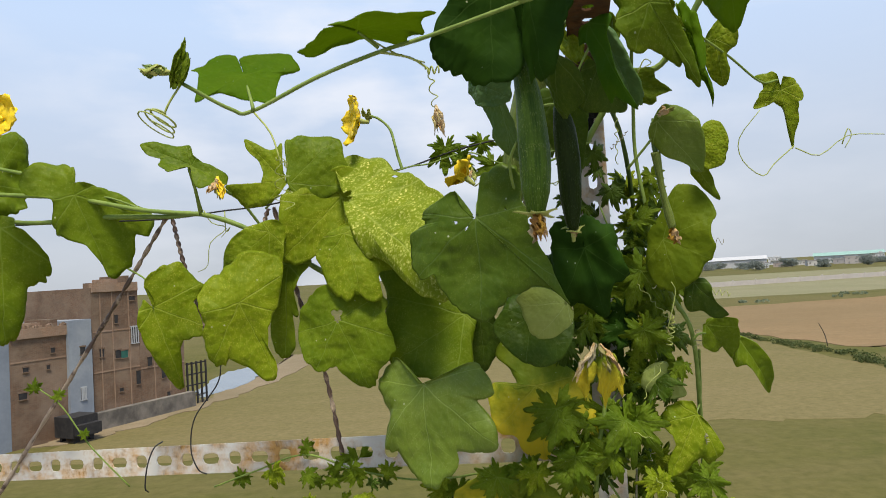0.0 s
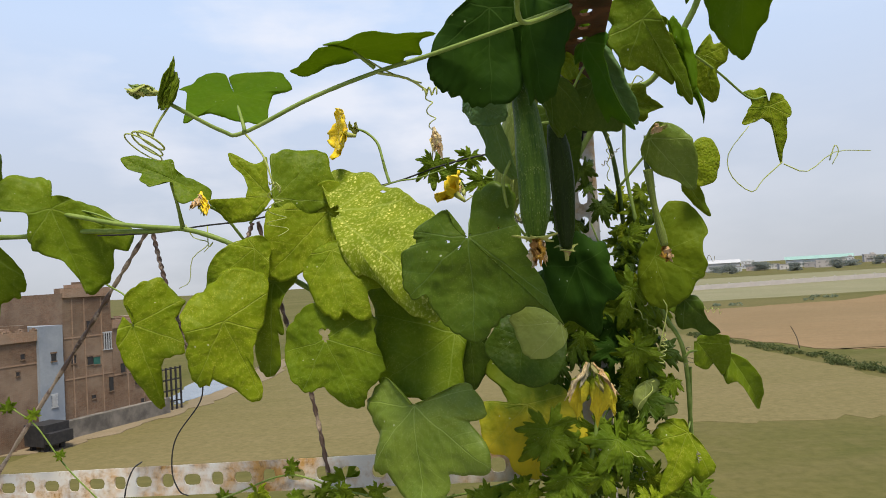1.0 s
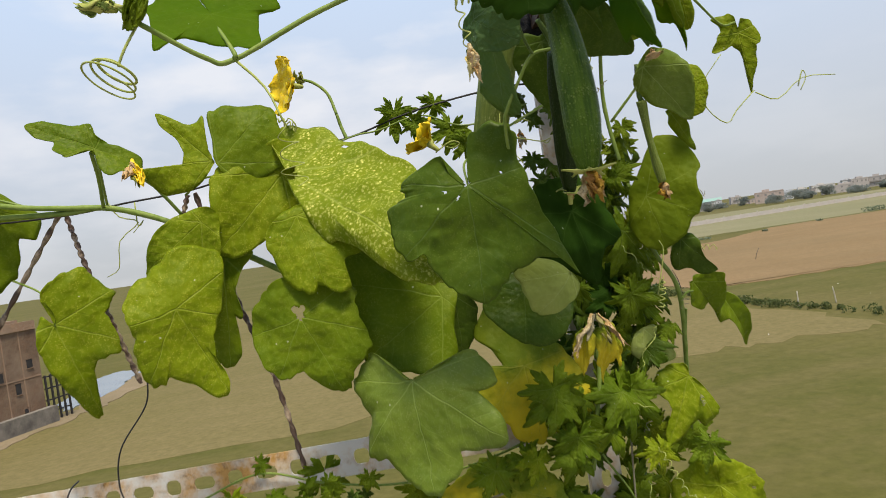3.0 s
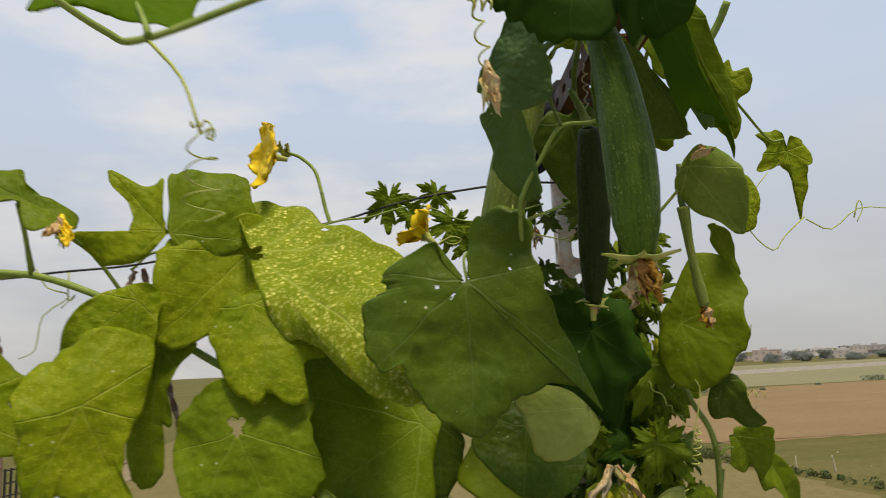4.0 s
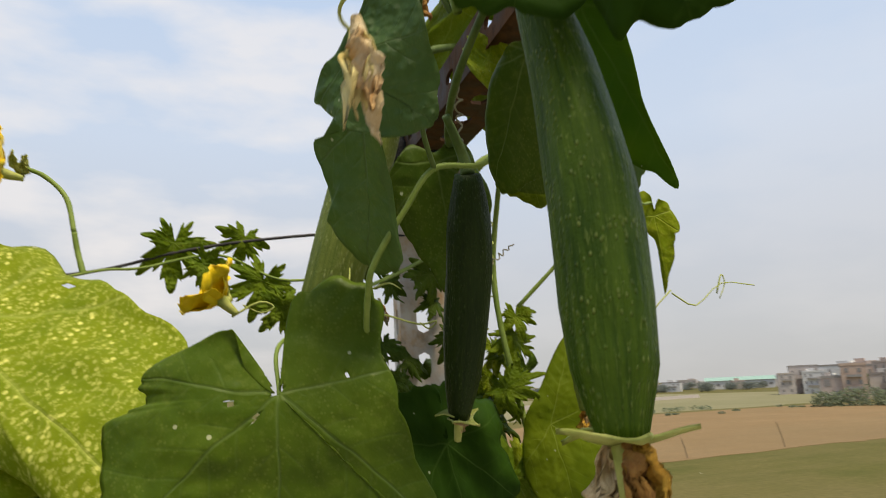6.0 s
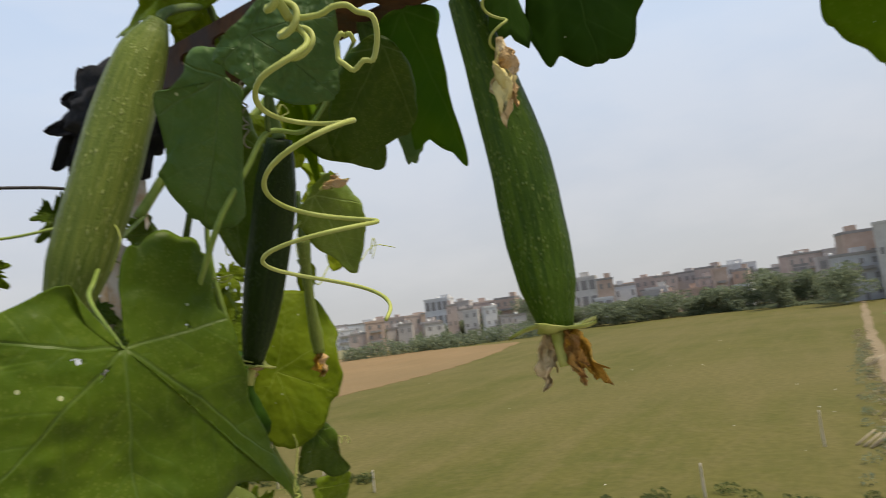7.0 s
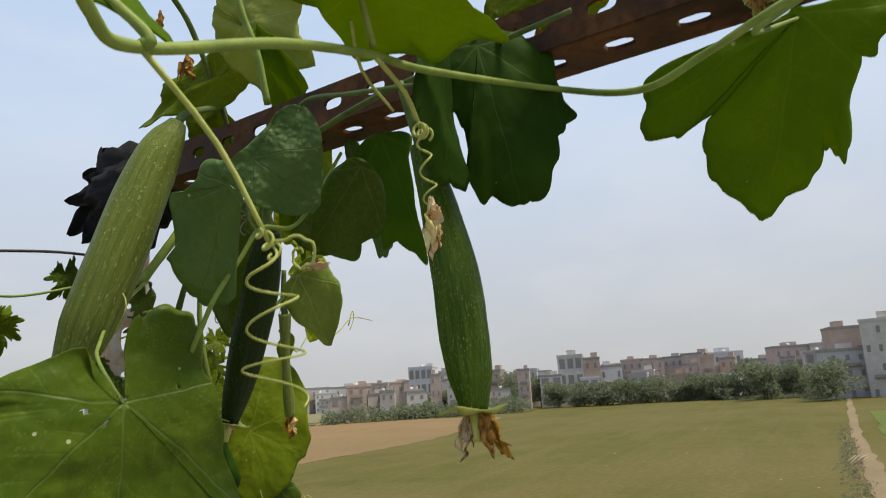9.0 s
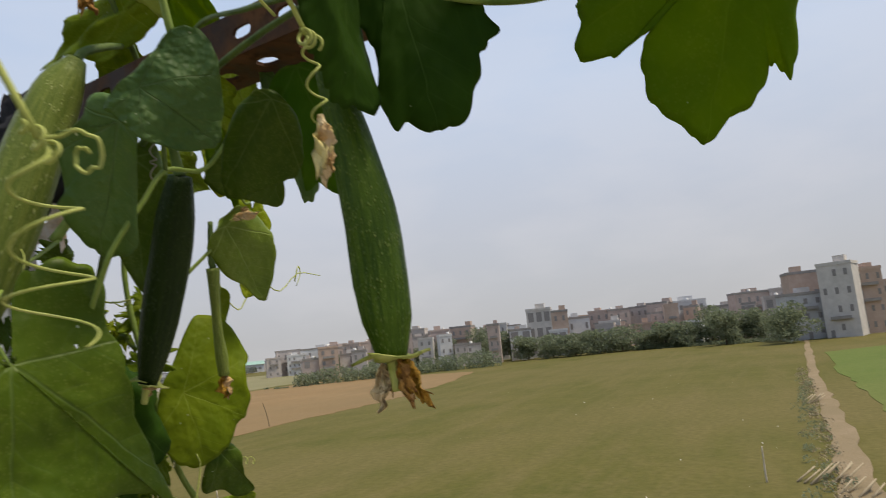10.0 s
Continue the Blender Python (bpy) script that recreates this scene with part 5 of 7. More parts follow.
def shed(x, y, turn, w, d, h, mat, label):
    ob = thing("shed", (x, y, 0), label, "shed")
    m = Matrix.Translation((x, y, 0)) @ Matrix.Rotation(radians(turn), 4, "Z")
    v, f = box(-w / 2, w / 2, 0, d, -0.2, h * 0.7, m)
    part("wall", v, f, M_WHITEWALL if mat is M_GREENROOF else mat, ob, smooth=False)
    vs = [m @ Vector(p) for p in ((-w / 2 - 1, -1, h * 0.7), (w / 2 + 1, -1, h * 0.7), (w / 2 + 1, d + 1, h * 0.7), (-w / 2 - 1, d + 1, h * 0.7), (-w / 2 - 1, d / 2, h), (w / 2 + 1, d / 2, h))]
    part("roof", vs, [(0, 1, 5, 4), (2, 3, 4, 5), (0, 4, 3), (1, 2, 5), (3, 2, 1, 0)], mat, ob, smooth=False)
    for k in range(8):
        q = m @ Vector((-w / 2 + w * (k + 0.5) / 8, 0, h * 0.35))
        shared("window", window_mesh(w / 20, h * 0.2, M_HAZEOPEN), ob, q, radians(turn))


shed(300, 760, -21, 95, 30, 12, M_FARBLUE, "long blue-grey industrial shed on the far side")
shed(400, 690, -30, 60, 25, 11, M_GREENROOF, "far shed with a green roof")
shed(540, 470, -49, 60, 25, 11, M_GREENROOF, "far shed with a green roof")
shed(640, 440, -55, 50, 25, 10, M_GREENROOF, "far shed with a green roof")


def long_wall(a, b, h, label):
    """A low pale boundary wall in bays with posts."""
    a, b = Vector((*a, 0)), Vector((*b, 0))
    ob = thing("field_wall", a, label, "wall", kind="structure")
    L, t = (b - a).length, math.atan2(b.y - a.y, b.x - a.x)
    n = int(L / 9)
    m = Matrix.Translation(a) @ Matrix.Rotation(t, 4, "Z")
    for i in range(n):
        v, f = box(i * L / n + 0.3, (i + 1) * L / n, -0.1, 0.1, -0.2, h, m)
        part("panel", v, f, M_HAZEWALL, ob, smooth=False)
        v, f = box(i * L / n, i * L / n + 0.296, -0.18, 0.18, -0.2, h + 0.4, m)
        part("post", v, f, M_HAZEWALL, ob, smooth=False)


long_wall((85, 246), (300, 290), 1.7, "long pale boundary wall behind the fields")



# ---- the brick house across the field ----
BH = Matrix.Translation((-27.82, 44.61, 0)) @ Matrix.Rotation(radians(64.71), 4, "Z")
brick_house = thing("brick_house", (-27.82, 44.61, 0), "unplastered red brick house with small dark windows", "house")


def brick_window(s0, s1, z0, z1, y, mat, trim, bars):
    """A dark opening with a lintel, a sill and, where it has them, upright bars."""
    v, f = box(s0, s1, y - 0.03, y + 0.3, z0, z1, BH)
    w = part("window", v, f, mat, brick_house, smooth=False)
    v, f = box(s0 - 0.06, s1 + 0.06, y - 0.05, y + 0.1, z1, z1 + 0.10, BH)
    part("lintel", v, f, trim, w, smooth=False)
    v, f = box(s0 - 0.06, s1 + 0.06, y - 0.07, y + 0.1, z0 - 0.07, z0, BH)
    part("sill", v, f, trim, w, smooth=False)
    for k in range(bars):
        a = s0 + k * ((s1 - s0 - 0.08) / max(bars - 1, 1))
        v, f = box(a, a + 0.08, y - 0.07, y - 0.034, z0, z1, BH)
        part("bar", v, f, trim, w, smooth=False)


v, f = box(-2.61, 0.05, -0.00, 8.00, -0.2, 7.59, BH)
part("wall", v, f, M_BLUEWALL, brick_house, "blue-grey plastered wall", smooth=False)
v, f = box(0.06, 4.19, -0.00, 9.00, -0.2, 7.33, BH)
part("wall", v, f, M_BRICK, brick_house, "", smooth=False)
v, f = box(4.03, 5.84, -0.25, 5.75, -0.2, 7.91, BH)
part("wall", v, f, M_GREYWALL, brick_house, "grey plastered stair tower", smooth=False)
v, f = box(6.06, 10.13, -0.00, 9.00, -0.2, 10.09, BH)
part("wall", v, f, M_BRICK, brick_house, "", smooth=False)
v, f = box(10.15, 14.57, -0.00, 8.00, -0.2, 7.58, BH)
part("wall", v, f, M_BRICK, brick_house, "", smooth=False)
v, f = box(6.94, 14.66, 6.00, 14.00, -0.2, 9.34, BH)
part("wall", v, f, M_BRICK_PALE, brick_house, "paler brick upper block", smooth=False)
v, f = box(5.22, 14.92, -0.7, 0, -0.2, 1.25, BH)
part("plinth", v, f, M_PLINTH, brick_house, "stained grey concrete plinth", smooth=False)
v, f = box(-0.02, 3.05, 3, 7, -0.2, 9.48, BH)
part("wall", v, f, M_BRICK, brick_house, "brick stair head", smooth=False)
v, f = box(0.89, 1.57, 0.3, 1.50, 5.70, 7.70, BH)
part("parapet_block", v, f, M_BRICK, brick_house, smooth=False)
v, f = box(1.77, 2.39, 0.3, 2.20, 5.70, 7.95, BH)
part("parapet_block", v, f, M_BRICK_PALE, brick_house, smooth=False)
v, f = box(3.07, 3.65, 0.3, 2.90, 5.58, 8.08, BH)
part("parapet_block", v, f, M_BRICK, brick_house, smooth=False)
v, f = box(6.63, 7.19, 0.3, 1.50, 8.46, 10.46, BH)
part("parapet_block", v, f, M_BRICK, brick_house, smooth=False)
v, f = box(7.96, 8.65, 0.3, 2.20, 8.46, 10.71, BH)
part("parapet_block", v, f, M_BRICK_PALE, brick_house, smooth=False)
v, f = box(9.15, 9.66, 0.3, 2.90, 8.42, 10.92, BH)
part("parapet_block", v, f, M_BRICK, brick_house, smooth=False)
v, f = box(10.76, 11.63, 0.3, 1.50, 6.02, 8.02, BH)
part("parapet_block", v, f, M_BRICK, brick_house, smooth=False)
v, f = box(12.30, 13.44, 0.3, 2.20, 5.85, 8.10, BH)
part("parapet_block", v, f, M_BRICK_PALE, brick_house, smooth=False)
tree(-37.3, 89.1, 6.5, 2.2, 61, M_BUSH, "dark green tree beside the brick house")
v, f = box(0.11, 4.14, -0.12, 0.2, 6.98, 7.63, BH)
part("parapet", v, f, M_BRICK_PALE, brick_house, smooth=False)
v, f = box(6.11, 10.08, -0.12, 0.2, 9.76, 10.41, BH)
part("parapet", v, f, M_BRICK_PALE, brick_house, smooth=False)
v, f = box(10.20, 14.52, -0.12, 0.2, 7.26, 7.91, BH)
part("parapet", v, f, M_BRICK_PALE, brick_house, smooth=False)
brick_window(0.93, 1.28, 4.84, 5.13, 0.00, M_OPENING, M_BRICK, 0)
brick_window(2.56, 2.77, 4.82, 5.08, 0.00, M_OPENING, M_BRICK, 0)
brick_window(0.59, 1.12, 3.12, 3.52, 0.00, M_OPENING, M_BRICK, 0)
brick_window(2.90, 3.16, 5.86, 6.20, 0.00, M_OPENING, M_BRICK, 0)
brick_window(4.90, 5.27, 5.49, 6.00, -0.25, M_OPENING, M_BRICK, 0)
brick_window(4.85, 5.24, 2.38, 3.16, -0.25, M_OPENING, M_FRAME, 4)
brick_window(6.64, 6.99, 5.09, 5.66, 0.00, M_OPENING, M_BRICK, 0)
brick_window(7.96, 8.43, 4.83, 5.41, 0.00, M_OPENING, M_BRICK, 0)
brick_window(8.46, 9.03, 4.78, 5.32, 0.00, M_GREENSHEET, M_BRICK, 0)
brick_window(9.39, 10.07, 5.79, 6.98, 0.00, M_OPENING, M_FRAME, 4)
brick_window(7.99, 8.26, 7.42, 8.01, 0.00, M_OPENING, M_BRICK, 0)
brick_window(9.75, 10.12, 2.64, 3.66, 0.00, M_OPENING, M_BRICK, 0)
brick_window(8.22, 8.53, 2.35, 2.60, 0.00, M_OPENING, M_BRICK, 0)
brick_window(9.37, 9.85, 9.03, 9.33, 0.00, M_OPENING, M_BRICK, 0)
brick_window(10.85, 11.26, 3.85, 4.54, 0.00, M_OPENING, M_BRICK, 0)
brick_window(12.17, 12.61, 2.73, 3.52, 0.00, M_OPENING, M_BRICK, 0)
brick_window(13.39, 13.89, 4.44, 5.08, 0.00, M_OPENING, M_BRICK, 0)
brick_window(12.65, 13.08, 0.95, 1.57, 0.00, M_OPENING, M_BRICK, 0)
for a, top in ((6.75, 9.7), (7.75, 9.7), (9.2, 9.7), (11.45, 7.2), (12.95, 7.2)):
    v, f = box(a, a + 0.09, -0.035, 0.1, 1.26, top, BH)
    part("pilaster", v, f, M_BRICK_PALE, brick_house, smooth=False)
for a, b, z in ((6.1, 10.1, 3.95), (6.1, 10.1, 6.85), (10.2, 14.5, 3.70), (0.1, 4.0, 5.45)):
    v, f = box(a, b, -0.028, 0.1, z, z + 0.10, BH)
    part("floor_band", v, f, M_BRICK_PALE, brick_house, smooth=False)
rr = random.Random(31)
for k in range(26):
    a, z = rr.uniform(0.3, 4.0), 7.64
    m = BH @ Matrix.Translation((a, rr.uniform(0.0, 0.15), z)) @ Matrix.Rotation(rr.uniform(0, 3), 4, "Z") @ Matrix.Rotation(rr.uniform(-0.5, 0.5), 4, "X")
    v, f = box(-0.13, 0.13, -0.08, 0.08, -0.03, rr.uniform(0.08, 0.22), m)
    part("loose_brick", v, f, M_BRICK if k % 2 else M_BRICK_PALE, brick_house, smooth=False)
v, f = join(box(2.39, 4.24, -2.6, -0.8, 0.35, 1.7, BH), box(2.49, 4.14, -3.1, -2.604, 0.5, 1.2, BH), box(2.6, 2.9, -2.5, -2.3, 0, 0.35, BH), box(3.7, 4.0, -2.5, -2.3, 0, 0.35, BH), box(2.6, 2.9, -1.2, -1.0, 0, 0.35, BH), box(3.7, 4.0, -1.2, -1.0, 0, 0.35, BH))
tagged(part("parked_trolley", v, f, M_OPENING, None, smooth=False), "dark covered trolley parked at the foot of the brick house", "trolley")
grille = thing("metal_frame", BH @ Vector((14.81, 0, 0)), "dark open metal frame beside the brick house", "frame")
for k in range(5):
    v, f = box(14.81 + k * 0.519, 14.93 + k * 0.519, 0, 0.12, -0.1, 3.57, BH)
    part("post", v, f, M_OPENING, grille, smooth=False)
for k in range(4):
    v, f = box(14.81, 16.89, 0.124, 0.2, 0.7 + k * 0.89, 0.8 + k * 0.89, BH)
    part("rail", v, f, M_OPENING, grille, smooth=False)


# ---- trellis steel ----
post = slotted_angle("post", (0.248, 1.229, 8.0), (0.248, 1.229, 9.83), (-0.25, -1, 0), 0.05, 0.003, M_WHITE_STEEL, "white-painted slotted steel angle post standing on the roof edge", 0.05, (0.030, 0.015), False)
slotted_angle("beam", (-0.104, -0.500, 9.742), (0.244, 1.220, 9.818), (-1, 0.2, 0), 0.036, 0.003, M_RUST_STEEL, "rust-brown slotted steel angle beam overhead on the post", 0.05, (0.022, 0.010), False, flange=1.4)
slotted_angle("lower_beam", (0.175, 1.203, 9.176), (-1.699, 1.742, 9.071), (-0.25, -1, 0.05), 0.056, 0.003, M_WHITE_STEEL, "white-painted slotted steel angle with rust stains, tied low across the trellis", 0.054, (0.038, 0.021), True)


def rod(points, r=0.0036):
    """A rusty reinforcing rod with its twisted ribs."""
    line = spline(points, 90)
    vs, fs, n, sides = [], [], len(line), 10
    for i, (p, u, v) in enumerate(rings(line)):
        for k in range(sides):
            a = 2 * math.pi * k / sides
            g = r * (1 + 0.34 * math.cos(2 * a + i * 0.42))
            vs.append(p + (u * math.cos(a) + v * math.sin(a)) * g)
    for i in range(n - 1):
        for k in range(sides):
            a, b = i * sides + k, i * sides + (k + 1) % sides
            fs.append((a, b, b + sides, a + sides))
    fs += [tuple(range(sides - 1, -1, -1)), tuple(range((n - 1) * sides, n * sides))]
    ob = part("rod", vs, fs, M_ROD, None)
    return tagged(ob, "rusty twisted reinforcing rod leaning between the wire and the beam", "rod", "lattice rods")


rod([(-0.528, 1.349, 9.642), (-0.707, 1.445, 9.435), (-1.028, 1.551, 9.032)])
rod([(-0.522, 1.365, 9.642), (-0.502, 1.360, 9.555), (-0.477, 1.364, 9.460), (-0.451, 1.378, 9.353)])
rod([(-0.328, 1.343, 9.649), (-0.353, 1.344, 9.584), (-0.401, 1.362, 9.489)])
rod([(-0.314, 1.327, 9.649), (-0.275, 1.333, 9.472), (-0.233, 1.328, 9.331), (-0.203, 1.312, 9.170)])


def cable(name, points, r, mat, label, category):
    vs, fs = tube(points, r, r, 7, 8, 0.05)
    return tagged(part(name, vs, fs, mat, None), label, category)


cable("wire", [(-1.168, 1.477, 9.667), (-0.892, 1.417, 9.653), (-0.704, 1.387, 9.647), (-0.526, 1.352, 9.641), (-0.422, 1.331, 9.647), (-0.303, 1.306, 9.654), (-0.182, 1.284, 9.681), (-0.054, 1.268, 9.701), (0.019, 1.257, 9.721), (0.091, 1.247, 9.735), (0.191, 1.236, 9.747), (0.260, 1.228, 9.746)], 0.0016, M_WIRE, "thin black wire strung between the trellis posts", "wire")
cable("wire", [(-0.430, 1.337, 9.362), (-0.440, 1.339, 9.320), (-0.488, 1.346, 9.257), (-0.499, 1.349, 9.198), (-0.486, 1.345, 9.161), (-0.470, 1.346, 9.150)], 0.0013, M_WIRE, "loose thin black wire hanging over the lower beam", "wire")
cable("wire", [(-0.590, 1.440, 9.196), (-0.592, 1.402, 9.192), (-0.602, 1.392, 9.161), (-0.609, 1.394, 9.119), (-0.608, 1.406, 9.106)], 0.0014, M_WIRE, "short black wire twisted round the lower beam", "wire")


def rag(c, size, seed):
    """A dark torn rag wound round the joint, with frayed tongues."""
    rng = random.Random(seed)
    ob = thing("black_rag", c, "torn black cloth rag tied round the beam joint", "rag")
    nu, nv = 40, 22
    vs, fs = [], []
    for j in range(nv + 1):
        for i in range(nu + 1):
            a, b = 2 * math.pi * i / nu, math.pi * j / nv
            n = Vector((math.cos(a) * math.sin(b), math.sin(a) * math.sin(b), math.cos(b)))
            r = size * (0.78 + 0.38 * noise.noise(n * 1.6 + Vector((seed, 0, 0))) + 0.07 * math.sin(5 * n.z * 4 + 3 * n.x + 2 * noise.noise(n * 2)) + 0.05 * noise.noise(n * 6))
            vs.append(Vector(c) + Vector((n.x * r * 0.9, n.y * r * 1.2, n.z * r * 1.15)))
    for j in range(nv):
        for i in range(nu):
            q = j * (nu + 1) + i
            fs.append((q, q + 1, q + nu + 2, q + nu + 1))
    part("wrap", vs, fs, M_CLOTH, ob)
    for k, o in enumerate(((-0.5, 0.95, 0.75), (-0.6, 1.0, 0.15), (-0.5, 0.9, -0.7), (-0.1, 0.6, 1.0), (-0.3, 0.8, -0.25), (0.1, 0.4, -1.0))):
        d0 = Vector(o).normalized()
        side = d0.cross(Vector((-0.8, -0.5, 0.1))).normalized()
        face = side.cross(d0)
        vs, fs = [], []
        ln, wd = size * rng.uniform(0.8, 1.25), size * rng.uniform(0.45, 0.7)
        for j in range(13):
            t = j / 12
            for i in range(7):
                q = i / 3 - 1
                w = wd * (1 - t) ** 0.75 * (1 + 0.3 * noise.noise((t * 5, k, q)))
                vs.append(Vector(c) + d0 * (size * 0.45 + ln * t) + side * (q * w) + face * size * (0.22 * noise.noise((q * 1.5, t * 2.5, k * 3.1)) - 0.15 * t * t) - Vector((0, 0, 0.25 * size * t * t)))
        for j in range(12):
            for i in range(6):
                q = j * 7 + i
                fs.append((q, q + 1, q + 8, q + 7))
        thicken(part("torn_end", vs, fs, M_CLOTH, ob), 0.0008)
    return ob


rag((0.262, 1.205, 9.824), 0.058, 4)


# ---- the sponge gourd vine ----
vine = thing("sponge_gourd_vine", (0.30, 1.16, 8.03), "climbing sponge gourd vine with large lobed leaves over the trellis", "vine")
lobed_leaf(vine, (-0.854, 1.361, 9.641), (-0.858, 1.360, 9.415), (0.41, -0.91, 0.00), [(0, 1.0), (-5, 0.95), (-10, 0.82), (-14, 0.68), (-20, 0.55), (-31, 0.55), (-39, 0.55), (-49, 0.49), (-60, 0.35), (-80, 0.2), (-102, 0.11), (-143, 0.13), (145, 0.12), (85, 0.25), (49, 0.47), (27, 0.66), (13, 0.83), (6, 0.98)], M_GREEN)
lobed_leaf(vine, (-0.702, 1.351, 9.695), (-0.645, 1.359, 9.534), (0.40, -0.91, 0.10), [(0, 1.0), (-9, 0.99), (-20, 0.92), (-33, 0.78), (-40, 0.9), (-56, 0.83), (-62, 0.63), (-73, 0.47), (-90, 0.28), (-128, 0.17), (178, 0.18), (-160, 0.25), (-168, 0.36), (168, 0.46), (149, 0.57), (131, 0.58), (111, 0.51), (97, 0.25), (54, 0.39), (36, 0.49), (11, 0.58), (2, 0.8)], M_GREEN, [(-0.647, 1.365, 9.691), (-0.577, 1.366, 9.663)], fold=0.2, cup=-0.15, wave=0.08)
leaf(vine, (-0.929, 1.444, 9.740), (-0.967, 1.438, 9.894), (0.63, -0.76, 0.13), 1.10, M_GREEN)
lobed_leaf(vine, (-0.414, 1.174, 9.710), (-0.495, 1.166, 9.752), (0.30, -0.86, 0.41), [(0, 1.0), (-11, 0.77), (-12, 0.55), (-35, 0.54), (-55, 0.41), (-51, 0.17), (-111, 0.07), (-123, 0.34), (-132, 0.55), (-154, 0.62), (-176, 0.7), (163, 0.64), (144, 0.34), (89, 0.17), (58, 0.4), (31, 0.54), (13, 0.8)], M_GREEN, [(-0.416, 1.195, 9.678), (-0.440, 1.296, 9.645)], fold=0.2, wave=0.1)
lobed_leaf(vine, (-0.170, 1.233, 9.649), (-0.271, 1.191, 9.548), (0.25, -0.96, 0.15), [(0, 1.0), (-11, 0.93), (-20, 0.77), (-29, 0.58), (-48, 0.45), (-82, 0.31), (-160, 0.26), (155, 0.41), (101, 0.35), (70, 0.51), (52, 0.67), (33, 0.76), (14, 0.86)], M_PALE, [(-0.288, 1.305, 9.669), (-0.327, 1.316, 9.646)], cup=-0.12)
lobed_leaf(vine, (-0.271, 1.233, 9.683), (-0.339, 1.241, 9.764), (-0.05, -1.00, 0.05), [(0, 1.0), (-7, 0.82), (-11, 0.52), (-52, 0.37), (-52, 0.7), (-51, 0.97), (-69, 0.85), (-84, 0.72), (-104, 0.43), (-128, 0.17), (134, 0.04), (31, 0.25), (37, 0.67), (20, 0.59)], M_PALE, wave=0.1, fold=0.15)
lobed_leaf(vine, (-0.259, 1.220, 9.678), (-0.173, 1.232, 9.759), (0.05, -0.99, 0.10), [(0, 1.0), (-16, 0.85), (-40, 0.72), (-52, 0.62), (-52, 0.34), (-112, 0.04), (103, 0.28), (69, 0.57), (44, 0.89), (19, 0.9)], M_GREEN, cup=-0.15)
lobed_leaf(vine, (-0.158, 1.192, 9.648), (-0.003, 0.967, 9.495), (-0.37, -0.68, 0.63), [(0, 1.0), (5, 0.9), (8, 0.75), (11, 0.55), (22, 0.41), (28, 0.25), (42, 0.09), (-170, 0.07), (-162, 0.25), (-147, 0.34), (-121, 0.34), (-76, 0.34), (-46, 0.46), (-30, 0.65), (-19, 0.75), (-10, 0.85), (-4, 0.96)], M_MOTTLED, wave=0.06, crease=0.10, holes=[(0.01, -0.01, 0.05), (-0.27, 0.08, 0.015)])
lobed_leaf(vine, (-0.155, 1.133, 9.577), (-0.129, 1.096, 9.478), (0.00, -0.94, 0.35), [(0, 1.0), (-7, 1.14), (-15, 1.11), (-23, 0.84), (-40, 0.92), (-61, 0.7), (-102, 0.28), (136, 0.2), (78, 0.47), (52, 0.6), (31, 0.83), (19, 0.96), (11, 1.04), (5, 0.94)], M_PALE, wave=0.08)
lobed_leaf(vine, (-0.332, 1.140, 9.475), (-0.278, 1.133, 9.353), (0.20, -0.97, 0.15), [(0, 1.0), (8, 0.98), (17, 0.79), (35, 0.69), (39, 0.76), (48, 0.79), (57, 0.72), (75, 0.57), (94, 0.45), (120, 0.5), (150, 0.51), (171, 0.48), (-173, 0.52), (-153, 0.65), (-130, 0.73), (-111, 0.72), (-78, 0.49), (-49, 0.42), (-22, 0.47), (-7, 0.62), (-5, 0.84)], M_PALE, cup=-0.2, wave=0.05, crease=0.1)
lobed_leaf(vine, (-0.293, 1.201, 9.591), (-0.376, 1.187, 9.532), (0.10, -0.99, 0.10), [(0, 1.0), (18, 0.77), (42, 0.48), (90, 0.24), (-180, 0.28), (-108, 0.3), (-75, 0.54), (-60, 0.93), (-31, 1.18), (-11, 1.15)], M_PALE)
lobed_leaf(vine, (-0.271, 1.239, 9.534), (-0.291, 1.241, 9.369), (-0.10, -0.99, 0.00), [(0, 1.0), (-7, 0.9), (-8, 0.72), (-6, 0.54), (-16, 0.54), (-18, 0.31), (-58, 0.18), (-110, 0.26), (-136, 0.11), (102, 0.09), (13, 0.38), (17, 0.58), (10, 0.86), (5, 0.97)], M_GREEN, fold=0.2)
lobed_leaf(vine, (-0.547, 1.317, 9.471), (-0.501, 1.318, 9.319), (0.20, -0.98, 0.05), [(0, 1.0), (5, 0.99), (9, 0.85), (17, 0.62), (32, 0.43), (54, 0.27), (97, 0.17), (151, 0.16), (110, 0.02), (-158, 0.11), (-176, 0.24), (177, 0.29), (-170, 0.39), (-151, 0.51), (-134, 0.62), (-119, 0.57), (-98, 0.61), (-88, 0.51), (-73, 0.47), (-50, 0.6), (-41, 0.64), (-28, 0.56), (-19, 0.52), (-6, 0.72)], M_PALE, [(-0.573, 1.361, 9.521), (-0.641, 1.400, 9.560), (-0.754, 1.417, 9.645)], cup=-0.14, wave=0.06)
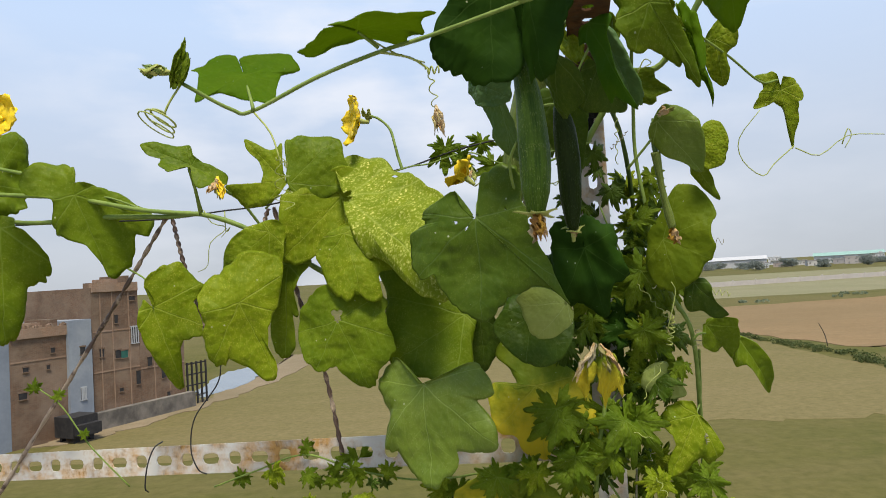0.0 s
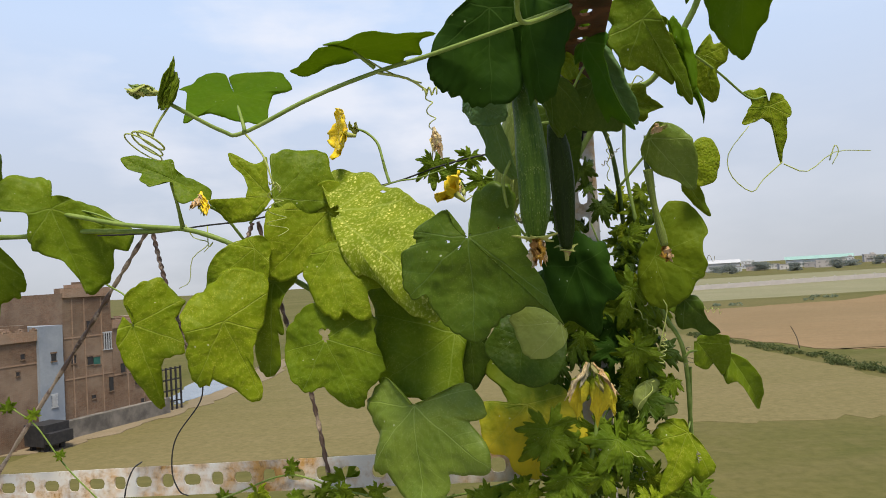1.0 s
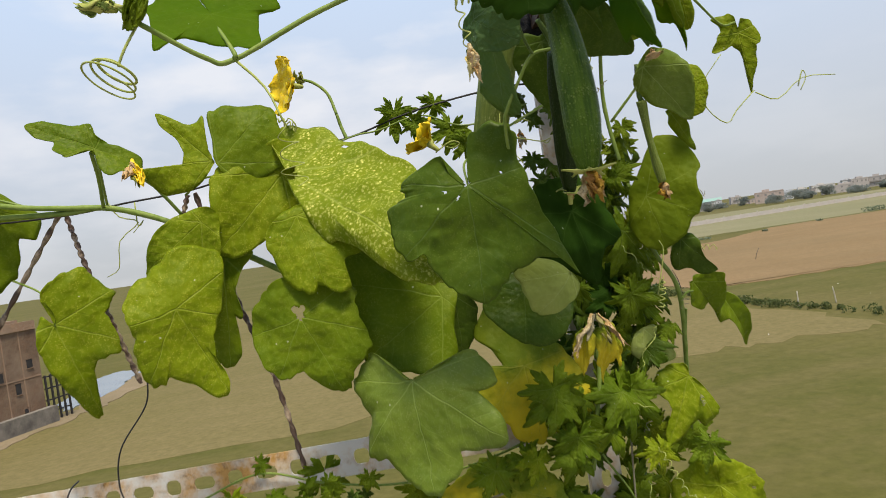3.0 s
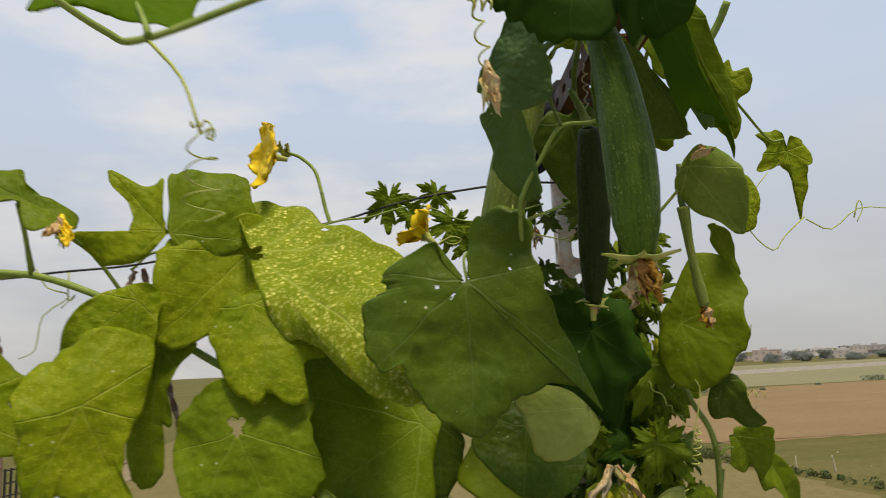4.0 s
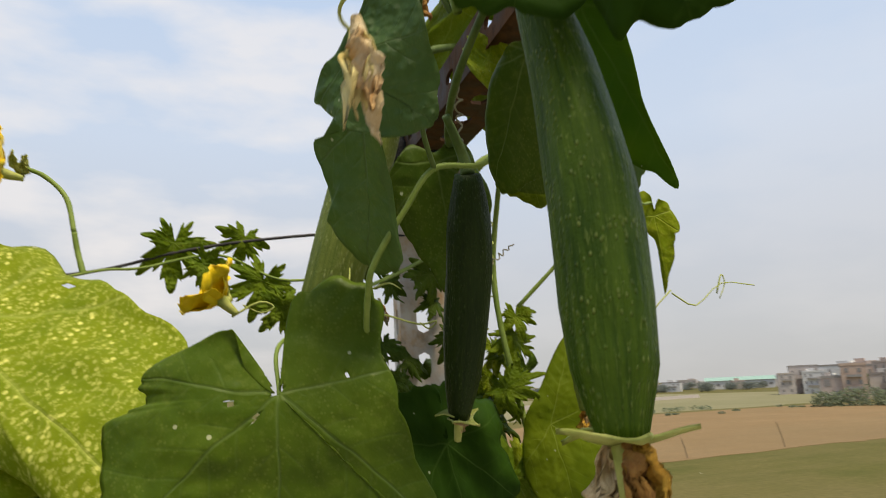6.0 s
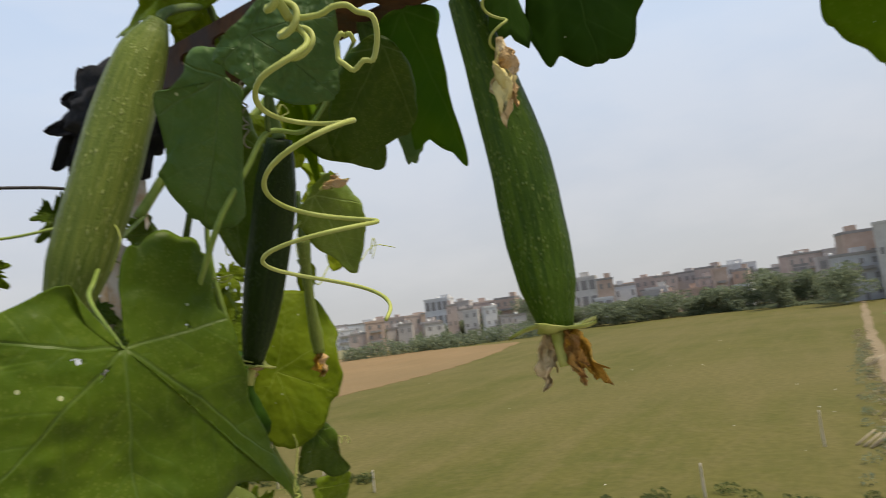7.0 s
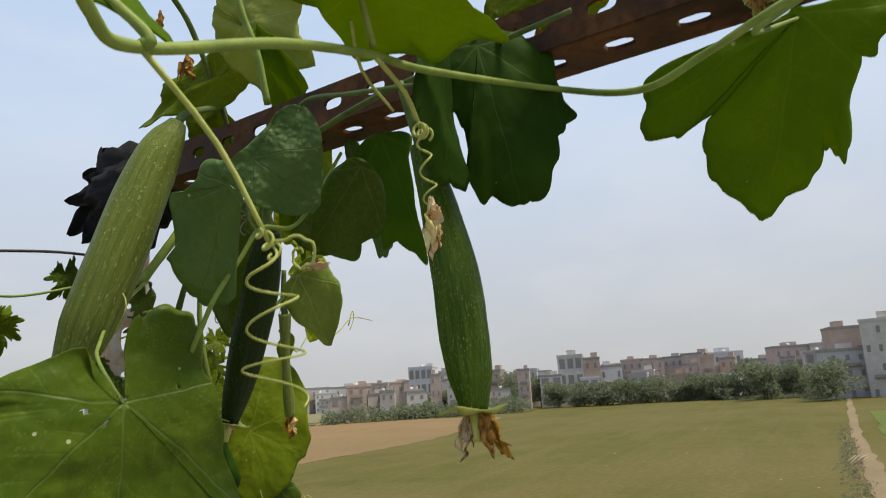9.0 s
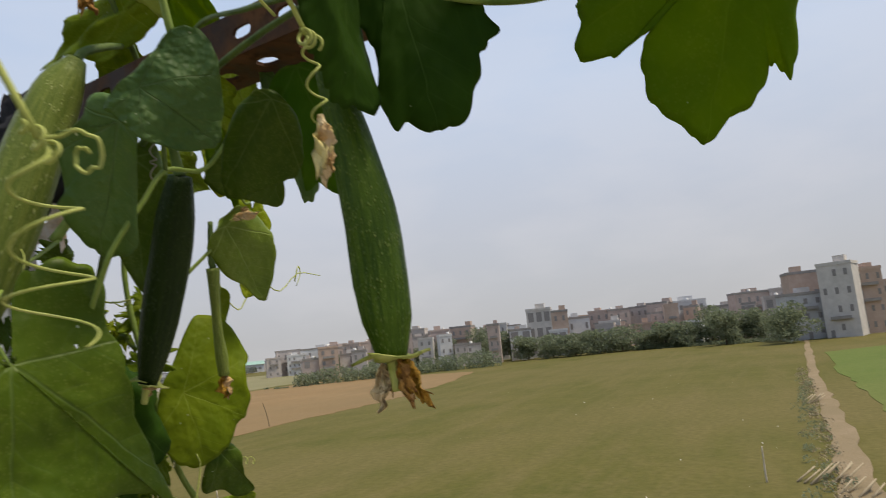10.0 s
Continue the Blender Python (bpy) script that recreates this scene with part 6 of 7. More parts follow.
lobed_leaf(vine, (-0.169, 1.114, 9.439), (-0.129, 1.093, 9.333), (-0.12, -0.98, 0.15), [(0, 1.0), (9, 0.89), (19, 0.75), (27, 0.63), (35, 0.68), (44, 0.74), (59, 0.73), (78, 0.68), (104, 0.63), (127, 0.62), (143, 0.56), (164, 0.56), (-167, 0.54), (-141, 0.55), (-115, 0.65), (-90, 0.71), (-74, 0.65), (-57, 0.72), (-43, 0.85), (-30, 0.88), (-14, 0.89), (-6, 0.99)], M_GREEN, cup=-0.18, wave=0.045, crease=0.1, holes=[(-0.01, -0.08, 0.085)])
lobed_leaf(vine, (0.031, 1.143, 9.433), (-0.092, 1.114, 9.370), (0.00, -0.91, 0.42), [(0, 1.0), (16, 0.93), (33, 0.93), (50, 0.96), (70, 1.32), (85, 1.12), (108, 0.83), (151, 0.4), (-77, 0.29), (-65, 0.61), (-43, 0.77), (-21, 0.87)], M_GREEN, wave=0.03)
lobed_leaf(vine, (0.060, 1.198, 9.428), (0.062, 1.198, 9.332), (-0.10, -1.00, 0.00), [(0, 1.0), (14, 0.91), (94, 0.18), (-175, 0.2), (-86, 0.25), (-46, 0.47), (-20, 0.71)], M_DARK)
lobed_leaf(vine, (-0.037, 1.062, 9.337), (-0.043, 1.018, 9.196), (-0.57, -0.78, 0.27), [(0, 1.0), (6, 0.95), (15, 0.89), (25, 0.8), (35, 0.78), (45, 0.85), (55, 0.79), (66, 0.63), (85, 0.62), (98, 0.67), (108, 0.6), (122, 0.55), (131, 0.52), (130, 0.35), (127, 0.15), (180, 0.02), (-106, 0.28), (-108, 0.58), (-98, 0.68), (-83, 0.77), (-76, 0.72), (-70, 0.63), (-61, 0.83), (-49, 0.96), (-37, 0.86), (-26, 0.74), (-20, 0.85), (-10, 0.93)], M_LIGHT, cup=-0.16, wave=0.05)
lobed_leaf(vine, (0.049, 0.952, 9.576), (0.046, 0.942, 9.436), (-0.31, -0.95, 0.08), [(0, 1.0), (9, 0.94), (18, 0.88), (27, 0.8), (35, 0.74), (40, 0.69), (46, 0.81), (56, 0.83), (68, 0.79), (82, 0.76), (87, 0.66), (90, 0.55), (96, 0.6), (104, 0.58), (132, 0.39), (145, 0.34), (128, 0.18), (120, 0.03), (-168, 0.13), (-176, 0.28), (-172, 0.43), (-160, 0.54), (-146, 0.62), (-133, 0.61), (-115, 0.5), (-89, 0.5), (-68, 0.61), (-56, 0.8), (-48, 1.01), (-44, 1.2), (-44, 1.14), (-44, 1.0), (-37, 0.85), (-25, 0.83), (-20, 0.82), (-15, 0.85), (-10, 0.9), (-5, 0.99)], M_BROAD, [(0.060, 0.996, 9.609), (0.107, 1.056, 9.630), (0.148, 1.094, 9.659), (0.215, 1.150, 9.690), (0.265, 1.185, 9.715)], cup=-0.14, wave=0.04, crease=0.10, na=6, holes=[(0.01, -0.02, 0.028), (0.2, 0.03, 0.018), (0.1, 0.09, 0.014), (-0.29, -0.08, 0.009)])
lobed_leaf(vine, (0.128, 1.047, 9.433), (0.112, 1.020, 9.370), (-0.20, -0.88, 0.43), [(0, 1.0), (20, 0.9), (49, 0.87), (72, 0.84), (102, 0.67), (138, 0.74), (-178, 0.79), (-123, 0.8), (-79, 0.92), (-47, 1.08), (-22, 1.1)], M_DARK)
lobed_leaf(vine, (0.170, 0.975, 9.453), (0.133, 0.965, 9.409), (0.15, -0.98, 0.10), [(0, 1.0), (19, 1.01), (41, 1.0), (61, 1.08), (79, 0.89), (94, 0.5), (98, 0.06), (-69, 0.32), (-41, 0.59), (-18, 0.88)], M_BACK, cup=-0.5)
lobed_leaf(vine, (0.143, 1.156, 9.311), (0.146, 1.118, 9.203), (-0.10, -0.94, 0.33), [(0, 1.0), (19, 0.9), (31, 0.76), (48, 0.84), (76, 0.74), (98, 0.65), (103, 0.49), (86, 0.28), (129, 0.43), (135, 0.76), (154, 0.9), (176, 1.06), (-153, 0.84), (-121, 0.6), (-81, 0.72), (-64, 0.85), (-48, 1.04), (-43, 0.99), (-51, 0.74), (-47, 0.49), (-10, 0.48), (-7, 0.85)], M_YELLOW, wave=0.06, cup=-0.14)
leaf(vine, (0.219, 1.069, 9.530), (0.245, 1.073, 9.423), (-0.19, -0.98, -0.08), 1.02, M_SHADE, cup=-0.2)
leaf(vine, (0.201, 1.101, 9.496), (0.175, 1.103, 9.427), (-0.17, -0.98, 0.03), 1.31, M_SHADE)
lobed_leaf(vine, (0.352, 1.108, 9.538), (0.410, 1.070, 9.503), (-0.50, -0.86, 0.10), [(0, 1.0), (8, 0.92), (24, 1.02), (41, 1.04), (53, 1.08), (68, 1.0), (86, 0.81), (112, 0.51), (177, 0.32), (-125, 0.53), (-105, 1.1), (-92, 1.23), (-74, 1.22), (-51, 1.12), (-39, 0.93), (-18, 1.0)], M_LEMON, cup=-0.1, wave=0.05)
lobed_leaf(vine, (0.327, 1.015, 9.708), (0.382, 1.010, 9.628), (-0.45, -0.86, -0.25), [(0, 1.0), (9, 0.74), (33, 0.49), (68, 0.3), (93, 0.15), (-153, 0.13), (-113, 0.29), (-71, 0.43), (-46, 0.61), (-20, 0.79)], M_LIGHT, [(0.329, 1.022, 9.697), (0.288, 1.055, 9.645)], cup=-0.1, fold=0.08)
lobed_leaf(vine, (0.404, 1.062, 9.678), (0.448, 1.063, 9.670), (0.02, -1.00, 0.00), [(0, 1.0), (25, 1.06), (44, 0.99), (65, 0.86), (78, 0.58), (-173, 0.08), (-86, 0.69), (-69, 0.99), (-49, 1.1), (-25, 1.03)], M_PALE)
lobed_leaf(vine, (0.405, 1.101, 9.655), (0.458, 1.127, 9.595), (0.10, -0.94, -0.31), [(0, 1.0), (8, 0.7), (18, 0.41), (53, 0.16), (170, 0.09), (-46, 0.16), (-19, 0.43), (-7, 0.73)], M_GREEN)
lobed_leaf(vine, (0.602, 1.198, 9.787), (0.619, 1.203, 9.685), (-0.31, -0.95, -0.10), [(0, 1.0), (2, 0.69), (6, 0.33), (37, 0.22), (55, 0.34), (67, 0.5), (88, 0.37), (121, 0.29), (136, 0.48), (162, 0.37), (176, 0.3), (-176, 0.08), (-157, 0.24), (-105, 0.28), (-60, 0.37), (-36, 0.36), (-18, 0.56), (-5, 0.8)], M_PALE, wave=0.03, crease=0.05)
lobed_leaf(vine, (0.473, 1.144, 9.865), (0.481, 1.147, 9.788), (-0.61, -0.79, -0.10), [(0, 1.0), (16, 0.82), (35, 0.49), (95, 0.27), (169, 0.27), (-162, 0.46), (-136, 0.28), (-111, 0.48), (-65, 0.45), (-24, 0.4), (-13, 0.74)], M_PALE)
leaf(vine, (0.410, 1.086, 9.858), (0.436, 1.090, 9.749), (-0.90, -0.36, -0.23), 0.37, M_LIT, fold=0.2)
lobed_leaf(vine, (0.316, 0.980, 9.871), (0.389, 0.988, 9.749), (-0.15, -0.98, -0.15), [(0, 1.0), (3, 0.86), (2, 0.7), (8, 0.67), (20, 0.49), (36, 0.46), (51, 0.51), (69, 0.43), (93, 0.4), (117, 0.32), (152, 0.38), (-133, 0.22), (-34, 0.25), (-15, 0.49), (-7, 0.73)], M_GREEN, cup=-0.1)
leaf(vine, (0.333, 1.035, 9.879), (0.378, 1.036, 9.855), (-0.37, -0.57, -0.73), 1.16, M_GREEN)
lobed_leaf(vine, (0.213, 0.864, 9.802), (0.247, 0.856, 9.694), (-0.76, -0.61, -0.20), [(0, 1.0), (1, 0.86), (4, 0.57), (12, 0.28), (38, 0.09), (178, 0.09), (-58, 0.09), (-32, 0.26), (-17, 0.53), (-12, 0.79), (-6, 0.96)], M_SHEEN, fold=0.1)
leaf(vine, (0.309, 1.069, 9.778), (0.366, 1.070, 9.766), (-0.09, -0.89, -0.45), 0.91, M_GREEN)
lobed_leaf(vine, (0.417, 1.125, 9.398), (0.461, 1.133, 9.336), (-0.10, -0.97, -0.20), [(0, 1.0), (-20, 0.84), (-53, 0.64), (-72, 0.55), (-103, 0.21), (127, 0.05), (56, 0.32), (35, 0.55), (8, 0.66), (-17, 0.69)], M_GREEN, fold=0.15)
lobed_leaf(vine, (0.485, 1.158, 9.370), (0.560, 1.207, 9.261), (0.25, -0.93, -0.25), [(0, 1.0), (6, 0.76), (13, 0.46), (23, 0.35), (47, 0.33), (71, 0.19), (119, 0.06), (-48, 0.06), (-31, 0.29), (-17, 0.57), (-7, 0.83)], M_GREEN, [(0.411, 1.124, 9.385), (0.395, 1.125, 9.377)], fold=0.2)
lobed_leaf(vine, (0.393, 1.100, 9.467), (0.439, 1.089, 9.412), (-0.51, -0.82, -0.26), [(0, 1.0), (18, 0.86), (33, 0.67), (57, 0.7), (83, 0.35), (175, 0.09), (-83, 0.18), (-38, 0.35), (-3, 0.62)], M_DARK, fold=0.1)
lobed_leaf(vine, (0.337, 1.146, 9.337), (0.387, 1.148, 9.283), (-0.03, -1.00, -0.05), [(0, 1.0), (21, 0.87), (41, 0.7), (70, 0.62), (94, 0.37), (119, 0.13), (-62, 0.2), (-28, 0.45), (-7, 0.74)], M_BACK)
lobed_leaf(vine, (0.396, 1.141, 9.252), (0.342, 1.122, 9.159), (-0.10, -0.96, 0.25), [(0, 1.0), (8, 0.77), (13, 0.52), (37, 0.49), (55, 0.55), (81, 0.43), (110, 0.29), (142, 0.19), (-116, 0.05), (-77, 0.22), (-64, 0.56), (-55, 0.64), (-38, 0.71), (-28, 0.61), (-13, 0.82)], M_PALE, [(0.422, 1.189, 9.274), (0.410, 1.146, 9.356)], cup=-0.12, fold=0.1)
leaf(vine, (0.450, 1.189, 9.054), (0.457, 1.184, 8.949), (-0.41, -0.91, 0.02), 1.40, M_PALE, cup=-0.1, seed=9, holes=[(30, 5), (31, 5), (34, 7), (46, 6), (47, 6), (50, 4), (52, 8), (27, 7), (58, 6), (38, 8), (41, 5), (22, 6), (44, 8), (45, 8), (33, 4)])
leaf(vine, (0.108, 1.167, 9.122), (0.067, 1.169, 9.024), (-0.28, -0.95, 0.10), 1.75, M_YELLOW)
leaf(vine, (0.187, 1.125, 9.084), (0.163, 1.125, 9.014), (-0.34, -0.93, 0.11), 1.84, M_GREEN)
leaf(vine, (0.211, 1.066, 9.358), (0.193, 1.068, 9.304), (-0.65, -0.73, 0.19), 0.50, M_YELLOW, fold=0.3, cup=-0.5, wave=0.1, depth=0.1, basal=0.35, seed=401)
leaf(vine, (0.239, 1.066, 9.357), (0.252, 1.069, 9.284), (0.24, -0.97, 0.01), 0.46, M_YELLOW, fold=0.3, cup=-0.5, wave=0.1, depth=0.1, basal=0.35, seed=402)
leaf(vine, (0.260, 1.077, 9.337), (0.272, 1.078, 9.302), (0.41, -0.91, 0.11), 0.51, M_YELLOW, fold=0.3, cup=-0.5, wave=0.1, depth=0.1, basal=0.35, seed=403)
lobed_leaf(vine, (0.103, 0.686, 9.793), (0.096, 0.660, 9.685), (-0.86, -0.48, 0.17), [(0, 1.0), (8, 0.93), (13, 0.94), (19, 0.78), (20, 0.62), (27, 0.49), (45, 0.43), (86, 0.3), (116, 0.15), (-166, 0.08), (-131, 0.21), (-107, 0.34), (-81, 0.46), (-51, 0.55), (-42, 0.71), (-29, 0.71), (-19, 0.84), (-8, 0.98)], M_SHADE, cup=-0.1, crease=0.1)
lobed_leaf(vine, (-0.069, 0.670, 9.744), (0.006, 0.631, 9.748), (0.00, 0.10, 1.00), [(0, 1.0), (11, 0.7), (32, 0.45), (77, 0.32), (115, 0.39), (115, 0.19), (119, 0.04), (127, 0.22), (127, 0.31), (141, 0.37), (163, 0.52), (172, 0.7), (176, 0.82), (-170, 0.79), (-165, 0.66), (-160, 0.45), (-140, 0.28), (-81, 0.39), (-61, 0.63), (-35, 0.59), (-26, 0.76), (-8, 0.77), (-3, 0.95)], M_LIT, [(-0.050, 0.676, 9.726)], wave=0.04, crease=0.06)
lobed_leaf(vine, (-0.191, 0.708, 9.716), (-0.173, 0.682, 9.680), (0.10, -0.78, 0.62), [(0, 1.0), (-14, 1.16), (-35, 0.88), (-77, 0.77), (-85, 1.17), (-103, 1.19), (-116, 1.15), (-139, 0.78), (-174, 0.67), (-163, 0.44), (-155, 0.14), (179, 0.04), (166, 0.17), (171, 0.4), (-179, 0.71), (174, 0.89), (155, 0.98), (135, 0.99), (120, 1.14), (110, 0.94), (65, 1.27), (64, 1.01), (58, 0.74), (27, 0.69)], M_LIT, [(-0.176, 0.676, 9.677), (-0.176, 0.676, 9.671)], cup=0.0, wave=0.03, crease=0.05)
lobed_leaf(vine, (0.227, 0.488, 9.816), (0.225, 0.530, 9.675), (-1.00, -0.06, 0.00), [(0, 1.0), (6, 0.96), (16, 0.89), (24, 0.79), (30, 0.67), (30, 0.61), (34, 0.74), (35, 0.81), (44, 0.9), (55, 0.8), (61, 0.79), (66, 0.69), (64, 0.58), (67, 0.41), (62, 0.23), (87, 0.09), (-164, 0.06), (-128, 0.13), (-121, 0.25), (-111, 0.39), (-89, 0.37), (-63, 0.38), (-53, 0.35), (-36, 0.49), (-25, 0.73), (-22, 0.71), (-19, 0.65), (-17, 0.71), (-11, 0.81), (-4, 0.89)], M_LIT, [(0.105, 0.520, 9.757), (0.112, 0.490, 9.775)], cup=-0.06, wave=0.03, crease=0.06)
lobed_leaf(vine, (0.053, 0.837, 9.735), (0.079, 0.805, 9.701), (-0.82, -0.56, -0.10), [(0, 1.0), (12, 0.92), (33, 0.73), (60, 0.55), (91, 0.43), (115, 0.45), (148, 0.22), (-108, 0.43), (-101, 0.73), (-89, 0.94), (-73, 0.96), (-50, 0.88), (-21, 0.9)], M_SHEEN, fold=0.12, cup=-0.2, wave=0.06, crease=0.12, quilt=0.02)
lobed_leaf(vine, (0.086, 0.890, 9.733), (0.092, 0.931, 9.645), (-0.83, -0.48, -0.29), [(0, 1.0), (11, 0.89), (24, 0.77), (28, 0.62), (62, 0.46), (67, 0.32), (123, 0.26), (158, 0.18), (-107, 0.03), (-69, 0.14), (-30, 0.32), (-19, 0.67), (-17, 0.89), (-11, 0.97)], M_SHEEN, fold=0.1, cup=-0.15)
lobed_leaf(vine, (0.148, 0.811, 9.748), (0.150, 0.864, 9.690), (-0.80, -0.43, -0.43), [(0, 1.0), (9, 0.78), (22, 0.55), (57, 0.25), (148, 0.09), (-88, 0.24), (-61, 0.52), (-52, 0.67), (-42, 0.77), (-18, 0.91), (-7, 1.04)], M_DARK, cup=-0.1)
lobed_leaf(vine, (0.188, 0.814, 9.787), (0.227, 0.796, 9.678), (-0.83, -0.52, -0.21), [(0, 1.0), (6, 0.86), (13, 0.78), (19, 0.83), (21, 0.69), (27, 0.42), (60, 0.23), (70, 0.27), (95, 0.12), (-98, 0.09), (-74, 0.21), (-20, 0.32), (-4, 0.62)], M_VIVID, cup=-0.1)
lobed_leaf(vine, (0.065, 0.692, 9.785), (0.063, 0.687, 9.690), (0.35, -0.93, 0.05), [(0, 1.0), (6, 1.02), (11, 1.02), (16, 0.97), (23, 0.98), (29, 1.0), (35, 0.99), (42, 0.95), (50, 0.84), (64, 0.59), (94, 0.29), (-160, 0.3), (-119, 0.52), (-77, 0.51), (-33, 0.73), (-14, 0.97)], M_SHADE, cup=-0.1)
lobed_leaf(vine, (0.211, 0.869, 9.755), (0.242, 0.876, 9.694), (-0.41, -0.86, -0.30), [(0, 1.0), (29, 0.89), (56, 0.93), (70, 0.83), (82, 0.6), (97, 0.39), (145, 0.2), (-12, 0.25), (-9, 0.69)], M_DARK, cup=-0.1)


def withered_strip(p, q, wide, mat, seed):
    """A shrivelled ribbon of a dead leaf."""
    d = Vector(q) - Vector(p)
    v, f = crumple(p, d, d.length, wide, seed, 0.6)
    return thicken(part("withered_strip", v, f, mat, vine), 0.0006)


withered_strip((0.222, 1.060, 9.386), (0.191, 1.057, 9.337), 0.009, M_PETAL_WHITE, 60)
withered_strip((0.229, 1.060, 9.385), (0.242, 1.056, 9.341), 0.008, M_WITHER, 61)
withered_strip((0.225, 1.060, 9.385), (0.212, 1.056, 9.354), 0.007, M_TENDRIL_DRY, 62)
withered_strip((0.231, 1.060, 9.385), (0.258, 1.056, 9.342), 0.008, M_PETAL_DRY, 63)
leaf(vine, (0.234, 1.045, 9.921), (0.207, 1.130, 9.876), (-0.94, -0.33, -0.05), 0.67, M_GREEN)
leaf(vine, (0.187, 0.965, 9.936), (0.219, 0.916, 9.897), (-0.88, -0.26, -0.40), 1.40, M_BACK, cup=-0.2)
leaf(vine, (0.189, 0.935, 9.893), (0.217, 0.911, 9.829), (-0.93, -0.05, -0.38), 0.50, M_LIT)
leaf(vine, (0.182, 0.672, 9.902), (0.179, 0.705, 9.854), (-0.98, -0.20, -0.08), 0.98, M_GREEN)
leaf(vine, (0.225, 0.634, 9.888), (0.215, 0.672, 9.859), (-0.48, -0.61, -0.63), 1.22, M_GREEN)
leaf(vine, (0.222, 0.577, 9.910), (0.243, 0.533, 9.909), (-0.68, -0.30, -0.67), 1.82, M_GREEN)
leaf(vine, (0.135, 0.705, 9.893), (0.124, 0.743, 9.870), (-0.91, -0.37, -0.16), 1.29, M_DARK)
leaf(vine, (0.089, 0.749, 9.909), (0.108, 0.724, 9.879), (-0.90, -0.24, -0.37), 1.88, M_GREEN)
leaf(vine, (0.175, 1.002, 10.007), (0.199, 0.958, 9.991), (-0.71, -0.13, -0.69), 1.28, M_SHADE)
leaf(vine, (0.275, 1.097, 9.889), (0.297, 1.091, 9.813), (-0.94, -0.20, -0.26), 0.81, M_GREEN)
leaf(vine, (0.181, 0.908, 9.797), (0.202, 0.882, 9.761), (-0.86, -0.49, -0.14), 0.61, M_PALE)
stem(vine, [(-1.081, 1.444, 9.742), (-0.875, 1.395, 9.713), (-0.711, 1.360, 9.692), (-0.572, 1.341, 9.660), (-0.455, 1.331, 9.644)], 0.0042, 0.0045)
stem(vine, [(-1.077, 1.441, 9.818), (-0.879, 1.403, 9.766), (-0.761, 1.374, 9.732), (-0.711, 1.360, 9.692)], 0.0035, 0.004)
stem(vine, [(-0.979, 1.446, 9.693), (-0.833, 1.397, 9.654), (-0.660, 1.367, 9.653), (-0.518, 1.342, 9.644), (-0.455, 1.331, 9.644), (-0.371, 1.317, 9.614), (-0.290, 1.279, 9.567), (-0.147, 1.252, 9.477), (0.009, 1.225, 9.390), (0.201, 1.207, 9.342), (0.256, 1.197, 9.330)], 0.0045, 0.005)
stem(vine, [(-0.455, 1.331, 9.644), (-0.433, 1.245, 9.680), (-0.424, 1.194, 9.708)], 0.003, 0.003)
stem(vine, [(-0.334, 1.297, 9.615), (-0.362, 1.276, 9.659), (-0.368, 1.195, 9.670), (-0.364, 1.155, 9.681)], 0.0028, 0.0025)
stem(vine, [(-0.234, 0.649, 9.694), (-0.196, 0.672, 9.673), (-0.176, 0.676, 9.671), (-0.113, 0.676, 9.700), (-0.050, 0.676, 9.722), (0.007, 0.678, 9.738), (0.130, 0.645, 9.765), (0.080, 0.583, 9.729), (0.068, 0.543, 9.736), (0.068, 0.495, 9.755), (0.118, 0.455, 9.780), (0.094, 0.427, 9.793), (0.110, 0.407, 9.812)], 0.0019, 0.0024)
stem(vine, [(0.166, 0.919, 9.834), (0.154, 0.921, 9.881), (0.139, 0.928, 9.926), (0.125, 0.929, 9.980)], 0.0035, 0.003, M_STEM)
stem(vine, [(0.275, 1.063, 9.862), (0.245, 1.055, 9.904), (0.206, 1.055, 9.968), (0.178, 1.054, 9.993)], 0.003, 0.003, M_STEM_DARK)
stem(vine, [(0.247, 1.057, 9.892), (0.247, 1.034, 9.933), (0.241, 0.988, 10.039)], 0.0022, 0.002, M_STEM_DARK)
stem(vine, [(0.199, 0.705, 9.863), (0.210, 0.668, 9.886), (0.230, 0.639, 9.902)], 0.003, 0.003, M_STEM_DARK)
stem(vine, [(0.256, 1.185, 9.712), (0.289, 1.170, 9.766), (0.322, 1.156, 9.819), (0.376, 1.134, 9.825), (0.430, 1.094, 9.911), (0.443, 1.074, 9.947)], 0.0055, 0.005, M_STEM)
stem(vine, [(0.208, 0.870, 9.789), (0.193, 0.875, 9.764), (0.178, 0.885, 9.733), (0.167, 0.897, 9.716), (0.133, 0.900, 9.710), (0.115, 0.905, 9.684), (0.099, 0.915, 9.654), (0.097, 0.925, 9.636), (0.110, 0.960, 9.600), (0.150, 1.020, 9.560)], 0.0016, 0.0022)
stem(vine, [(0.133, 0.900, 9.710), (0.119, 0.886, 9.730), (0.107, 0.865, 9.755), (0.092, 0.825, 9.785), (0.060, 0.760, 9.765), (0.030, 0.690, 9.742)], 0.0017, 0.0016, M_STEM_DARK)
lobed_leaf(vine, (0.178, 0.985, 9.745), (0.200, 0.990, 9.630), (-0.30, -0.95, 0.00), [(0, 1.0), (14, 0.7), (34, 0.52), (75, 0.36), (130, 0.24), (180, 0.08), (-130, 0.2), (-70, 0.3), (-32, 0.5), (-12, 0.74)], M_DARK, fold=0.15)
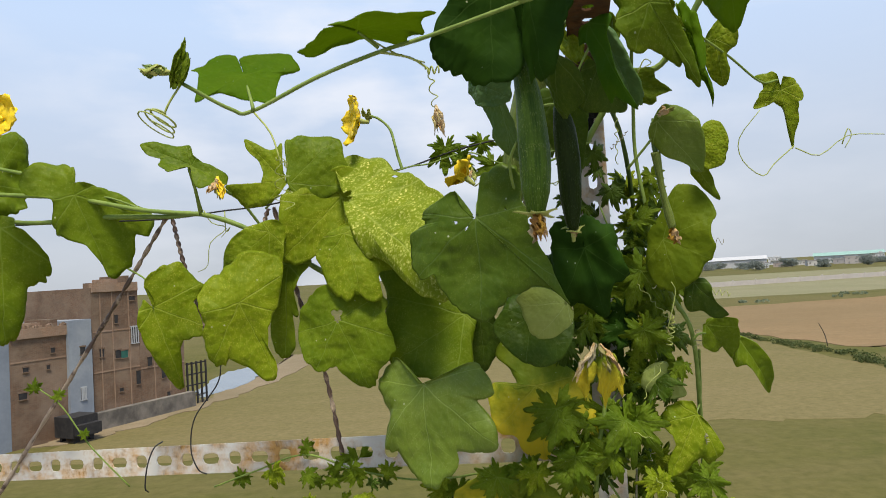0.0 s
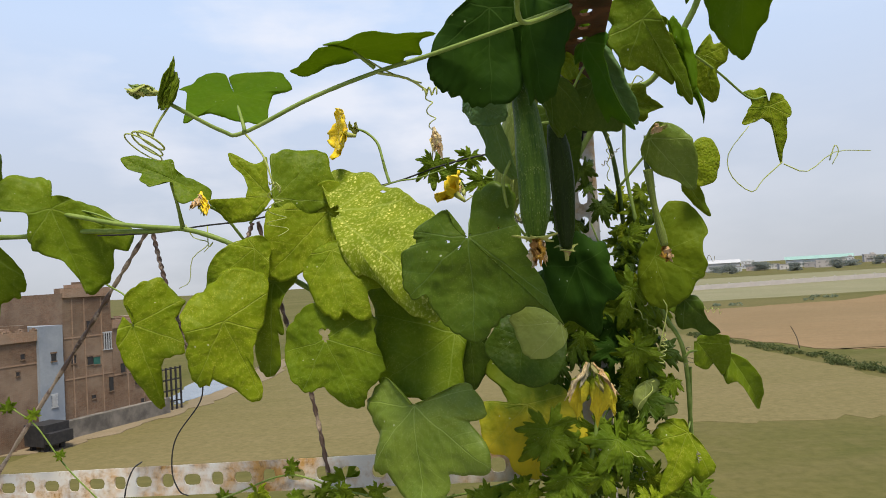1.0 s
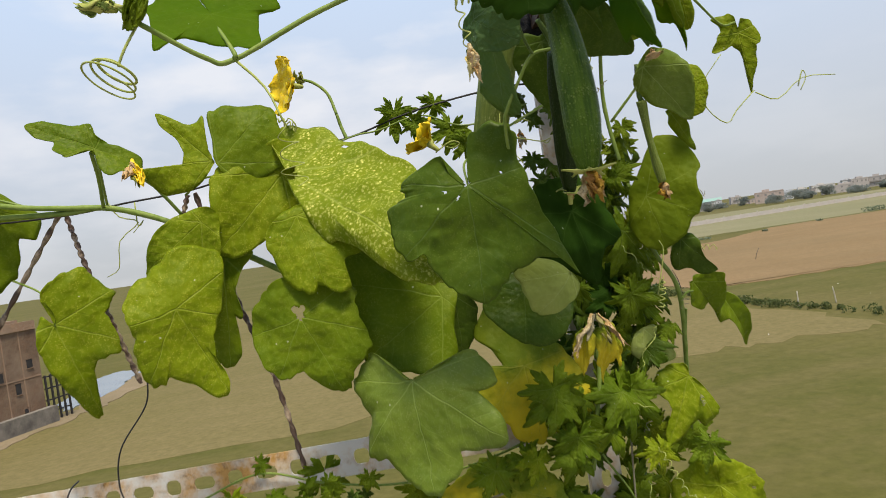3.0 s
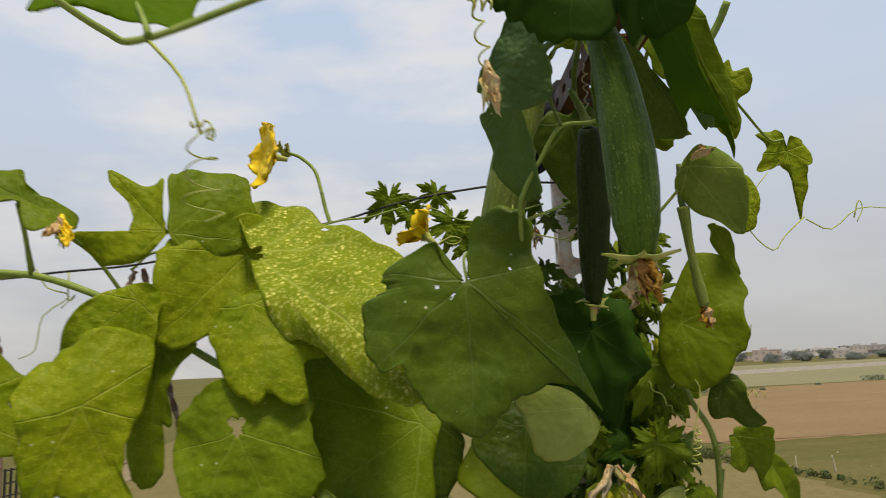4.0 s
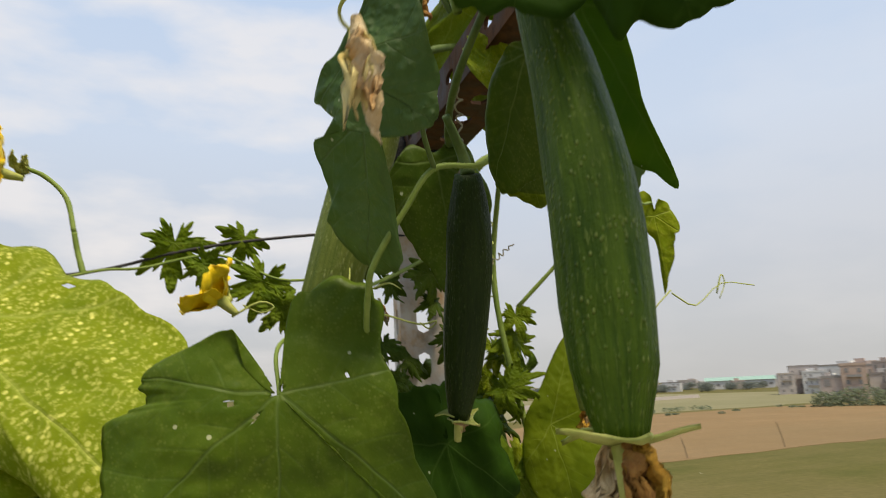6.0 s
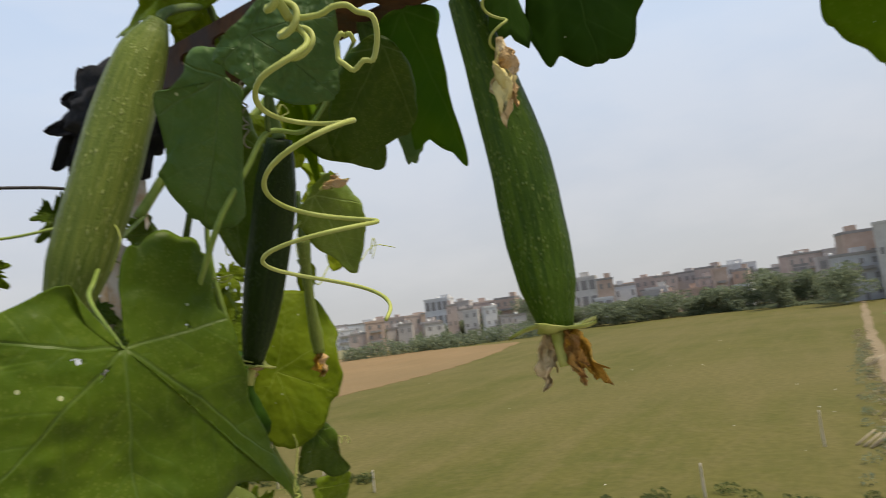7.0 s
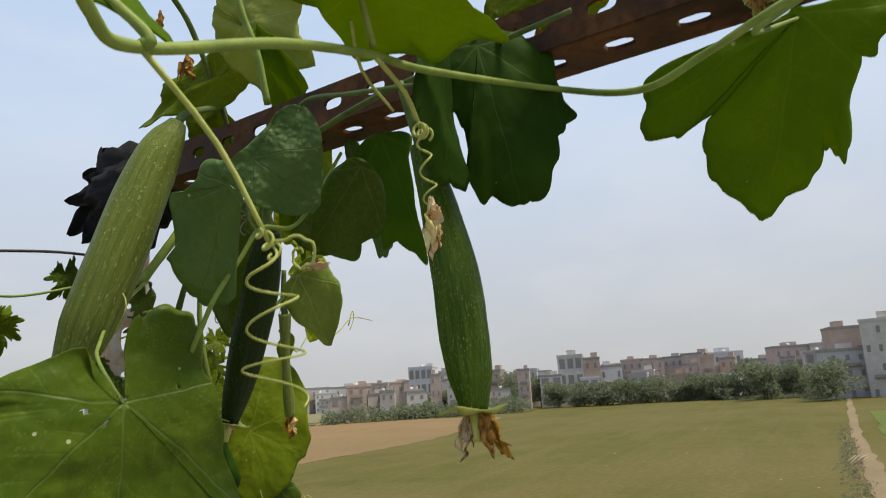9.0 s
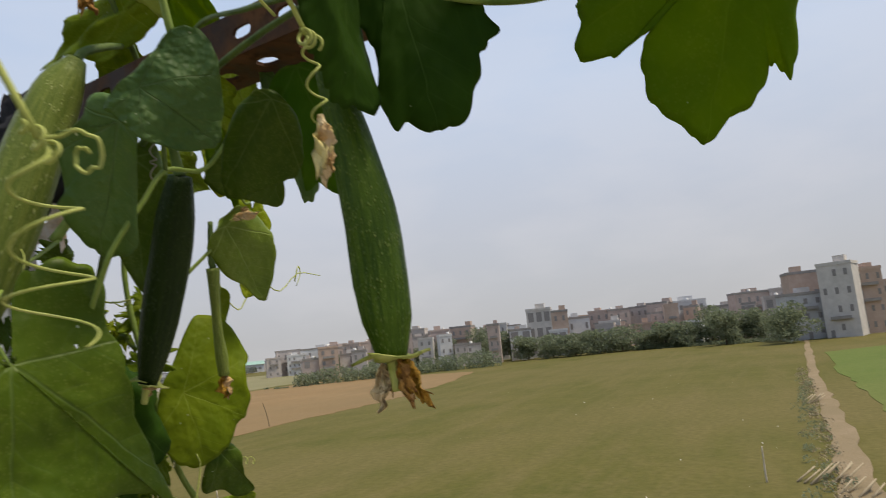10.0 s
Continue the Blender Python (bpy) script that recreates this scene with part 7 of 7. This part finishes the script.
stem(vine, [(0.308, 1.026, 9.876), (0.316, 1.087, 9.836), (0.331, 1.150, 9.770), (0.338, 1.174, 9.661), (0.363, 1.141, 9.469), (0.396, 1.134, 9.385), (0.420, 1.190, 9.236), (0.428, 1.216, 9.077)], 0.0026, 0.004)
stem(vine, [(0.302, 0.986, 9.878), (0.357, 1.036, 9.860), (0.425, 1.106, 9.864), (0.494, 1.147, 9.836), (0.557, 1.178, 9.799), (0.597, 1.198, 9.805)], 0.0022, 0.0018)
stem(vine, [(0.246, 1.126, 9.349), (0.249, 1.128, 9.295), (0.233, 1.132, 9.205), (0.231, 1.165, 9.133)], 0.0035, 0.0035)
stem(vine, [(0.315, 1.200, 8.030), (0.310, 1.190, 8.600), (0.330, 1.210, 9.000), (0.345, 1.240, 9.300), (0.345, 1.240, 9.600), (0.290, 1.130, 9.750), (0.170, 0.950, 9.760), (0.130, 0.800, 9.790), (0.100, 0.620, 9.800)], 0.0065, 0.0018, M_STEM_DARK)
stem(vine, [(-0.073, 1.272, 9.739), (-0.082, 1.281, 9.775), (-0.101, 1.290, 9.797), (-0.119, 1.299, 9.807)], 0.0026, 0.0022, M_STEM)
stem(vine, [(-0.063, 1.268, 9.698), (-0.069, 1.273, 9.720), (-0.073, 1.272, 9.739)], 0.003, 0.0026, M_STEM)
stem(vine, [(-0.234, 0.649, 9.694), (-0.238, 0.645, 9.697), (-0.244, 0.643, 9.703)], 0.0018, 0.0014)
leaf(vine, (-0.238, 0.643, 9.696), (-0.226, 0.642, 9.733), (0.65, -0.72, -0.23), 0.35, M_GREEN, fold=0.5, depth=0.1, basal=0.3)
leaf(vine, (-0.234, 0.643, 9.697), (-0.224, 0.643, 9.715), (0.06, -1.00, -0.07), 0.36, M_GREEN, fold=0.4, depth=0.1, basal=0.3)
tendril(vine, [(-0.234, 0.649, 9.694), (-0.244, 0.644, 9.676)] + coil((-0.250, 0.645, 9.666), (-0.258, 0.640, 9.651), 3.2, 0.013, grow=0.3))
tendril(vine, [(-0.176, 0.676, 9.671), (-0.157, 0.666, 9.646), (-0.147, 0.656, 9.617)], 0.0011, 0.0008)
tendril(vine, coil((-0.147, 0.656, 9.617), (-0.144, 0.656, 9.569), 3.2, 0.0066, grow=0.25), 0.0005, 0.0003)
tendril(vine, [(-0.147, 0.656, 9.617), (-0.145, 0.652, 9.617), (-0.144, 0.650, 9.618), (-0.143, 0.648, 9.618), (-0.142, 0.647, 9.617), (-0.141, 0.645, 9.616), (-0.140, 0.645, 9.614), (-0.139, 0.646, 9.612), (-0.139, 0.647, 9.610), (-0.140, 0.648, 9.610), (-0.140, 0.650, 9.609), (-0.141, 0.651, 9.610), (-0.141, 0.652, 9.611), (-0.141, 0.652, 9.612), (-0.141, 0.652, 9.613), (-0.141, 0.652, 9.614), (-0.141, 0.651, 9.615), (-0.140, 0.651, 9.615), (-0.140, 0.650, 9.615), (-0.139, 0.650, 9.614), (-0.139, 0.650, 9.614)], 0.0005, 0.0004)
tendril(vine, coil((-0.151, 0.656, 9.620), (-0.141, 0.658, 9.614), 2.6, 0.0026, phase=1.0), 0.0006, 0.0005)
tendril(vine, [(-0.050, 0.676, 9.722), (-0.020, 0.677, 9.715), (-0.002, 0.679, 9.703)], 0.0014, 0.0011)
tendril(vine, coil((-0.006, 0.679, 9.703), (0.008, 0.681, 9.702), 2.4, 0.0045), 0.0009, 0.0008)
tendril(vine, coil((-0.002, 0.679, 9.703), (0.003, 0.678, 9.664), 2.6, 0.0042, phase=1.2), 0.0007, 0.0005)
tendril(vine, [(-0.058, 0.682, 9.737), (-0.035, 0.692, 9.725), (-0.006, 0.692, 9.714)], 0.0009, 0.0008)
tendril(vine, [(0.619, 1.202, 9.690), (0.583, 1.203, 9.661), (0.562, 1.204, 9.641), (0.529, 1.203, 9.669), (0.525, 1.202, 9.708), (0.559, 1.190, 9.753)], 0.0011, 0.0007)
tendril(vine, [(0.621, 1.202, 9.686), (0.662, 1.203, 9.671), (0.712, 1.202, 9.702), (0.776, 1.201, 9.701)], 0.0011, 0.0007)
tendril(vine, [(0.702, 1.202, 9.688), (0.713, 1.201, 9.714), (0.719, 1.202, 9.702), (0.706, 1.202, 9.681)], 0.0011, 0.0007)
tendril(vine, [(-0.447, 1.326, 9.651), (-0.433, 1.327, 9.626), (-0.406, 1.328, 9.614), (-0.438, 1.329, 9.588), (-0.445, 1.330, 9.546), (-0.465, 1.331, 9.534)], 0.0011, 0.0007)
tendril(vine, [(-0.407, 1.326, 9.646), (-0.407, 1.328, 9.608), (-0.398, 1.327, 9.616), (-0.416, 1.328, 9.598)], 0.0011, 0.0007)
tendril(vine, [(0.063, 1.195, 9.650), (0.088, 1.194, 9.664), (0.102, 1.195, 9.660), (0.090, 1.195, 9.654), (0.073, 1.195, 9.661)], 0.0011, 0.0007)
tendril(vine, [(0.346, 1.104, 9.390), (0.363, 1.102, 9.451), (0.358, 1.101, 9.470)], 0.0011, 0.0007)
tendril(vine, [(0.309, 1.039, 9.787), (0.320, 1.038, 9.807), (0.330, 1.038, 9.801), (0.319, 1.039, 9.795)], 0.0011, 0.0007)
tendril(vine, coil((0.191, 0.969, 9.805), (0.191, 0.972, 9.726), 7, 0.0025), 0.0008, 0.0007, M_TENDRIL_DRY)
tendril(vine, coil((0.358, 1.103, 9.416), (0.349, 1.105, 9.368), 6, 0.004), 0.0009, 0.0008)
tendril(vine, coil((0.296, 1.068, 9.706), (0.273, 1.094, 9.683), 6, 0.002), 0.0007, 0.0006, M_TENDRIL_DRY)
tendril(vine, coil((0.287, 1.091, 9.749), (0.283, 1.094, 9.660), 5, 0.0022), 0.0008, 0.0007)
withered_flower((0.111, 0.518, 9.789), (-0.3, -0.2, -0.8), 0.022, "dry yellow-green flower scrap caught on the beam", (M_SEPAL, M_PETAL_BROWN), 12, 5)
tendril(vine, coil((0.107, 0.544, 9.803), (0.110, 0.518, 9.793), 4, 0.006), 0.0009, 0.0007)
tendril(vine, coil((0.112, 0.507, 9.804), (0.107, 0.486, 9.771), 5, 0.004, phase=1.0), 0.0008, 0.0006, M_TENDRIL_DRY)
stem(vine, [(0.107, 0.528, 9.786), (0.110, 0.510, 9.807), (0.111, 0.495, 9.828)], 0.0016, 0.0014)
stem(vine, [(0.094, 0.493, 9.766), (0.101, 0.472, 9.775), (0.106, 0.450, 9.794), (0.112, 0.433, 9.802)], 0.0016, 0.0018)

# ---- gourds ----
gourd([(0.092, 0.728, 9.732), (0.098, 0.720, 9.688), (0.100, 0.713, 9.645), (0.100, 0.709, 9.601), (0.098, 0.705, 9.557)], (0.0075, 0.0104, 0.0126, 0.0142, 0.0155, 0.0161, 0.0159, 0.0142, 0.0082), M_GOURD, "long green sponge gourd hanging from the overhead vine", dry_len=0.027, dry_wide=0.0068, dried=((M_PETAL_ORANGE, 0.006, 0.0, 0.7), (M_PETAL_WHITE, -0.008, 0.002, 1.0), (M_PETAL_BROWN, 0.007, 0.003, 0.9), (M_PETAL_ORANGE, 0.009, -0.002, 1.15), (M_PETAL_DRY, -0.005, -0.005, 0.65), (M_PETAL_WHITE, -0.006, -0.001, 0.8), (M_PETAL_DRY, 0.004, -0.006, 0.9)), stalk=[(0.088, 0.732, 9.752), (0.086, 0.738, 9.777)])
gourd([(0.170, 1.035, 9.845), (0.155, 1.050, 9.800), (0.138, 1.071, 9.723), (0.113, 1.108, 9.600)], (0.0085, 0.0160, 0.0200, 0.0224, 0.0238, 0.0246, 0.0250, 0.0236, 0.0140), M_GOURD_PALE, "pale green streaked sponge gourd hanging beside the post", sepals=True, dry_wide=0.007, dried=((M_PETAL_BROWN, 0.004, 0.0, 0.6), (M_PETAL_ORANGE, -0.004, 0.003, 0.6)), stalk=[(0.180, 1.035, 9.857), (0.210, 1.042, 9.874), (0.247, 1.057, 9.892)])
gourd([(0.168, 0.920, 9.716), (0.179, 0.946, 9.652), (0.187, 0.985, 9.555)], (0.009, 0.0125, 0.0150, 0.0158, 0.0160, 0.0160, 0.0150, 0.0125, 0.0075), M_GOURD_SHADE, "sponge gourd with leaf shade put into its dark green skin", dried=((M_PETAL_DRY, 0.003, 0.0, 0.5),), stalk=[(0.164, 0.920, 9.731), (0.148, 0.910, 9.751)], dry_len=0.02, sepal_len=0.014)
gourd([(0.326, 1.034, 9.666), (0.334, 1.040, 9.610), (0.347, 1.046, 9.553)], (0.0072, 0.0060, 0.0050, 0.0046, 0.0052, 0.0066, 0.0055), M_GOURD_PALE, "small young sponge gourd with a shrivelled flower", sepals=False, dried=((M_PETAL_DRY, 0.003, 0.0, 0.8), (M_PETAL_ORANGE, -0.003, 0.002, 0.9), (M_PETAL_DRY, 0.0, -0.003, 1.0)), stalk=[(0.324, 1.034, 9.678), (0.326, 1.034, 9.716)], dry_len=0.026, dry_wide=0.009)

# ---- flowers ----
flower((-0.138, 1.262, 9.790), (-0.92, -0.35, 0.10), 0.098, "open yellow gourd flower seen from the side on its stalk", 1)
flower((0.047, 1.165, 9.662), (-0.72, 0.12, 0.66), 0.074, "yellow gourd flower behind the leaves, half open", 2, 0.5)
flower((-0.799, 1.290, 9.837), (-0.25, -0.95, 0.15), 0.095, "wide open yellow gourd flower above the stem", 3)
flower((0.132, 0.604, 9.864), (-0.65, -0.45, -0.45), 0.085, "yellow gourd flower over the rusted beam", 4, 0.4)
withered_flower((0.003, 0.678, 9.664), (0.15, 0, -1), 0.022, "dry papery blossom dangling on a curled tendril", (M_PETAL_WHITE, M_PETAL_DRY, M_PETAL_CREAM), 1, 4, 0.14)
withered_flower((-0.361, 1.145, 9.680), (0.1, -0.5, -0.8), 0.036, "closed pale yellow withered flower on the vine", (M_PETAL, M_PETAL_DRY, M_SEPAL), 2, 4)
ruffled_flower((0.174, 1.054, 10.007), (-0.75, -0.60, 0.1), 0.030, "pale yellow ruffled flower head against the sky")
withered_flower((0.209, 1.064, 9.940), (0, 0, -1), 0.026, "shrivelled brown flower on a dark stalk", (M_PETAL_BROWN,), 4, 3)
withered_flower((0.182, 1.075, 9.982), (0, 0, -1), 0.018, "shrivelled brown flower on a dark stalk", (M_PETAL_BROWN, M_PETAL_ORANGE), 5, 2)
withered_flower((0.214, 0.675, 9.857), (0, 0, -1), 0.016, "small brown withered bud over the beam", (M_PETAL_ORANGE, M_PETAL_BROWN), 6, 3)
withered_flower((0.180, 0.708, 9.888), (-0.3, -0.5, 0.5), 0.020, "small green and brown flower bud", (M_SEPAL, M_PETAL_ORANGE), 7, 3)
withered_flower((-0.244, 0.643, 9.704), (-0.9, 0.1, 0.2), 0.020, "green star-shaped bud at the tip of the runner", (M_SEPAL, M_STEM), 8, 6)
withered_flower((-0.122, 1.295, 9.796), (0, -0.5, 0.6), 0.022, "small green flower bud on a stalk", (M_SEPAL, M_SEPAL), 9, 5)
withered_flower((0.325, 1.002, 9.713), (0.2, -0.7, 0.2), 0.022, "pale straw-coloured bract where the small gourd hangs", (M_SEPAL, M_PETAL_DRY), 10, 4)
withered_flower((0.062, 1.234, 9.686), (0, 0, -1), 0.022, "pale dry blossom among the dark leaves", (M_SEPAL, M_PETAL_DRY), 11, 4)
withered_flower((0.154, 1.052, 9.647), (0.1, 0, -1), 0.018, "shrivelled brown flower scrap above the big leaf", (M_TENDRIL_DRY, M_PETAL_BROWN), 12, 5)
withered_flower((0.126, 1.033, 9.612), (0.3, 0, -1), 0.016, "shrivelled brown flower scrap above the big leaf", (M_TENDRIL_DRY, M_SEPAL), 13, 5)
tendril(vine, [(0.131, 1.061, 9.634), (0.138, 1.043, 9.638), (0.149, 1.021, 9.632), (0.163, 0.996, 9.623), (0.170, 0.981, 9.624), (0.167, 0.988, 9.619), (0.163, 0.994, 9.624)], 0.0009, 0.0006)
tendril(vine, [(0.128, 1.064, 9.639), (0.128, 1.050, 9.662), (0.136, 1.071, 9.684)], 0.0009, 0.0006)
tendril(vine, [(0.126, 1.039, 9.605), (0.133, 1.018, 9.611), (0.140, 1.010, 9.599)], 0.0009, 0.0006)
tendril(vine, [(0.150, 1.055, 9.658), (0.157, 1.038, 9.660), (0.163, 1.028, 9.654)], 0.0009, 0.0006)

# ---- the bitter gourd vine ----
bitter = thing("bitter_gourd_vine", (0.27, 1.20, 8.03), "bitter gourd vine with small deeply cut leaves winding round the post", "vine")
small_leaf(bitter, (0.167, 1.095, 9.268), (0.149, 1.081, 9.215), (-0.08, -0.95, 0.25), M_BITTER)
small_leaf(bitter, (0.277, 1.121, 9.254), (0.285, 1.103, 9.181), (0.17, -0.95, 0.25), M_BITTER)
small_leaf(bitter, (0.184, 1.105, 9.190), (0.168, 1.093, 9.141), (0.08, -0.95, 0.25), M_BITTER)
small_leaf(bitter, (0.317, 1.181, 9.452), (0.307, 1.166, 9.392), (0.20, -0.95, 0.25), M_BITTER)
small_leaf(bitter, (0.067, 1.112, 9.180), (0.047, 1.101, 9.132), (0.07, -0.95, 0.25), M_BITTER)
small_leaf(bitter, (0.321, 1.117, 9.159), (0.328, 1.107, 9.118), (0.10, -0.95, 0.25), M_PALE)
small_leaf(bitter, (0.129, 1.104, 9.187), (0.112, 1.095, 9.152), (0.19, -0.95, 0.25), M_PALE)
small_leaf(bitter, (0.397, 1.107, 9.158), (0.386, 1.097, 9.118), (-0.20, -0.95, 0.25), M_BITTER)
small_leaf(bitter, (0.244, 1.119, 9.207), (0.216, 1.107, 9.159), (0.11, -0.95, 0.25), M_GREEN)
small_leaf(bitter, (0.324, 1.168, 9.321), (0.299, 1.159, 9.286), (0.08, -0.95, 0.25), M_GREEN)
small_leaf(bitter, (0.084, 1.250, 9.738), (0.074, 1.250, 9.703), (0.05, -0.97, 0.15), cut=(0.26, 0.42))
small_leaf(bitter, (0.102, 1.240, 9.692), (0.088, 1.240, 9.649), (0.05, -0.97, 0.15), cut=(0.26, 0.42))
small_leaf(bitter, (0.113, 1.220, 9.668), (0.104, 1.220, 9.639), (0.05, -0.97, 0.15), cut=(0.26, 0.42))
small_leaf(bitter, (0.017, 1.252, 9.730), (0.013, 1.254, 9.683), (0.00, -1.00, -0.04), cut=(0.26, 0.42))
small_leaf(bitter, (0.043, 1.243, 9.708), (0.067, 1.244, 9.682), (-0.08, -0.99, -0.11), cut=(0.26, 0.42))
small_leaf(bitter, (0.117, 1.218, 9.663), (0.121, 1.220, 9.626), (-0.26, -0.96, -0.09), cut=(0.26, 0.42))
small_leaf(bitter, (0.165, 1.099, 9.283), (0.174, 1.101, 9.216), (-0.11, -0.99, -0.05))
small_leaf(bitter, (0.295, 1.130, 9.251), (0.277, 1.133, 9.180), (-0.29, -0.96, 0.04))
small_leaf(bitter, (0.320, 1.131, 9.490), (0.298, 1.133, 9.427), (-0.26, -0.96, 0.05))
small_leaf(bitter, (0.336, 1.163, 9.173), (0.346, 1.165, 9.117), (-0.22, -0.97, -0.08))
small_leaf(bitter, (0.412, 1.183, 9.154), (0.418, 1.185, 9.106), (-0.29, -0.96, -0.08))
small_leaf(bitter, (0.189, 1.092, 9.209), (0.178, 1.094, 9.157), (-0.23, -0.97, 0.01))
small_leaf(bitter, (0.112, 1.113, 9.190), (0.137, 1.114, 9.153), (0.08, -1.00, 0.01))
small_leaf(bitter, (0.319, 1.134, 9.394), (0.339, 1.136, 9.342), (-0.20, -0.97, -0.11))
small_leaf(bitter, (-0.174, 1.304, 9.170), (-0.173, 1.306, 9.113), (0.14, -0.99, -0.03))
small_leaf(bitter, (-0.276, 1.323, 9.197), (-0.255, 1.324, 9.185), (0.16, -0.96, 0.24))
small_leaf(bitter, (-0.407, 1.366, 9.135), (-0.430, 1.367, 9.118), (-0.04, -1.00, 0.01))
small_leaf(bitter, (-0.260, 1.336, 9.130), (-0.275, 1.337, 9.107), (-0.00, -1.00, -0.04))
small_leaf(bitter, (-0.842, 1.430, 9.318), (-0.838, 1.429, 9.340), (0.48, -0.87, -0.11))
small_leaf(bitter, (-0.791, 1.430, 9.303), (-0.808, 1.430, 9.316), (0.26, -0.92, 0.31))
small_leaf(bitter, (-0.739, 1.423, 9.222), (-0.750, 1.423, 9.234), (0.36, -0.89, 0.29))
stem(bitter, [(-0.139, 1.274, 9.677), (-0.054, 1.263, 9.700), (-0.013, 1.258, 9.704), (0.059, 1.252, 9.719), (0.127, 1.233, 9.692), (0.227, 1.222, 9.714)], 0.0014, 0.0014)
stem(bitter, [(-0.470, 1.387, 9.114), (-0.379, 1.345, 9.150), (-0.277, 1.324, 9.181), (-0.169, 1.295, 9.152), (-0.045, 1.255, 9.141), (0.094, 1.213, 9.169), (0.240, 1.201, 9.216)], 0.0018, 0.002)
stem(bitter, [(-0.830, 1.430, 9.317), (-0.787, 1.431, 9.280), (-0.734, 1.434, 9.197), (-0.659, 1.438, 9.110)], 0.0014, 0.0016)
stem(bitter, [(0.090, 1.170, 9.124), (-0.021, 1.234, 9.084), (-0.142, 1.299, 9.042)], 0.0016, 0.0018, M_TENDRIL_DRY)
stem(bitter, [(0.302, 1.173, 9.163), (0.296, 1.171, 9.087), (0.288, 1.168, 8.992)], 0.0016, 0.0016, M_TENDRIL_DRY)
stem(bitter, [(0.27, 1.19, 8.03), (0.25, 1.17, 8.6), (0.31, 1.17, 9.0), (0.24, 1.17, 9.2), (0.33, 1.18, 9.4), (0.27, 1.17, 9.6)], 0.002, 0.0015)
rr = random.Random(21)


def scatter(n, place, size, seed, mat=None):
    """Small leaves of the bitter gourd, thick round the post and thin along the lower beam."""
    rng = random.Random(seed)
    for _ in range(n):
        b = Vector(place(rng))
        n_ = Vector((rng.gauss(-0.05, 0.45), -1, rng.gauss(0.35, 0.4))).normalized()
        down = Vector((rng.gauss(0, 0.6), rng.gauss(-0.1, 0.3), rng.gauss(-0.7, 0.5))).normalized()
        small_leaf(bitter, b, b + down * size * rng.uniform(0.6, 1.25), n_, rng.choice(mat or (M_BITTER, M_BITTER, M_DARK, M_GREEN, M_PALE)), seed=rng.randint(1, 9999))


scatter(100, lambda r: (max(0.18, min(0.385, r.gauss(0.30, 0.075))), r.uniform(1.12, 1.26), r.uniform(8.75, 9.50)), 0.048, 1)
scatter(26, lambda r: (r.uniform(0.32, 0.365), r.uniform(1.14, 1.24), r.uniform(9.40, 9.66)), 0.036, 2)
scatter(34, lambda r: (r.uniform(-0.35, 0.25), r.uniform(1.16, 1.24) + 0.1 * r.random(), r.uniform(8.95, 9.13)), 0.045, 3)
scatter(22, lambda r: (r.uniform(-0.35, 0.12), 1.24 - 0.3 * 0.2 + r.uniform(-0.02, 0.02), r.uniform(9.10, 9.20)), 0.032, 4)

rng_t = random.Random(77)
for k in range(22):
    p = Vector((rng_t.uniform(0.10, 0.42), rng_t.uniform(1.10, 1.17), rng_t.uniform(8.95, 9.55)))
    q = p + Vector((rng_t.uniform(-0.05, 0.05), -0.01, rng_t.uniform(-0.07, 0.01)))
    tendril(bitter, coil(p, q, rng_t.uniform(1.5, 5), rng_t.uniform(0.0015, 0.006), phase=k), 0.0007, 0.0004, rng_t.choice((M_TENDRIL, M_TENDRIL_DRY)))
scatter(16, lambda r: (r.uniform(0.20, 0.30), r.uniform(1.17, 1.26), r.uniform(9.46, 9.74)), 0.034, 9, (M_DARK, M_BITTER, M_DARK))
# inner leaves by the post; half take the green with shade in its colour
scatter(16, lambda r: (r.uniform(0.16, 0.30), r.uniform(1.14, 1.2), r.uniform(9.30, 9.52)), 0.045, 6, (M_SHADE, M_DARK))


# ---- the roof the trellis stands on ----
v, f = box(-5, 3.4, -8, 1.34, -0.2, 8.0)
roof_house = part("rooftop", v, f, M_ROOF, None, smooth=False)
tagged(roof_house, "plain concrete flat roof under the trellis", "roof", kind="structure")
